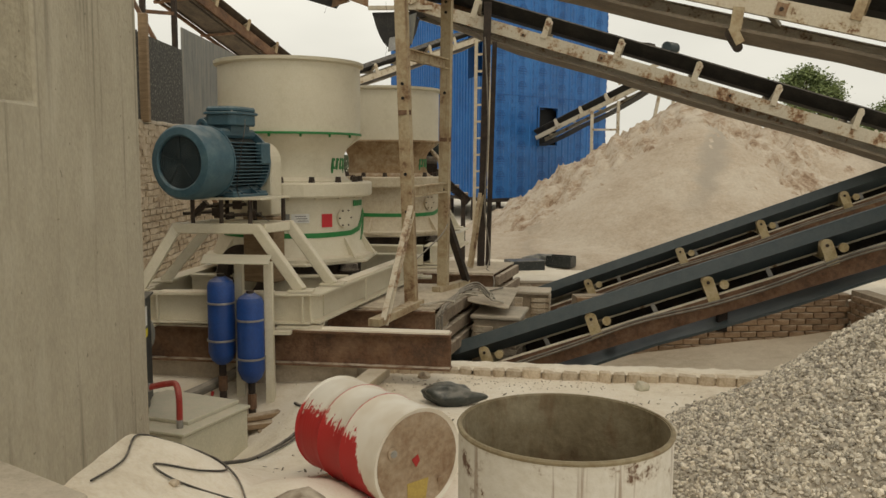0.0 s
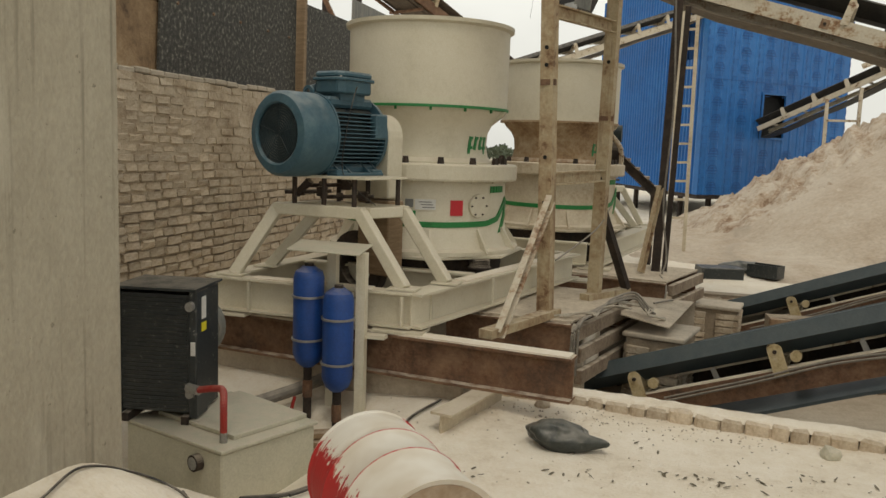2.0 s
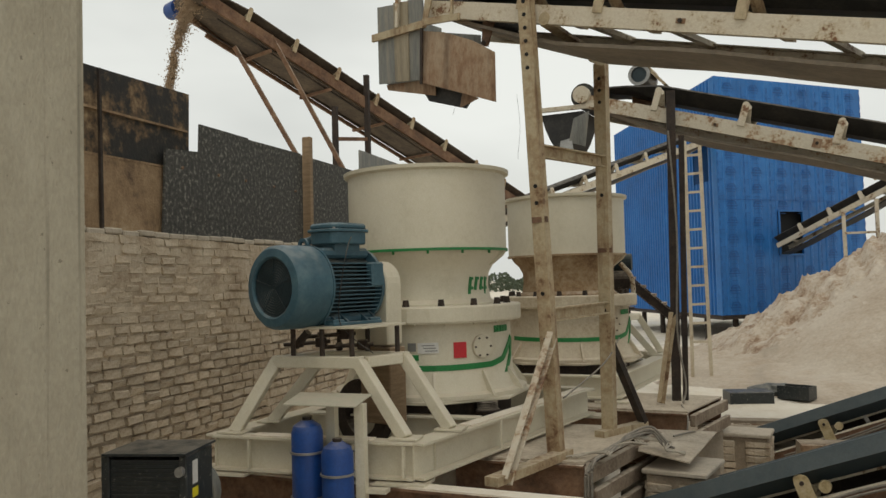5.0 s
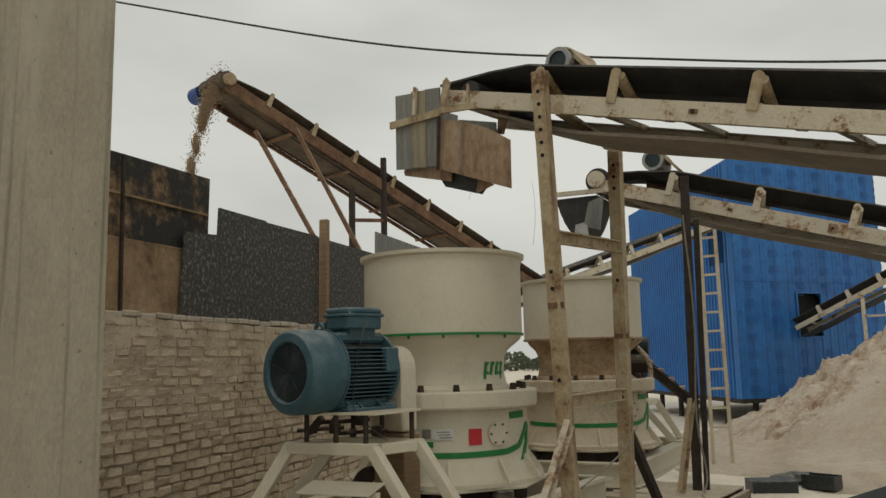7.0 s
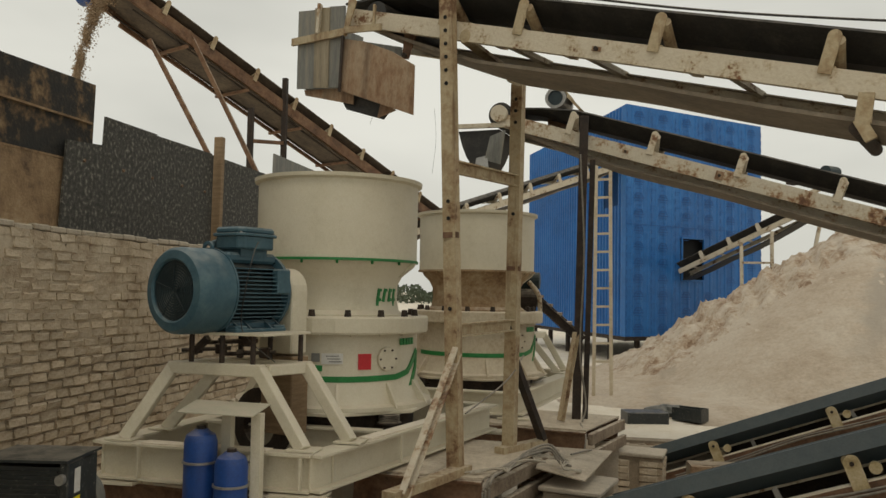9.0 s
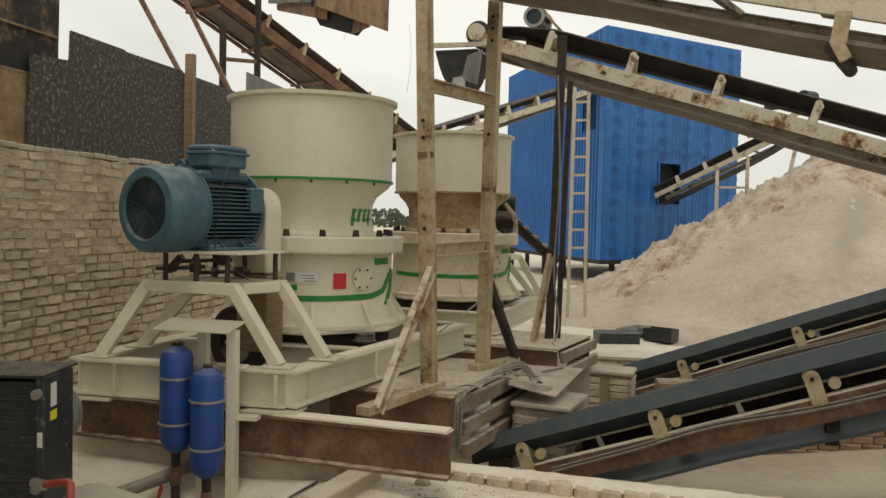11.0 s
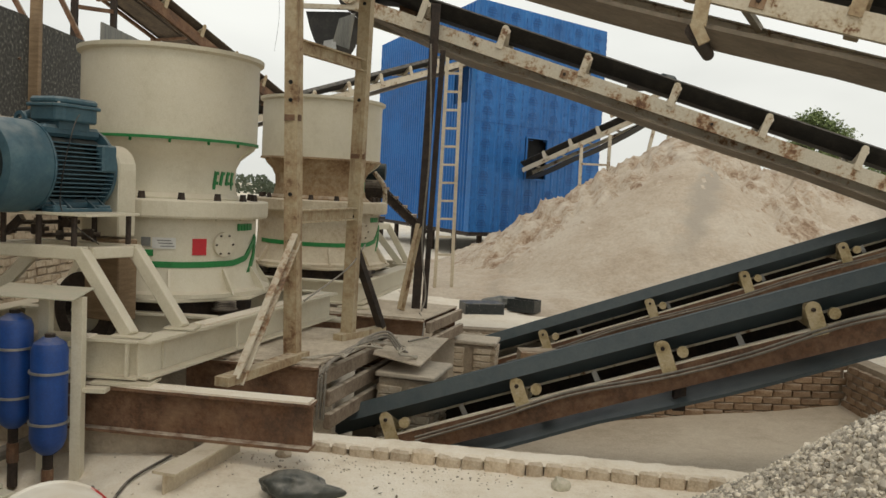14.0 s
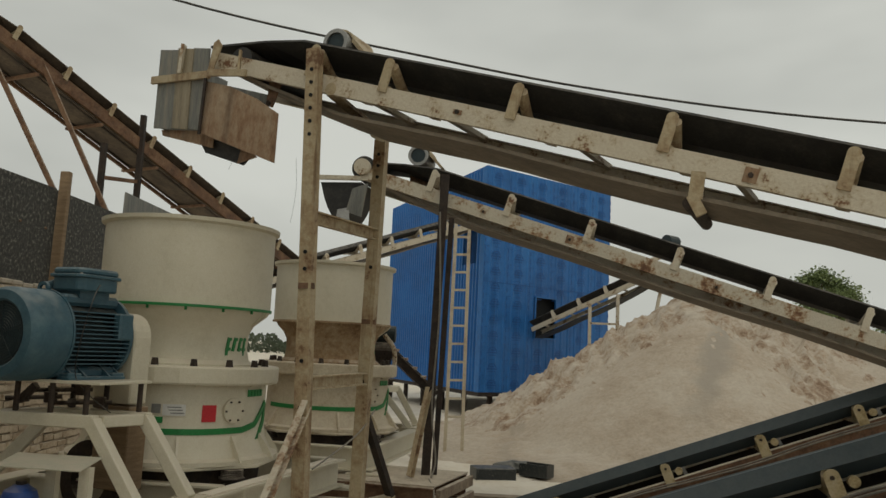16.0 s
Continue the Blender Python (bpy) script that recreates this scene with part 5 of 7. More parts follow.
def drive(name, p, d, parent_label):
    """Small drive motor on top of a conveyor, under a curved cover."""
    m = thing(name, p, math.degrees(math.atan2(d.y, d.x)), parent_label, "drive motor", "conveyor drives")
    part("body", rod(B(), (0, -0.22, 0), (0, 0.25, 0), 0.14, 24), steel, m, smooth=True)
    part("fan_end", rod(B(), (0, -0.25, 0), (0, -0.221, 0), 0.10, 20), motor_dark, m)
    part("rim", lathe(B(), [(0.105, -0.01), (0.145, -0.01), (0.145, 0.03), (0.105, 0.03)], 24, pose(0, -0.24, 0, 90, 0, 0), close=True), steel, m)
    g = B()
    pts = [(0.17 * math.cos(a), 0, 0.17 * math.sin(a)) for a in np.linspace(2.9, 0.3, 10)] + [(0.34, 0, -0.15), (0.30, 0, -0.16), (0.13, 0, 0.03)]
    pts += [(0.152 * math.cos(a), 0, 0.152 * math.sin(a)) for a in np.linspace(0.3, 2.9, 10)]
    slab(g, [Vector(p) + Vector((0, -0.18, 0)) for p in pts], (0, 0.4, 0))
    part("guard", g, worn_cream, m)
    part("mount", box(B(), (0.02, 0.1, -0.27), (0.3, 0.5, 0.25)), rust, m)


drive("drive_motor", tuple(h1 + d1 * 0.72 + n1 * 0.85 + up1 * 0.46), d1, "grey drive motor with a curved belt cover on the conveyor")
drive("drive_motor", tuple(h2 + d2 * 0.6 + n2 * 0.55 + up2 * 0.42), d2, "grey drive motor with a curved guard on the conveyor")

# welded patches and bolts on the chipped channels
for cc, hh, dd, nn, uu, ch, spots in ((U1c, h1, d1, n1, up1, 0.165, (2.6, 5.0)), (U2c, h2, d2, n2, up2, 0.18, (1.8, 3.0, 4.9))):
    for k, s in enumerate(spots):
        o = hh + dd * s - nn * 0.009 - uu * (ch * 0.5)
        w, hgt = (0.05, 0.055) if k % 2 else (0.04, 0.02)
        pt = part("weld_patch", slab(B(), [o - dd * w - uu * hgt, o + dd * w - uu * hgt, o + dd * w + uu * hgt, o - dd * w + uu * hgt], -nn * 0.008), rust_orange, cc, "rusty welded patch", world=True)
        part("bolt", rod(B(), o - nn * 0.008, o - nn * 0.026, 0.02, 6), rust_dark, pt, world=True)

# head hood and chute sheets of the near feed conveyor
tan_sheet = material("weathered_tan_sheet", [(0.20, 0.165, 0.12), (0.32, 0.27, 0.19), (0.40, 0.35, 0.26)], 2.5, 0.8, 0.1, 0.15, 50, stretch=(5, 5, 0.5))
hood = thing("discharge_hood", (-1.9, 9.5, 4.1), 0, "grey sheet hood with a rusty hanging flap at the conveyor head", "chute hood")
UX, UN = Vector((0.917, -0.4, 0)), Vector((0.4, 0.917, 0))
HA = Vector((-0.45, 8.85, 0)) - UN * 0.06


def hp(s, z, dd=0.0):
    return HA + UX * s + UN * dd + Vector((0, 0, z))


for k, (s0, s1, mt, dd) in enumerate(((-1.92, -1.66, grey_sheet, 0.0), (-1.67, -1.47, tan_sheet, -0.014), (-1.48, -1.27, grey_sheet, 0.0))):
    part("side_sheet", slab(B(), [hp(s0, 4.18 - 0.02 * k, dd), hp((s0 + s1) / 2, 4.165 - 0.02 * k, dd), hp(s1, 4.15 - 0.02 * k, dd), hp(s1, 4.97 - 0.015 * k, dd), hp(s0, 5.0 - 0.015 * k, dd)], UN * 0.012), mt, hood, world=True)
flap = part("flap", slab(B(), [hp(-1.29, 4.08, -0.03), hp(-0.32, 3.71, -0.10), hp(-0.33, 4.18, -0.08), hp(-0.62, 4.36, -0.05), hp(-0.98, 4.52, -0.03), hp(-1.27, 4.60, -0.02)], UN * 0.014), rust_orange, hood, "rust-streaked orange steel flap", world=True)
part("flap_edge", bar(B(), hp(-1.28, 4.06, -0.045), hp(-1.255, 4.62, -0.045), 0.014, 0.03, tuple(UX)), rust_dark, flap, world=True)
part("end_sheet", slab(B(), [hp(-1.92, 4.2, 0.03), hp(-1.92, 5.0, 0.03), hp(-1.92, 5.0, 1.02), hp(-1.92, 4.2, 1.02)], UX * 0.012), grey_sheet, hood, world=True)
part("back_sheet", slab(B(), [hp(-1.90, 4.2, 1.03), hp(-1.35, 4.12, 1.03), hp(-1.35, 4.8, 1.03), hp(-1.90, 4.95, 1.03)], UN * 0.012), grey_sheet, hood, world=True)
part("lower_liner", slab(B(), [hp(-1.86, 4.17, 0.05), hp(-1.18, 4.11, 0.05), hp(-1.18, 3.94, 0.05), hp(-1.84, 4.11, 0.05)], UN * 0.012), rust_orange, hood, "rusty lower skirt", world=True)
part("rubber_skirt", slab(B(), [hp(-1.45, 4.13, 0.09), hp(-0.62, 3.95, 0.09), hp(-0.83, 3.76, 0.09), hp(-1.30, 3.91, 0.09)], UN * 0.02), rubber, hood, "black rubber skirt under the flap", world=True)
part("bent_corner", slab(B(), [hp(-0.84, 3.76, 0.02), hp(-0.58, 3.80, -0.02), hp(-0.80, 3.93, 0.02)], UN * 0.012), rust_orange, hood, world=True)
part("strap", bar(B(), hp(-1.97, 4.67, -0.03), hp(-1.24, 4.66, -0.03), 0.03, 0.075), worn_cream, hood, world=True)
part("strap", bar(B(), hp(-1.22, 4.665, -0.06), hp(-0.75, 4.615, -0.06), 0.03, 0.065), worn_cream, hood, world=True)
part("post", bar(B(), hp(-1.60, 4.70, -0.035), hp(-1.58, 5.0, -0.035), 0.03, 0.08), rusty_white, hood, world=True)
part("end_bracket", slab(B(), [hp(-1.27, 4.62, -0.03), hp(-1.22, 4.62, -0.03), hp(-1.10, 4.94, -0.03), hp(-1.15, 5.01, -0.03), hp(-1.20, 4.98, -0.03)], UN * 0.014), worn_cream, hood, world=True)
part("end_cleat", bar(B(), hp(-0.87, 4.62, -0.03), hp(-0.86, 4.86, -0.03), 0.02, 0.05), worn_cream, hood, world=True)
# hangers under the near conveyor
for s in (4.45,):
    low = 0.16 if s < 1 else 0.2
    a = h1 + d1 * (s + 0.2) - n1 * 0.03 - up1 * 0.14
    part("roller_hanger", bar(B(), a, a - up1 * low + d1 * 0.03, 0.10, 0.03, tuple(n1)), worn_cream, U1c, world=True)
    part("return_roller", rod(B(), a - up1 * (low + 0.04), a - up1 * (low + 0.04) + n1 * 0.95, 0.05), rust_dark, U1c, world=True)
    a2 = a - up1 * (low - 0.02)
    part("hanger_foot", bar(B(), a2, a2 + d1 * 0.11 - up1 * 0.12, 0.08, 0.04, tuple(n1)), worn_cream, U1c, world=True)
# brace and roller brackets between the conveyor and the rear trestle post
a, b = h1 + d1 * 1.28 - up1 * 0.15 + n1 * 0.02, Vector((0.04, 9.80, 4.27))
part("head_brace", bar(B(), a, b, 0.035, 0.10, tuple(n1)), worn_cream, U1c, world=True)
part("brace_lug", rod(B(), a - n1 * 0.03 + up1 * 0.03, a + n1 * 0.02 + up1 * 0.03, 0.06, 14), worn_cream, U1c, world=True)
part("brace_roller", rod(B(), b - n1 * 0.12, b + n1 * 0.05, 0.065, 16), rusty_white, U1c, world=True)
for s in (0.55, 1.02):
    o = h1 + d1 * s - up1 * 0.36 + n1 * 0.1
    lug = part("roller_lug", slab(B(), [o - d1 * 0.07 + up1 * 0.22, o + d1 * 0.07 + up1 * 0.22, o + d1 * 0.045 - up1 * 0.03, o - d1 * 0.03 - up1 * 0.03], n1 * 0.02), rust, U1c, world=True)
    part("lug_bolt", rod(B(), o - n1 * 0.02, o + n1 * 0.03, 0.025, 8), rust_dark, lug, world=True)
# chute below the head of the far feed conveyor
chute = thing("chute", (-0.9, 12.8, 3.8), 0, "dark rubber-lined chute under the far conveyor head", "chute")
U2n = n2
cb = Vector((-1.12, 12.74, 0))
ux2 = Vector((d2.x, d2.y, 0)).normalized()
curve = [cb + ux2 * (0.02 + 0.60 * k / 10) + Vector((0, 0, 4.50 - 0.70 * math.sin(math.pi * (0.04 + 0.92 * k / 10)) ** 0.7)) for k in range(11)]
part("liner", slab(B(), curve, U2n * 0.7), rubber, chute, "black rubber sheet hanging in a curve", world=True)
part("rim", bar(B(), cb + Vector((-0.03, -0.03, 4.40)), cb + ux2 * 0.95 + Vector((0, -0.03, 4.38)), 0.05, 0.06), worn_white, chute, world=True)
part("flap", slab(B(), [cb + ux2 * 0.50 - U2n * 0.03 + Vector((0, 0, 4.24)), cb + ux2 * 0.74 - U2n * 0.10 + Vector((0, 0, 4.30)), cb + ux2 * 0.66 - U2n * 0.06 + Vector((0, 0, 3.84)), cb + ux2 * 0.42 - U2n * 0.02 + Vector((0, 0, 3.92))], -U2n * 0.015), grey_sheet, chute, "crumpled grey sheet", world=True)
part("flap", slab(B(), [cb + ux2 * 0.30 - U2n * 0.02 + Vector((0, 0, 3.95)), cb + ux2 * 0.46 - U2n * 0.02 + Vector((0, 0, 3.98)), cb + ux2 * 0.50 - U2n * 0.08 + Vector((0, 0, 3.78)), cb + ux2 * 0.28 - U2n * 0.05 + Vector((0, 0, 3.74))], -U2n * 0.012), steel, chute, "bright crumpled foil", world=True)


# ---- trestle ----
tr = thing("trestle", (-0.2, 9.3, 0.5), 0, "tall trestle of drilled cream channel posts with rust", "trestle")
PA0, PA1, PB0, PB1 = Vector((-0.34, 8.76, 0.52)), Vector((-0.485, 8.75, 4.76)), Vector((0.0, 9.88, 0.52)), Vector((0.04, 9.92, 4.24))
for p0, p1, hz in ((PA0, PA1, (4.56, 4.44, 4.32, 4.20, 4.08, 3.96, 2.9, 2.75, 1.95, 1.55)), (PB0, PB1, (4.08, 3.96, 3.84, 2.9, 1.75))):
    w = Vector((0.95, -0.3, 0)).normalized()
    po = part("post", bar(B(), p0, p1, 0.10, 0.012, tuple(w.cross(Vector((0, 0, 1)))), 0, 0.045), worn_cream, tr, world=True)
    part("flange", bar(B(), p0, p1, 0.012, 0.10, tuple(w.cross(Vector((0, 0, 1)))), 0.056, 0), worn_cream, po, world=True)
    part("flange", bar(B(), p0, p1, 0.012, 0.10, tuple(w.cross(Vector((0, 0, 1)))), -0.056, 0), worn_cream, po, world=True)
    for z in hz:
        c = p0.lerp(p1, (z - p0.z) / (p1.z - p0.z))
        sgn = Vector((-w.y, w.x, 0))
        sgn = sgn if sgn.y < 0 else -sgn
        # No hole is cut: a black disc paints its unlit depth.
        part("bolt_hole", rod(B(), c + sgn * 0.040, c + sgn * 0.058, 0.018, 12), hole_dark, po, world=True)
    c0, c1 = p0.lerp(p1, 0.485), p0.lerp(p1, 0.497)
    part("splice", bar(B(), c0, c1, 0.135, 0.12), rust, po, world=True)


def between(z0, z1=None):
    z1 = z0 if z1 is None else z1
    return PA0.lerp(PA1, (z0 - 0.52) / (PA1.z - 0.52)), PB0.lerp(PB1, (z1 - 0.52) / (PB1.z - 0.52))


for z in (3.28, 1.82):
    a, b = between(z, z + 0.02)
    part("rung", channel(B(), a, b, 0.05, 0.12, 1), worn_cream, tr, world=True)
part("strut", channel(B(), Vector((-0.60, 7.78, 0.56)), Vector((-0.37, 8.70, 1.62)), 0.05, 0.11, 1), rusty_white, tr, "leaning rusty channel strut", world=True)
part("sole_beam", bar(B(), (-0.66, 7.70, 0.545), (-0.26, 8.85, 0.545), 0.12, 0.07), worn_cream, tr, world=True)
part("sole_beam", bar(B(), (-0.08, 9.72, 0.545), (0.30, 10.35, 0.545), 0.12, 0.07), worn_cream, tr, world=True)
part("back_strut", bar(B(), (0.30, 10.3, 0.58), (0.03, 9.94, 1.42), 0.09, 0.06), rust_dark, tr, "dark rusty strut", world=True)

dk = thing("steel_post", (0.59, 12.3, 0.5), 0, "dark rusty channel post under the far conveyor", "post")
part("channel_post", channel(B(), (0.63, 12.28, 0.5), (0.70, 12.28, 4.42), 0.08, 0.11, 1, up=(1, 0, 0)), rust_dark, dk, world=True)
part("channel_post", channel(B(), (0.72, 12.34, 0.5), (0.79, 12.34, 3.85), 0.06, 0.07, 1, up=(1, 0, 0)), rust_dark, dk, world=True)
part("strut", channel(B(), (0.36, 11.9, 0.55), (0.53, 12.22, 1.62), 0.05, 0.10, 1), worn_cream, dk, "pale leaning channel strut", world=True)


# ---- platforms and beams ----
long_beam = thing("steel_beam", (-1.4, 7.5, 0.2), 0, "long rusty brown I-beam lying under the crusher base", "steel beam", "steel beams")
part("flanged_web", ibeam(B(), (-3.15, 7.86, 0.505), (0.08, 7.42, 0.505), 0.17, 0.34, 0.022), rust, long_beam, world=True)
part("dust_line", bar(B(), (-3.1, 7.853, 0.512), (0.06, 7.423, 0.512), 0.15, 0.014), sand, long_beam, "pale dust settled on the flange", world=True)
plinth = slab(B(), [(-3.4, 7.93, -0.6), (-0.80, 7.575, -0.6), (-0.72, 8.1, -0.6), (-3.3, 8.5, -0.6)], (0, 0, 0.764))
tagged(part("plinth", plinth, plinth_m, bevel=0.012), "dust-stained concrete plinth carrying the long beam", "plinth", kind="structure")
foot = thing("steel_beam", (-0.75, 7.2, 0.1), 0, "short cream beam with a dusty top flange on the ground", "steel beam", "steel beams")
part("flanged_web", ibeam(B(), (-0.76, 6.80, 0.165), (-0.52, 7.75, 0.165), 0.17, 0.30, 0.018), cream_dusty, foot, world=True)


def platform(name, corner, far, left, z, h, label):
    """Deck of dusty plate on rusty beams; its side is stacked channels."""
    c, f, l = Vector((*corner, z)), Vector((*far, z)), Vector((*left, z))
    p = thing(name, tuple(c), 0, label, "platform", "steel platforms")
    part("deck", slab(B(), [c, f, l + (f - c), l], (0, 0, 0.018)), deck_dust, p, "steel deck covered in pale dust", world=True)
    part("front_beam", ibeam(B(), l - Vector((0, 0, 0.004)), c - Vector((0, 0, 0.004)), 0.12, h, 0.02), rust, p, world=True)
    n = Vector(((f - c).y, -(f - c).x, 0)).normalized()
    for k in range(3 if h > 0.32 else 2):
        drop = Vector((0, 0, -0.085 - 0.195 * k)) + n * (0.05 + 0.02 * k)
        part("side_channel", bar(B(), c + drop, f + drop, 0.06, 0.135), dusty_steel, p, bevel=0.008, world=True)
    part("rear_beam", ibeam(B(), l + (f - c) * 0.95 - Vector((0, 0, 0.004)), f - (f - c) * 0.05 - Vector((0, 0, 0.004)), 0.12, h, 0.02), rust, p, world=True)
    for q in (c.lerp(f, 0.12), c.lerp(f, 0.85), l.lerp(f, 0.15)):
        part("pier", box(B(), (q.x - 0.1, q.y + 0.05, (z - h - 0.8) / 2), (0.3, 0.3, z - h + 0.8)), concrete, p, world=True)
    return p


platform("platform", (-0.08, 8.62), (0.40, 10.35), (-1.25, 8.72), 0.50, 0.34, "rusty beam platform with a dust-covered deck below the trestle")
platform("platform", (0.72, 11.45), (1.12, 12.75), (-0.75, 11.75), 0.49, 0.30, "rusty beam platform under the far crusher")
sh = thing("steel_sheet", (0.6, 10.1, 0.4), 0, "bent steel sheet strewn with dust", "steel sheet")
part("sheet", slab(B(), [(0.26, 10.62, 0.44), (1.02, 10.78, 0.40), (0.76, 9.34, 0.38), (0.30, 9.50, 0.44)], (0, 0, 0.012)), deck_dust, sh, world=True)
part("prop", box(B(), (0.55, 10.4, -0.1), (0.35, 0.35, 0.95)), concrete, sh, world=True)


def pier(x, y, w, d, z0, z1, rz, seed, label):
    """A low brick pier, brick by brick, under a mortar cap."""
    t = thing("brick_pier", (x, y, z0), rz, label, "brick pier", "brick piers")
    me = [brick_data("brick", 0.22, 0.105, 0.075, brick, seed + k) for k in range(4)]
    rng = random.Random(seed)
    part("core", box(B(), (0, 0, (z1 - z0) / 2 - 0.03), (w - 0.06, d - 0.06, z1 - z0 - 0.06)), mortar, t)
    part("cap", box(B(), (0, 0, z1 - z0 - 0.025), (w + 0.02, d + 0.02, 0.05)), concrete, t, bevel=0.012)
    for c in range(max(1, int((z1 - z0 - 0.05) / 0.088))):
        for sx, ln, off in ((0, w, -d / 2 + 0.05), (0, w, d / 2 - 0.05), (1, d, -w / 2 + 0.05), (1, d, w / 2 - 0.05)):
            k = max(1, int(ln / 0.235))
            for i in range(k):
                u = (i - (k - 1) / 2) * ln / k
                ob = new("brick", me[rng.randrange(4)])
                ob.parent = t
                z = 0.043 + c * 0.088
                ob.matrix_basis = pose(u, off, z, 0, 0, rng.uniform(-2, 2)) if not sx else pose(off, u, z, 0, 0, 90 + rng.uniform(-2, 2))
    return t


pier(0.70, 9.75, 0.58, 0.70, -0.8, 0.29, -14, 120, "brick pier with a dust-covered cap beside the pit")
pier(1.35, 12.75, 0.7, 0.5, -0.8, 0.08, -10, 140, "low brick pier beside the far conveyor tail")

bx = thing("steel_box", (1.62, 15.62, 0), 14, "black open steel box lying on the dust", "steel box", "scrap boxes")
part("shell", box(B(), (-0.05, 0, 0.10), (0.68, 0.45, 0.20)), black_paint, bx, bevel=0.01)
bx2 = thing("steel_box", (2.33, 15.95, 0), -30, "black bent steel tray lying on the dust", "steel tray", "scrap boxes")
for a, b, c in (((0, 0, 0.05), (0.75, 0.35, 0.03), 0), ((0, -0.17, 0.16), (0.75, 0.02, 0.22), 0), ((0, 0.17, 0.16), (0.75, 0.02, 0.22), 0), ((0.37, 0, 0.16), (0.02, 0.34, 0.22), 0)):
    part("side", box(B(), a, b), black_paint, bx2)
bx2.scale = (0.68, 0.85, 0.9)
rg = B()
bmesh.ops.create_icosphere(rg, subdivisions=3, radius=0.25)
for v in rg.verts:
    v.co = Vector((v.co.x * 1.5, v.co.y * 0.7, v.co.z * 0.5)) * (1 + 0.3 * noise.noise(v.co * 7))
tagged(part("rag", rg, plastic_bag, None, smooth=True), "crumpled grey rag between the steel boxes", "rag").location = (2.0, 16.4, 0.10)


# ---- accumulator stand ----
acc = thing("accumulator_stand", (-1.75, 7.25, -0.2), 0, "cream stand with two blue gas accumulators under a sheet roof", "accumulator stand")
part("roof_sheet", slab(B(), [(-2.18, 7.26, 1.165), (-1.56, 7.22, 1.165), (-1.64, 7.74, 1.185), (-2.30, 7.78, 1.185)], (0, 0, 0.008)), tank_paint, acc, "dusty sheet roof", world=True)
part("post", bar(B(), (-1.60, 7.42, -0.25), (-1.605, 7.42, 1.165), 0.075, 0.075), cream, acc, world=True)
part("post", bar(B(), (-1.91, 7.56, -0.25), (-1.91, 7.56, 1.165), 0.075, 0.075), cream, acc, world=True)
for x, y, z0, z1 in ((-2.03, 7.36, 0.215, 1.04), (-1.75, 7.30, 0.06, 0.895)):
    r = 0.122
    b = part("bladder", lathe(B(), [(0.001, z0), (0.05, z0 + 0.01), (0.095, z0 + 0.05), (r, z0 + 0.12), (r, z1 - 0.09), (0.105, z1 - 0.04), (0.06, z1 - 0.01), (0.05, z1), (0.001, z1)], 28, pose(x, y, 0)), tank_blue, acc, "blue gas accumulator", smooth=True, world=True)
    for z in (z0 + 0.24, z1 - 0.24):
        part("clamp", lathe(B(), [(r - 0.002, z - 0.008), (r + 0.012, z - 0.008), (r + 0.012, z + 0.008), (r - 0.002, z + 0.008)], 28, pose(x, y, 0), close=True), steel, b, world=True)
        part("clamp_rod", rod(B(), (x + 0.05, y + 0.10, z), (-1.64, 7.43, z), 0.008), steel, b, world=True)
    part("cap", rod(B(), (x, y, z1 - 0.005), (x, y, z1 + 0.025), 0.035), rust_dark, b, world=True)
    part("valve", rod(B(), (x, y, z0 - 0.10), (x, y, z0 + 0.012), 0.034), rust_dark, b, world=True)
    part("coupling", rod(B(), (x, y, z0 - 0.24), (x, y, z0 - 0.10), 0.042, 8), rust, b, world=True)
    part("elbow", rod(B(), (x, y, z0 - 0.42), (x, y, z0 - 0.24), 0.034, 10), rust_dark, b, world=True)
part("red_hose", tube(B(), [(-2.11, 7.30, -0.02), (-2.13, 7.28, -0.14), (-2.12, 7.26, -0.32)], 0.014), red_hose_m, acc, world=True)
part("bracket", box(B(), (-1.51, 7.46, 0.50), (0.2, 0.1, 0.03)), cream, acc, world=True)

# ---- oil tank, cooler and pipes ----
tank = thing("oil_tank", (-2.15, 6.25, -0.35), 0, "pale green-grey hydraulic oil tank with a dusty lid", "oil tank")
TK = [Vector((-1.93, 5.88, 0)), Vector((-1.62, 6.60, 0)), Vector((-2.50, 6.98, 0)), Vector((-2.86, 6.20, 0))]
part("body", slab(B(), [(*v.xy, -0.36) for v in TK], (0, 0, 0.40)), tank_paint, tank, bevel=0.012, world=True)
cen = sum(TK, Vector()) / 4
part("lid", slab(B(), [(*(v + (v - cen) * 0.035).xy, 0.042) for v in TK], (0, 0, 0.022)), tank_paint, tank, bevel=0.004, world=True)
part("raised_cover", slab(B(), [(*(cen.lerp(v, 0.8) + (TK[1] - TK[0]) * 0.12).xy, 0.065) for v in TK], (0, 0, 0.03)), tank_paint, tank, bevel=0.004, world=True)
e0 = TK[0].lerp(TK[3], 0.22)
nf = (TK[0] - TK[1]).normalized()
g = part("gauge", rod(B(), (*(e0 + nf * 0.0).xy, -0.06), (*(e0 + nf * 0.05).xy, -0.06), 0.055, 24), rust_dark, tank, "round dark pressure gauge", world=True)
part("gauge_glass", rod(B(), (*(e0 + nf * 0.05).xy, -0.06), (*(e0 + nf * 0.054).xy, -0.06), 0.042, 24), steel, g, world=True)
hs = TK[0].lerp(TK[3], 0.12) + (TK[1] - TK[0]) * 0.14
part("pipe_fitting", rod(B(), (*hs.xy, 0.06), (*hs.xy, 0.13), 0.026, 8), steel, tank, world=True)
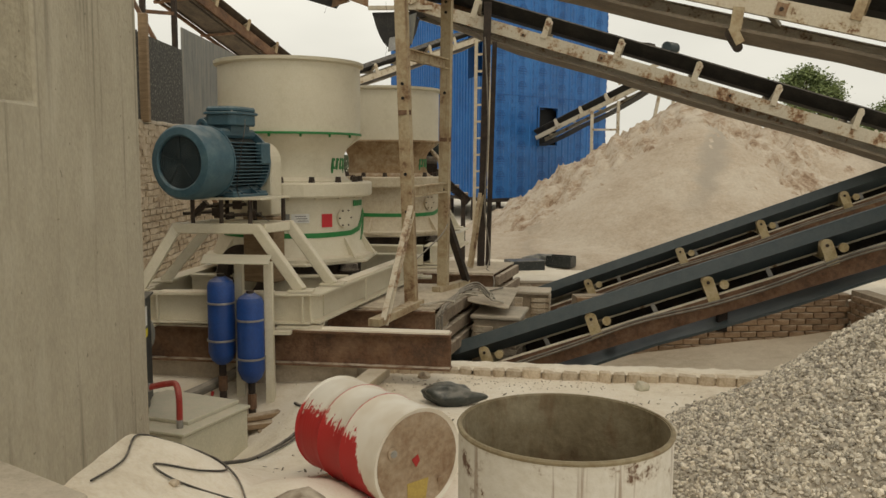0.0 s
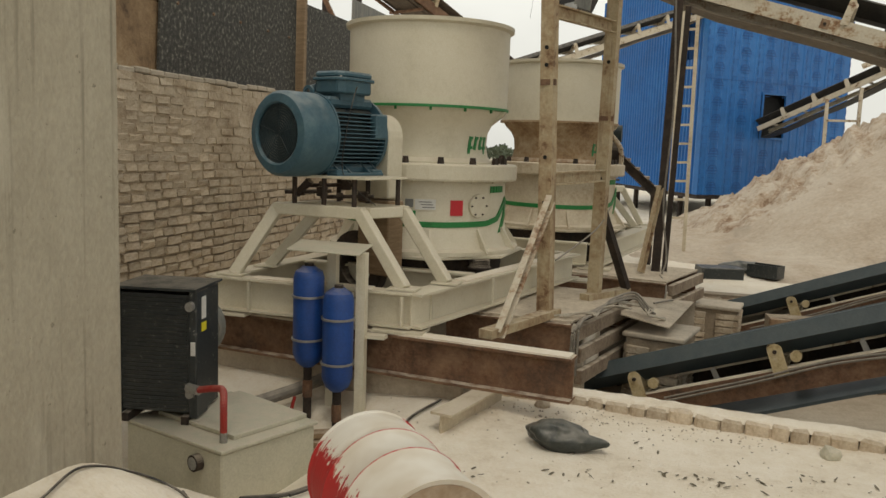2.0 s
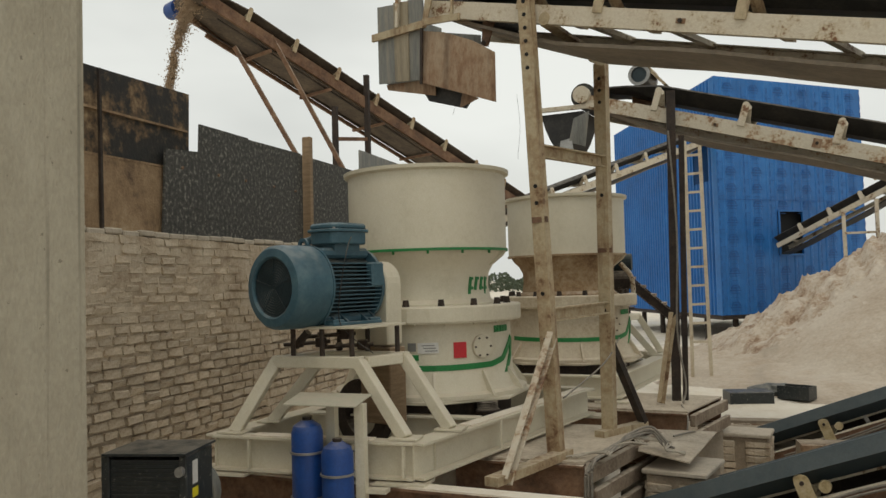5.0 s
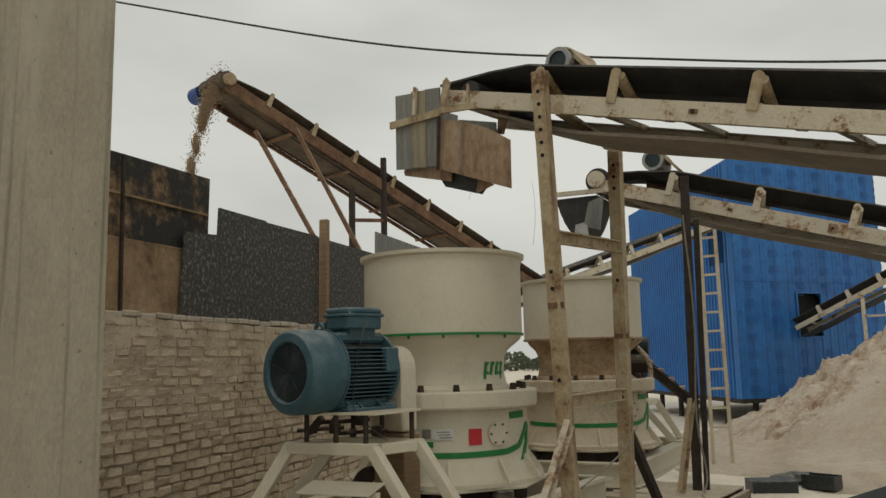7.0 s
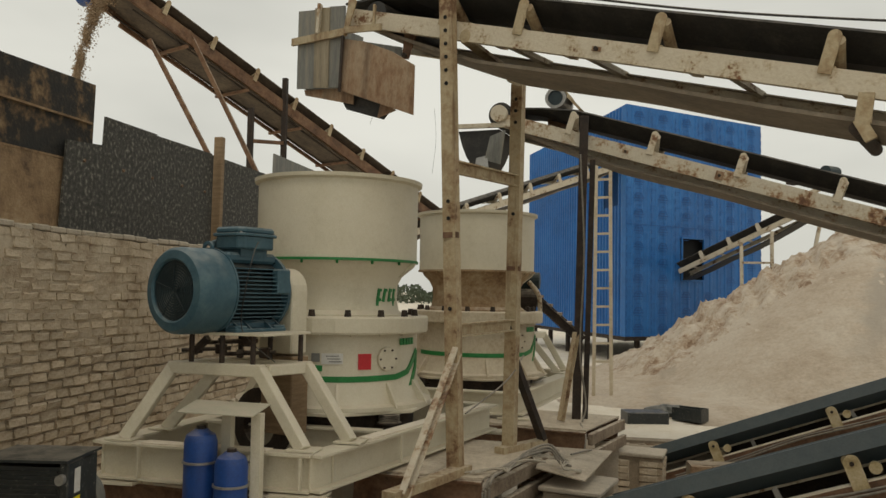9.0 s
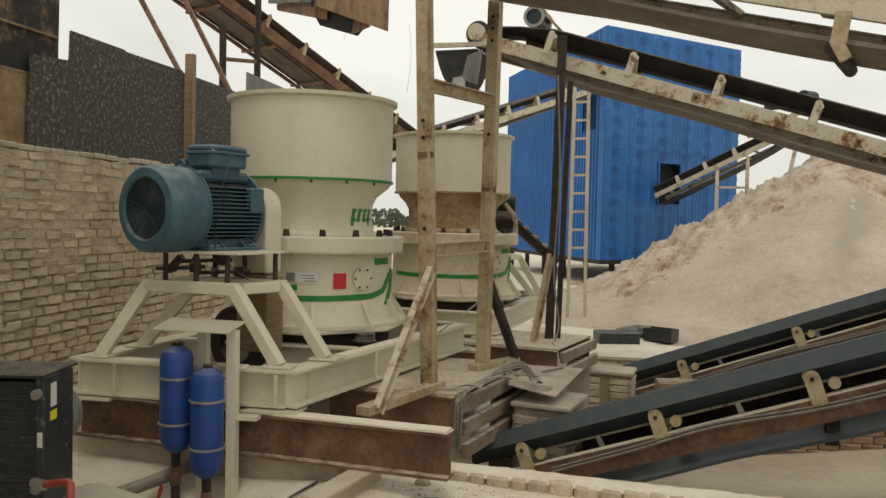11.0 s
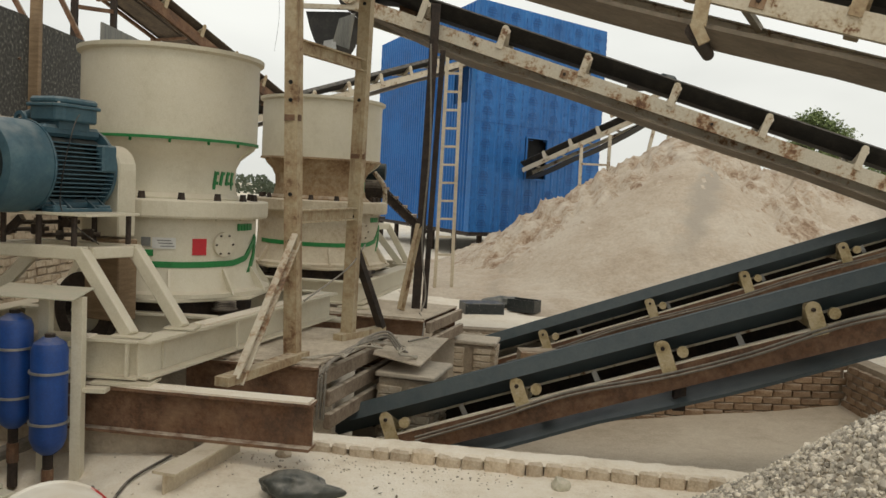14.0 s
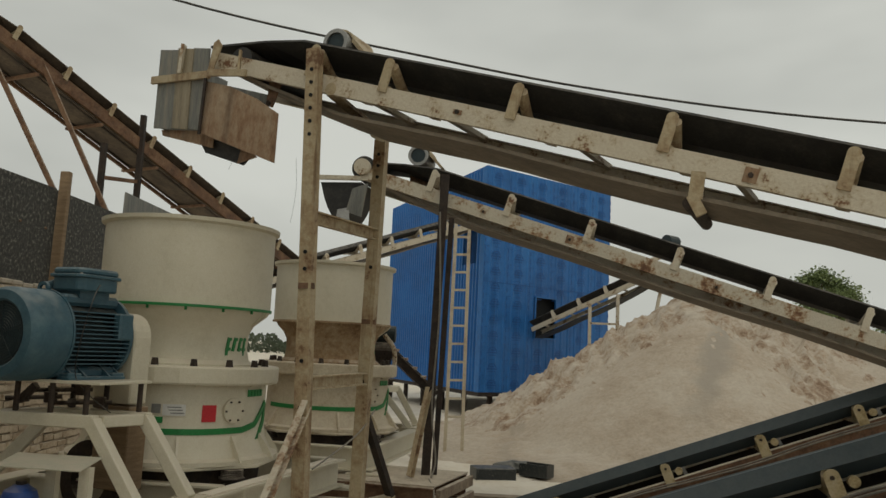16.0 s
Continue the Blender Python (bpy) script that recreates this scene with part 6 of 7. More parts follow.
rh = thing("red_hose", (hs.x, hs.y, 0.13), 0, "short red rubber hose from cooler to oil tank", "hose")
part("hose", tube(B(), [(hs.x, hs.y, 0.12), (hs.x, hs.y, 0.30), (hs.x - 0.04, hs.y + 0.06, 0.385), (hs.x - 0.12, hs.y + 0.10, 0.38), (-2.28, 6.16, 0.34)], 0.024, 10), red_hose_m, rh, world=True)
part("fitting", rod(B(), (-2.36, 6.18, 0.34), (-2.26, 6.15, 0.34), 0.034, 8), steel, rh, world=True)

cool = thing("oil_cooler", (-2.63, 6.27, 0.10), 10, "black finned oil cooler with stickers and a fan shroud", "oil cooler")
cool.scale = (0.81, 0.84, 0.95)
part("core_block", box(B(), (-0.02, 0.02, 0.47), (0.60, 0.18, 0.86)), black_paint, cool)
for k in range(28):
    part("fin", box(B(), (-0.02, -0.075, 0.06 + 0.03 * k), (0.56, 0.015, 0.008)), black_paint, cool)
for x in (-0.35, 0.32):
    part("header", box(B(), (x, 0.02, 0.47), (0.07, 0.24, 0.93)), black_paint, cool, bevel=0.01)
part("shroud", box(B(), (0.0, 0.30, 0.47), (0.66, 0.30, 0.92)), black_paint, cool, bevel=0.015)
part("top_plate", box(B(), (0.0, 0.16, 0.945), (0.72, 0.58, 0.018)), black_paint, cool, "dust-covered top plate")
part("fan_ring", rod(B(), (0.12, 0.45, 0.55), (0.12, 0.60, 0.55), 0.22, 28), grey_sheet, cool)
part("fan_motor", rod(B(), (0.0, 0.58, 0.50), (0.0, 0.80, 0.50), 0.11, 18), grey_sheet, cool)
part("white_sticker", box(B(), (0.357, 0.05, 0.80), (0.004, 0.09, 0.16)), sticker_white, cool, "white instruction sticker")
part("yellow_sticker", box(B(), (0.357, 0.05, 0.66), (0.004, 0.10, 0.065)), sticker_yellow, cool, "yellow warning sticker")
part("small_sticker", box(B(), (0.325, -0.103, 0.52), (0.04, 0.004, 0.10)), sticker_white, cool)
for z in (0.83, 0.20):
    part("port", rod(B(), (0.31, -0.15, z), (0.31, -0.10, z), 0.035, 14), steel, cool)
for x in (-0.26, 0.26):
    part("foot", box(B(), (x, 0.12, -0.005), (0.06, 0.5, 0.06)), rust_dark, cool)

pipe = thing("drain_pipe", (-2.2, 7.0, -0.1), 0, "fat dusty grey hose on the ground below the crusher", "pipe")
part("hose", tube(B(), [(-2.75, 6.75, -0.16), (-2.45, 7.1, -0.08), (-2.1, 7.5, 0.02), (-1.8, 7.95, 0.14)], 0.05, 12), cable_grey, pipe, world=True)
wd = thing("timber_block", (-1.65, 6.95, -0.22), 0, "dusty timber offcuts under the accumulators", "timber")
part("plank", box(B(), (0.0, 0.05, 0.0), (0.5, 0.22, 0.05), pose(0, 0, 0, 0, 0, 20)), wood, wd, bevel=0.005)
part("plank", box(B(), (0.05, 0.05, 0.055), (0.42, 0.10, 0.045), pose(0, 0, 0, 0, 0, 32)), wood, wd, bevel=0.005)
part("plank", box(B(), (0.15, -0.02, -0.09), (0.26, 0.2, 0.12), pose(0, 0, 0, 0, 0, 20)), wood, wd, bevel=0.005)


# ---- drum and bin ----
def drum():
    """A steel drum lying on its side; local x runs along its axis, local y points up."""
    near, far = Vector((-0.13, 4.47, 0.40)), Vector((-0.69, 5.16, 0.40))
    ax = (near - far).normalized()
    z = Vector((0, 0, 1))
    y = (z - ax * z.dot(ax)).normalized()
    y = (y + 0.10 * ax.cross(y)).normalized()
    m = Matrix((ax, y, ax.cross(y))).transposed().to_4x4()
    m.translation = far
    e = new("oil_drum")
    e.matrix_basis = m
    tagged(e, "red steel drum lying on its side, whitened with dust", "drum")
    turn = Euler((0, math.pi / 2, 0)).to_matrix().to_4x4()
    r, ln = 0.30, (near - far).length
    prof = [(0.285, 0.012), (r + 0.006, 0.0), (r + 0.008, 0.012), (r, 0.022)]
    for a in (0.08, 0.105, 0.13, 0.155, 0.18):
        prof += [(r, a), (r + 0.0022, a + 0.01), (r, a + 0.02)]
    for a in (0.32, 0.60):
        prof += [(r, ln * a - 0.02), (r + 0.011, ln * a), (r, ln * a + 0.02)]
    prof += [(r, ln - 0.022), (r + 0.008, ln - 0.012), (r + 0.006, ln), (0.285, ln - 0.012)]
    prof = [prof[0]] + sorted(prof[1:-1], key=lambda q: q[1]) + [prof[-1]]
    part("shell", lathe(B(), prof, 56, turn), drum_red, e, "red paint under white dust", smooth=True)
    part("end_disc", rod(B(), (ln - 0.02, 0, 0), (ln - 0.009, 0, 0), 0.281, 40), drum_end, e, "rusty brown drum end")
    bg = part("bung", rod(B(), (ln - 0.009, 0.10, 0.17), (ln + 0.004, 0.10, 0.17), 0.036, 18), drum_end, e)
    part("bung_plug", rod(B(), (ln + 0.004, 0.10, 0.17), (ln + 0.008, 0.10, 0.17), 0.022, 12), steel, bg)
    part("small_bung", rod(B(), (ln - 0.009, -0.16, -0.14), (ln + 0.002, -0.16, -0.14), 0.018, 14), drum_end, e)
    part("yellow_mark", slab(B(), [(ln - 0.008, -0.235, -0.03), (ln - 0.008, -0.23, 0.10), (ln - 0.008, -0.11, 0.09), (ln - 0.008, -0.12, -0.06)], (0.003, 0, 0)), faded_ochre, e, "faded yellow paint patch")
    part("red_mark", slab(B(), [(ln - 0.008, 0.0, -0.01), (ln - 0.008, -0.03, 0.02), (ln - 0.008, 0.02, 0.045), (ln - 0.008, 0.04, 0.0)], (0.003, 0, 0)), red_paint, e)


drum()
bn = thing("steel_bin", (0.35, 2.26, 0.47), 0, "open white-painted steel bin with a rusty dented rim", "bin")
R, H = 0.303, 0.88
part("shell", lathe(B(), [(R - 0.01, 0.0), (R, 0.0), (R, 0.28), (R + 0.008, 0.30), (R, 0.32), (R, 0.58), (R + 0.008, 0.60), (R, 0.62), (R, H - 0.005), (R - 0.006, H - 0.005), (R - 0.006, 0.02)], 64, close=True), bin_white, bn, "chipped white paint", smooth=True)
part("liner", lathe(B(), [(R - 0.011, 0.03), (R - 0.008, 0.03), (R - 0.0065, H + 0.002), (R - 0.010, H + 0.002)], 64, close=True), bin_inside, bn, "bare rusty steel inside", smooth=True)
part("rim", lathe(B(), [(R - 0.006, H - 0.006), (R + 0.002, H - 0.008), (R + 0.005, H), (R + 0.001, H + 0.005), (R - 0.006, H + 0.005)], 64, close=True), bin_inside, bn, smooth=True)
part("bottom", rod(B(), (0, 0, 0.005), (0, 0, 0.03), R - 0.02, 48), bin_inside, bn)

# ---- bag, stones, cables on the ground ----
bg = B()
bmesh.ops.create_icosphere(bg, subdivisions=4, radius=0.17)
for v in bg.verts:
    c = v.co.copy()
    f = 1 + 0.28 * noise.noise(c * 6) + 0.12 * noise.noise(c * 17)
    v.co = Vector((c.x * 1.35 * f, c.y * 0.8 * f, c.z * 0.62 * f))
    if v.co.x > 0.2:
        v.co.x += 0.09
        v.co.y *= 0.6
        v.co.z *= 0.6
tagged(part("plastic_bag", bg, plastic_bag, None, smooth=True), "dusty dark plastic bag slumped on the ground", "bag").location = (0.06, 6.93, 0.07)


def rock(x, y, s, seed, mat, label):
    bm = B()
    bmesh.ops.create_icosphere(bm, subdivisions=2, radius=s)
    for v in bm.verts:
        v.co *= 1 + 0.35 * noise.noise(v.co / s * 1.3 + Vector((seed, 0, 0)))
        v.co.z *= 0.75
    ob = part("stone", bm, mat, None)
    tagged(ob, label, "stone", "loose stones").location = (x, y, ground_z(x, y) + s * 0.4)


rock(-0.18, 7.72, 0.06, 2, brick_stuff, "lump of brick rubble on the dust")
rock(1.86, 7.42, 0.07, 9, tank_paint, "greenish lump of stone by the kerb")
rock(-0.72, 3.98, 0.17, 14, dusty_steel, "flat dark dusty stone before the drum")
rock(-1.35, 3.95, 0.025, 5, brick_stuff, "small brown stone on the dust mound")


def debris():
    """Dry leaves in drifts, chips and pebbles on the dust."""
    rng = random.Random(8)
    leaves, chips = B(), B()
    drifts = [(1.29, 6.69, 0.10), (0.95, 6.66, 0.16), (0.72, 6.62, 0.10), (1.15, 6.52, 0.14), (1.5, 6.9, 0.12), (0.35, 6.5, 0.2), (0.6, 7.15, 0.2), (-0.5, 6.2, 0.2), (-1.0, 5.2, 0.15), (2.0, 6.9, 0.2)]
    for cx, cy, spread in drifts:
        for k in range(6):
            x, y = rng.gauss(cx, spread), rng.gauss(cy, spread * 0.35)
            if y > kerb_y(x) - 0.15:
                continue
            m = pose(x, y, ground_z(x, y) + 0.008, rng.uniform(-30, 30), rng.uniform(-30, 30), rng.uniform(0, 360))
            a, w = rng.uniform(0.012, 0.030), rng.uniform(0.004, 0.010)
            slab(leaves, [m @ Vector(q) for q in ((-a, 0, 0), (-a * 0.3, -w, 0.003), (a * 0.5, -w, 0.002), (a, 0, 0.004), (a * 0.4, w, 0.0), (-a * 0.4, w, 0.002))], (0, 0, 0.002))
    for k in range(560):
        if k < 220:
            x, y = rng.uniform(-0.7, 1.6), 7.55 + rng.gauss(0, 0.12)
        else:
            x, y = rng.uniform(-1.4, 3.2), rng.uniform(4.6, 7.6)
        if y > kerb_y(x) - 0.12:
            continue
        s = rng.uniform(0.003, 0.011) * (1.8 if rng.random() < 0.06 else 1)
        box(chips, (0, 0, 0), (s * rng.uniform(0.8, 1.8), s, s * 0.7), pose(x, y, ground_z(x, y) + 0.003, rng.uniform(-30, 30), rng.uniform(-30, 30), rng.uniform(0, 180)))
    tagged(part("dry_leaves", leaves, dry_leaf), "drifts of dark dry leaves on the dust", "leaves", kind="stuff")
    tagged(part("debris", chips, chip_m), "scattered stone chips and crumbs on the dust", "debris", kind="stuff")


scrap = B()
slab(scrap, [(-0.03, -0.01, 0), (0.02, -0.02, 0.01), (0.035, 0.015, 0.025), (-0.01, 0.025, 0.01)], (0, 0, 0.008))
tagged(part("red_scrap", scrap, red_paint), "small red plastic scrap on the crushed stone", "scrap").location = (3.62, 6.1, gravel_height(3.62, 6.1) + 0.015)
dry_leaf = material("dry_leaf", [(0.10, 0.085, 0.055), (0.20, 0.17, 0.12)], 20, 0.8, 0, 0, 60)
chip_m = material("stone_chip", [(0.38, 0.32, 0.25), (0.54, 0.47, 0.38)], 20, 0.9, 0, 0.1, 60)
island_tint(chip_m, 0.7, 1.5)
debris()


def on_ground(pts, lift=0.012):
    return [(x, y, ground_z(x, y) + lift) for x, y in pts]


def cable(name, pts, r, mat, label, category="cable"):
    t = thing(name, pts[0], 0, label, category, "cables")
    part("sheath", tube(B(), pts, r, 7, 8), mat, t, world=True)


cable("cable", on_ground([(-1.62, 3.62), (-1.60, 3.95), (-1.66, 4.3), (-1.60, 4.62), (-1.40, 4.66), (-1.22, 4.46), (-1.30, 4.22), (-1.48, 4.05), (-1.35, 3.98), (-1.1, 4.15), (-0.85, 4.10), (-0.62, 3.9)], 0.012), 0.0058, cable_m, "black cable looped over the dust mound")
cable("cable", on_ground([(-1.1, 3.5), (-1.08, 3.75), (-1.02, 4.05), (-1.12, 4.35), (-1.28, 4.55), (-1.45, 4.72)], 0.014), 0.0058, cable_m, "black cable crossing the dust mound")
cable("cable", on_ground([(-1.5, 5.35), (-1.35, 5.7), (-1.15, 6.1), (-1.1, 6.6), (-1.3, 7.0)], 0.02), 0.014, cable_m, "black cable running under the accumulators")
cable("cable", on_ground([(-1.3, 5.55), (-1.15, 5.95), (-1.0, 6.4), (-1.05, 7.0), (-0.95, 7.5)], 0.02), 0.010, cable_m, "thin black cable beside the beam")
for k, o in enumerate((0.0, 0.03, -0.025)):
    cable("cable", [(-0.05 + o, 8.58 - abs(o), 0.05), (-0.04 + o, 8.52, 0.30), (-0.02 + o, 8.55, 0.50 + o), (0.1 + o, 8.9, 0.57), (0.22, 9.35 + o, 0.60 + o * 0.5), (0.42, 9.62, 0.62 + o), (0.55 + o, 9.55, 0.50), (0.62, 9.62, 0.46)], 0.012, cable_grey, "grey cable draped over the platform edge")
for o in (0.0, 0.05, 0.09):
    cable("rope", [(-0.25 + o, 8.70, 0.54), (-0.05 + o, 8.80 + o, 0.56), (0.12, 8.74 - o, 0.58), (0.05 + o, 8.95, 0.56), (0.25, 9.10 + o, 0.60 - o * 0.3), (0.40 - o, 9.30, 0.55), (0.28, 9.50 + o, 0.56), (0.50 + o, 9.60, 0.52), (0.56, 9.40 - o, 0.50), (0.72, 9.55 + o, 0.42)], 0.009, rope_m, "pale rope tangled on the platform edge", "rope")
for o in (0.0, 0.025):
    pts = [h3 + d3 * s - n3 * (0.05 + o) + up3 * (0.02 - 0.07 * abs(math.sin(s * 1.25)) - o) for s in (6.4, 5.6, 4.9, 4.1, 3.4, 2.6, 1.8, 1.0, 0.2)]
    cable("cable", [tuple(p) for p in pts], 0.011, cable_grey, "dusty cable sagging along the low conveyor")
    pts = [h4 + d4 * s - n4 * (0.05 + o) + up4 * (0.0 - 0.06 * abs(math.sin(s * 1.2)) - o) for s in (7.0, 6.2, 5.4, 4.6, 3.8, 3.0, 2.0, 1.0)]
    cable("cable", [tuple(p) for p in pts], 0.011, cable_grey, "dusty cable sagging along the far low conveyor")
cable("overhead_wire", [(-16, 12, 10.6), (-7.84, 12, 8.02), (-3.19, 12, 6.62), (0.4, 12, 5.92), (3.0, 12, 5.53), (6.3, 12, 5.28), (12, 12, 5.2), (20, 12, 5.6)], 0.016, cable_m, "black overhead wire hanging across the yard", "wire")

cable("cable", [(-1.98, 8.2, 2.52), (-1.93, 7.98, 2.40), (-1.96, 7.90, 2.1), (-2.0, 7.93, 1.78), (-1.85, 7.9, 1.62), (-1.70, 7.94, 1.50)], 0.004, cable_m, "thin grey wire hanging from the motor box")
cable("cable", [(0.60, 12.2, 3.9), (0.66, 12.16, 2.6), (0.62, 12.14, 1.4), (0.70, 12.1, 0.75), (0.66, 12.0, 0.52)], 0.012, cable_grey, "pale rope hanging down the dark post")
cable("cable", [(0.64, 11.9, 0.52), (0.72, 11.4, 0.45), (0.70, 11.2, 0.2), (0.8, 10.7, 0.42), (0.6, 10.2, 0.46)], 0.010, cable_grey, "pale rope trailing off the platform edge")
for q, ln in (((-0.62, 8.9, 3.78), 0.6), ((-1.3, 9.15, 3.92), 0.22)):
    cable("dangling_wire", [q, (q[0] + 0.02, q[1], q[2] - ln * 0.5), (q[0] - 0.01, q[1], q[2] - ln)], 0.0013, cable_m, "thin wire dangling from the chute flap", "wire")
cable("cable", [(-0.30, 9.0, 1.0), (0.0, 9.6, 1.25), (0.1, 10.2, 1.45)], 0.008, cable_grey, "thin rope tied between trestle posts")

# ---- panels on the brick wall ----
pn = thing("barrier_panel", (WX - 0.05, 8.7, WTOP), 0, "sand-caked brown and black steel panel above the wall", "panel", "wall panels")
PX = -4.47
part("lower_sheet", slab(B(), [(PX, 6.5, 2.62), (PX, 9.35, 2.66), (PX, 9.40, 3.36), (PX, 8.2, 3.38), (PX, 6.5, 3.33)], (-0.03, 0, 0)), panel_brown, pn, world=True)
part("upper_sheet", slab(B(), [(PX - 0.035, 6.5, 3.25), (PX - 0.035, 9.44, 3.28), (PX - 0.035, 9.47, 4.27), (PX - 0.035, 7.9, 4.22), (PX - 0.035, 6.5, 4.18)], (-0.03, 0, 0)), panel_mix, pn, "black sheet caked with sand", world=True)
for z in (3.36, 3.80):
    part("rail", bar(B(), (PX - 0.01, 6.6, z), (PX - 0.01, 9.38, z + 0.03), 0.03, 0.022), panel_brown, pn, world=True)
part("edge_angle", bar(B(), (PX + 0.02, 7.98, 2.66), (PX + 0.02, 7.96, 4.2), 0.03, 0.03), rust_dark, pn, world=True)
pn = thing("barrier_panel", (WX - 0.05, 10.5, WTOP), 0, "mottled black conveyor-belt panel above the wall", "panel", "wall panels")
part("sheet", slab(B(), [(PX + 0.05, 8.86, 2.66), (PX + 0.05, 10.6, 2.66), (PX + 0.05, 10.58, 3.945), (PX + 0.05, 9.55, 3.94), (PX + 0.05, 9.53, 3.62), (PX + 0.05, 8.92, 3.57)], (-0.025, 0, 0)), panel_dark, pn, world=True)
part("sheet", slab(B(), [(PX + 0.046, 10.604, 2.66), (PX + 0.046, 12.03, 2.66), (PX + 0.046, 12.0, 3.95), (PX + 0.046, 10.585, 3.93)], (-0.025, 0, 0)), panel_dark, pn, world=True)
for y in (9.2, 9.9, 10.5, 11.2, 11.8):
    part("bolt", rod(B(), (PX + 0.045, y, 3.40), (PX + 0.065, y, 3.40), 0.018, 6), rust, pn, world=True)
pn = thing("barrier_panel", (WX - 0.05, 13.2, WTOP), 0, "mottled black belt panel behind the crusher hopper", "panel", "wall panels")
part("sheet", slab(B(), [(PX, 12.06, 2.66), (PX, 14.2, 2.66), (PX, 14.15, 3.95), (PX, 12.08, 3.95)], (-0.025, 0, 0)), panel_dark, pn, world=True)
pn = thing("barrier_panel", (WX - 0.05, 16.4, WTOP), 0, "plain grey steel panel at the end of the wall", "panel", "wall panels")
part("sheet", slab(B(), [(PX - 0.03, 14.25, 2.66), (PX - 0.03, 18.6, 2.66), (PX - 0.03, 18.5, 4.35), (PX - 0.03, 14.3, 4.35)], (-0.025, 0, 0)), grey_sheet, pn, world=True)
sk = thing("timber_stake", (PX + 0.1, 12.1, WTOP), 0, "weathered timber stake against the black panels", "stake")
part("stake", bar(B(), (PX + 0.10, 12.08, 2.64), (PX + 0.10, 12.10, 4.2), 0.13, 0.09), wood, sk, world=True, bevel=0.01)

# ---- stacking conveyor behind the wall ----
S0, S1 = Vector((-7.25, 14.0, 7.34)), Vector((-2.08, 24.4, 3.05))
SC, hs5, ds5, ns5, us5 = conveyor("stacking_conveyor", tuple(S0), tuple(S1), 0.85, "rusty stacking conveyor pouring sand beyond the wall", 0.06, 0.22, rust, dusty_rubber, dusty_rubber, [0.9, 2.0, 3.1, 4.2, 5.3, 6.4, 7.5, 8.6, 9.7, 10.8], worn_cream, 0.20, 0.20, bw=0.045, bh=1.0)
part("head_motor", rod(B(), hs5 + ns5 * 0.95 - us5 * 0.05, hs5 + ns5 * 1.25 - us5 * 0.05, 0.16, 20), tank_blue, SC, "blue head drive motor", world=True)
for a, b in (((-7.0, 14.5, 6.45), (-3.4, 14.9, 0)), ((-6.7, 15.3, 6.85), (-3.1, 15.6, 0))):
    part("leg", bar(B(), b, a, 0.075, 0.075), rust, SC, world=True)
for x, y, z in ((-5.6, 17.31, 6.45), (-5.95, 16.47, 5.65)):
    part("upright", bar(B(), (x, y, 0.0), (x, y, z), 0.10, 0.10), rust_dark, SC, world=True)
part("tie", bar(B(), (-5.95, 16.47, 5.0), (-5.6, 17.31, 5.1), 0.07, 0.07), rust, SC, world=True)
part("far_rail", bar(B(), hs5 + ns5 * 0.84 - us5 * 0.30 + ds5 * 0.6, hs5 + ns5 * 0.84 - us5 * 0.34 + ds5 * 12.0, 0.05, 0.07), rust, SC, world=True)
for o in (0.12, 0.74):
    part("belt_ridge", bar(B(), hs5 + ns5 * o - us5 * 0.275 + ds5 * 0.4, hs5 + ns5 * o - us5 * 0.275 + ds5 * 12.0, 0.03, 0.02), rust_dark, SC, world=True)
for s in (1.5, 3.0, 4.5, 6.0, 7.5, 9.0):
    o = hs5 + ds5 * s - us5 * 0.33
    part("cross_tie", bar(B(), o - ns5 * 0.06, o + ns5 * 0.95, 0.06, 0.05), rust, SC, world=True)
load = B()
rows_ = []
for s in np.linspace(-0.16, 9.0, 60):
    hgt = 0.16 + 0.03 * noise.noise((s * 3, 0, 0)) - (0.10 if s < 0 else 0)
    rows_.append([load.verts.new(hs5 + ds5 * s + ns5 * a + us5 * (b + 0.012 * noise.noise((s * 7, a * 9, 1)))) for a, b in ((0.14, 0.12), (0.28, hgt + 0.02), (0.42, hgt + 0.06), (0.56, hgt + 0.02), (0.71, 0.12))])
for a, b in zip(rows_, rows_[1:]):
    for k in range(4):
        load.faces.new((a[k], a[k + 1], b[k + 1], b[k]))
part("sand_load", load, damp_sand, SC, "damp sand riding on the belt", smooth=True, world=True)

# ---- far conveyors, ladder, trees ----
conveyor("transfer_conveyor", (1.6, 27.6, 6.35), (-4.2, 21.0, 3.45), 0.7, "light frame conveyor rising to the blue shed", 0.05, 0.16, worn_white, rubber, belt_under, [2.0, 3.2, 4.4, 5.6, 6.8, 8.0], worn_white, 0.24, 0.2)
x4, h5, d5, n5, u5 = conveyor("outfeed_conveyor", (6.6, 25.6, 4.75), (3.15, 28.3, 2.95), 0.6, "light frame conveyor coming out of the shed opening", 0.05, 0.14, worn_white, rubber, rubber, [0.8, 1.8, 2.8, 3.8], worn_white, 0.22, 0.3)
part("head_motor", rod(B(), (6.58, 24.6, 5.46), (6.92, 24.9, 5.46), 0.17, 18), motor_dark, x4, world=True)
part("head_guard", slab(B(), [(5.80, 25.1, 5.68), (6.20, 25.1, 5.66), (6.30, 25.1, 5.26), (5.70, 25.1, 5.20)], (0.25, 0.3, 0)), rust_dark, x4, world=True)
part("head_frame", bar(B(), (5.4, 25.6, 4.5), (7.0, 24.7, 5.28), 0.10, 0.12), worn_white, x4, world=True)
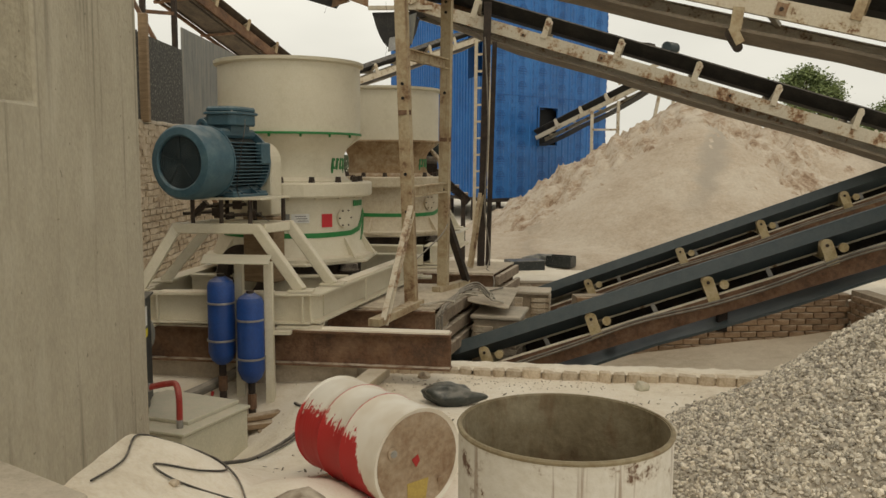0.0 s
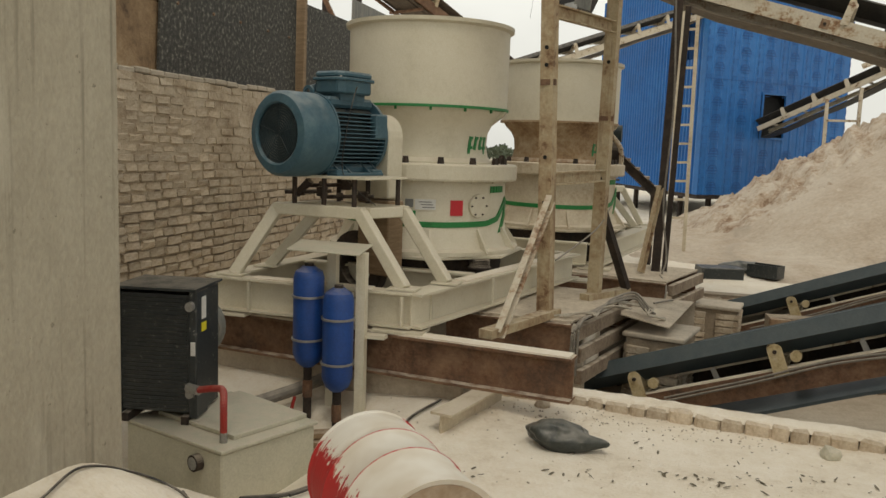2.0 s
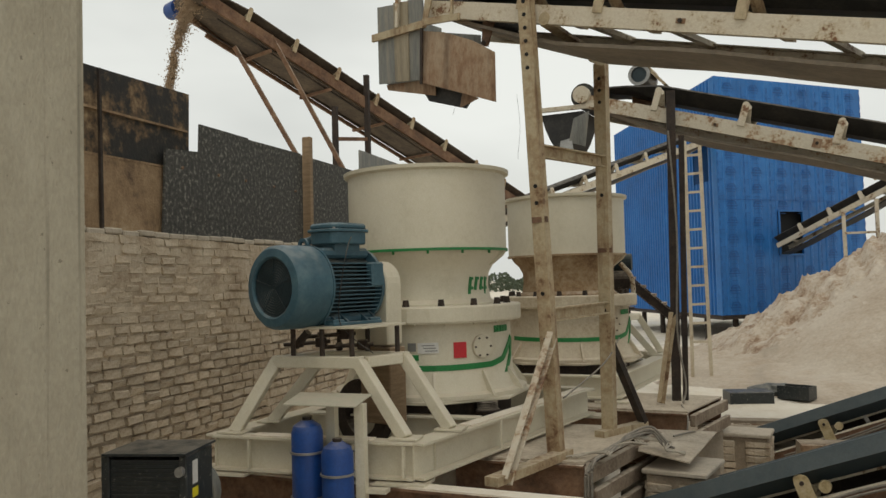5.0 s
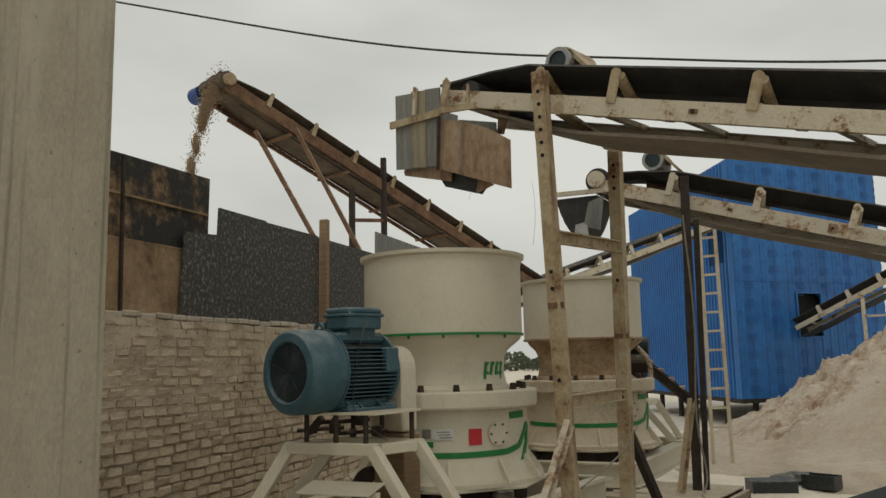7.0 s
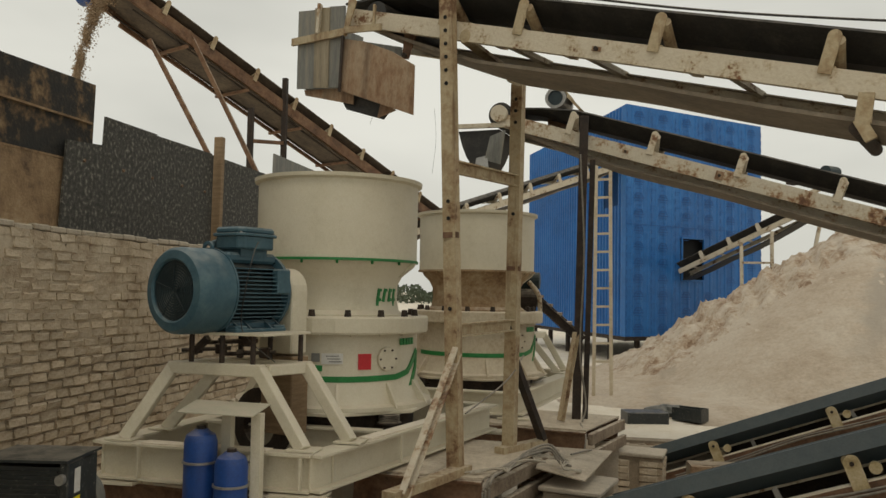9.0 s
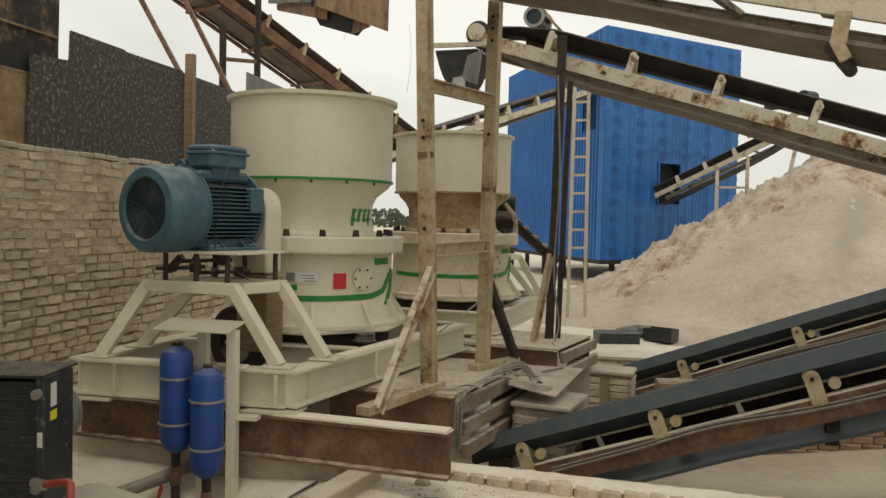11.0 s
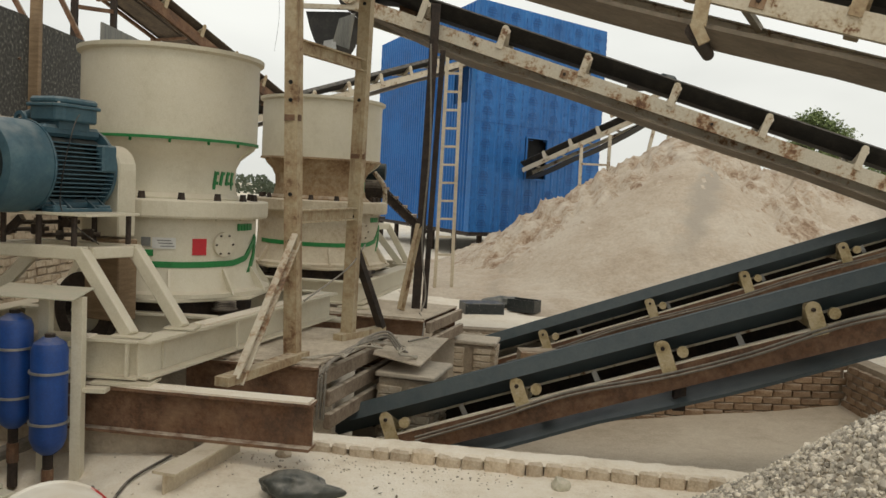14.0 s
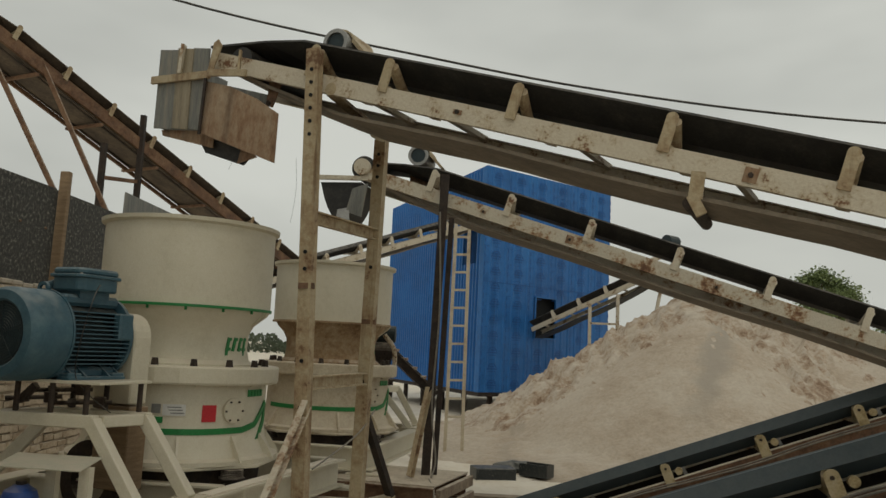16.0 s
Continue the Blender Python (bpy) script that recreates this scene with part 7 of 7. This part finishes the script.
for a, b in (((4.75, 26.2, 0.5), (4.75, 26.4, 3.7)), ((5.55, 26.2, 0.5), (5.55, 26.2, 4.0)), ((6.0, 25.6, 0.5), (6.75, 25.7, 4.4)), ((6.7, 25.6, 0.5), (7.2, 25.7, 4.4))):
    part("leg", bar(B(), a, b, 0.09, 0.09), worn_white, x4, world=True)
for z in (2.3, 3.1):
    part("rung", bar(B(), (4.75, 26.25, z), (5.55, 26.2, z), 0.06, 0.06), worn_white, x4, world=True)
ld = thing("ladder", (0.85, 18.5, 0), 0, "tall cream steel ladder beside the dark post", "ladder")
for a, b in (((0.70, 18.5, 0.0), (0.72, 18.5, 4.8)), ((1.05, 18.5, 0.0), (1.0, 18.5, 4.75))):
    part("rail", bar(B(), a, b, 0.07, 0.06), cream_dusty, ld, world=True)
for k in range(11):
    z = 0.75 + k * 0.37
    part("rung", bar(B(), (0.72, 18.5, z), (1.03, 18.5, z + 0.01), 0.045, 0.045), cream_dusty, ld, world=True)
# small machinery behind the far crusher
fm = thing("crusher_drive", (-0.27, 14.2, 0.28), -15, "dark drive pulley with a pale guard behind the far crusher", "machinery")
part("pulley", rod(B(), (-0.18, 0.0, 1.72), (0.12, 0.12, 1.72), 0.17, 24), rust_dark, fm)
part("motor", rod(B(), (-0.25, 0.1, 2.02), (0.15, 0.2, 2.02), 0.13, 18), motor_dark, fm)
part("guard", tube(B(), [(0.08, -0.1, 2.0), (0.24, -0.1, 1.8), (0.26, -0.1, 1.55), (0.2, -0.1, 1.4)], 0.035, 8), worn_white, fm)
part("base", box(B(), (-0.40, 0.2, 0.67), (0.26, 0.4, 1.75)), rust_dark, fm, bevel=0.01)
chn = thing("low_conveyor", (0.5, 16.5, 0), 0, "dark rusty conveyor frame sloping down behind the far crusher", "conveyor")
for o in (0.0, 0.5):
    part("rail", channel(B(), (-0.68, 16.5 + o, 2.42), (0.57, 16.5 + o, 1.32), 0.06, 0.16, 1), rust_dark, chn, world=True)
    part("leg", bar(B(), (0.41, 16.5 + o, 0), (0.41, 16.5 + o, 1.4), 0.08, 0.08), rust_dark, chn, world=True)
    part("leg", bar(B(), (-0.63, 16.5 + o, 0), (-0.63, 16.5 + o, 2.3), 0.08, 0.08), rust_dark, chn, world=True)
for k in range(7):
    u = k / 7 + 0.05
    part("slat", bar(B(), (-0.68 + 1.25 * u, 16.5, 2.42 - 1.1 * u), (-0.68 + 1.25 * u, 17.0, 2.42 - 1.1 * u), 0.10, 0.05), dusty_steel, chn, world=True)


def tree(x, y, h, r, seed):
    """Tapered trunk, limbs, and a crown of many small leaf clumps."""
    rng = random.Random(seed)
    t = thing("tree", (x, y, 0), 0, "green broad-crowned tree behind the sand pile", "tree", "trees")
    bm = B()
    rod(bm, (0, 0, -0.2), (0.1, 0, h * 0.55), 0.28, 10, 0.16)
    tips = []
    for k in range(26):
        a = rng.uniform(0, 6.28)
        e = rng.uniform(-0.2, 1.45)
        q = Vector((math.cos(a) * math.cos(e) * r * rng.uniform(0.55, 0.85), math.sin(a) * math.cos(e) * r * rng.uniform(0.55, 0.85), h * 0.66 + h * 0.28 * math.sin(e) * rng.uniform(0.8, 1.1)))
        rod(bm, (0.1, 0, h * rng.uniform(0.4, 0.55)), q, 0.10, 7, 0.03)
        tips.append(q)
    part("trunk", bm, bark, t)
    vs, fs = [], []
    for k in range(13000):
        c = tips[rng.randrange(len(tips))]
        p = c + Vector((rng.gauss(0, 0.25), rng.gauss(0, 0.25), rng.gauss(0.05, 0.17))) * r * 0.55
        s = rng.uniform(0.05, 0.12)
        a, b = Vector((rng.gauss(0, 1), rng.gauss(0, 1), rng.gauss(0, 0.6))).normalized() * s, Vector((rng.gauss(0, 1), rng.gauss(0, 1), rng.gauss(0, 0.6))).normalized() * s * 0.7
        i = len(vs)
        vs += [p - a, p + b, p + a, p - b]
        fs.append((i, i + 1, i + 2, i + 3))
    me = bpy.data.meshes.new("crown")
    me.from_pydata([tuple(v) for v in vs], [], fs)
    me.materials.append(leaf)
    ob = new("crown", me)
    ob.parent = t


tree(19.2, 44, 7.0, 2.2, 4)
tree(26.5, 48, 5.6, 2.6, 6)


def far_woods():
    rng = random.Random(21)
    vs, fs = [], []
    for k in range(24000):
        a = rng.uniform(-0.75, 1.1)
        d = rng.uniform(150, 190)
        h = 2.8 + 1.8 * noise.noise((a * 14, 0, 0)) + 1.2 * noise.noise((a * 60, 0, 0))
        p = Vector((math.sin(a) * d, math.cos(a) * d, rng.uniform(0, h)))
        s = rng.uniform(0.2, 0.55)
        i = len(vs)
        u, w = Vector((rng.gauss(0, 1), rng.gauss(0, 1), rng.gauss(0, 1))).normalized() * s, Vector((rng.gauss(0, 1), rng.gauss(0, 1), rng.gauss(0, 1))).normalized() * s
        vs += [p - u, p + w, p + u, p - w]
        fs.append((i, i + 1, i + 2, i + 3))
    me = bpy.data.meshes.new("far_woods")
    me.from_pydata([tuple(v) for v in vs], [], fs)
    me.materials.append(hill_m)
    tagged(new("far_woods", me), "distant dark green line of trees", "woods", kind="stuff")


far_woods()


# ---- falling sand ----
def fall_clump(seed):
    rng = np.random.default_rng(seed)
    octa = np.array([(1, 0, 0), (-1, 0, 0), (0, 1, 0), (0, -1, 0), (0, 0, 1), (0, 0, -1)], float)
    tri = np.array([(0, 2, 4), (2, 1, 4), (1, 3, 4), (3, 0, 4), (2, 0, 5), (1, 2, 5), (3, 1, 5), (0, 3, 5)])
    vs, fs = [], []
    for k in range(1200):
        s = rng.uniform(0.005, 0.017)
        c = np.array([rng.normal(0, 0.028), rng.normal(0, 0.05), rng.normal(0, 0.09)]) * (2.0 if rng.random() < 0.12 else 1.0)
        vs.append(octa * s * rng.uniform(0.6, 1.3, (6, 1)) + c)
        fs.append(tri + 6 * k)
    me = bpy.data.meshes.new("falling_sand")
    me.from_pydata(np.concatenate(vs).tolist(), [], np.concatenate(fs).tolist())
    me.materials.append(damp_sand)
    return tagged(new("falling_sand", me), "clump of damp sand falling from the conveyor head", "falling sand", "falling sand")


CLUMPS = [fall_clump(100 + k) for k in range(11)]
HEADP = hs5 + ns5 * 0.42 + ds5 * 0.02 + us5 * 0.04 + Vector((0.12, 0, 0))
FLAT = Vector((ds5.x, ds5.y, 0)).normalized()


def motions():
    period = 0.66
    for k, ob in enumerate(CLUMPS):
        rows, t = [], -period * k / len(CLUMPS)
        start = True
        while t < 16.0:
            for u in (0.0, 0.1, 0.22, 0.35, 0.48, 0.626):
                tt = t + u
                if 0 <= tt <= 16.0:
                    drop = 0.1 * u + 4.4 * u * u
                    p = HEADP - FLAT * (1.05 * u) + Vector((0, 0, -drop))
                    rows.append((tt, pose(p.x, p.y, p.z, 0, 0, 12 * k)))
            t += period
        rows = [(0.0, rows[0][1])] + [r for r in rows if 0.02 < r[0] < 15.98] + [(16.0, rows[-1][1])]
        walk(ob, rows)


motions()
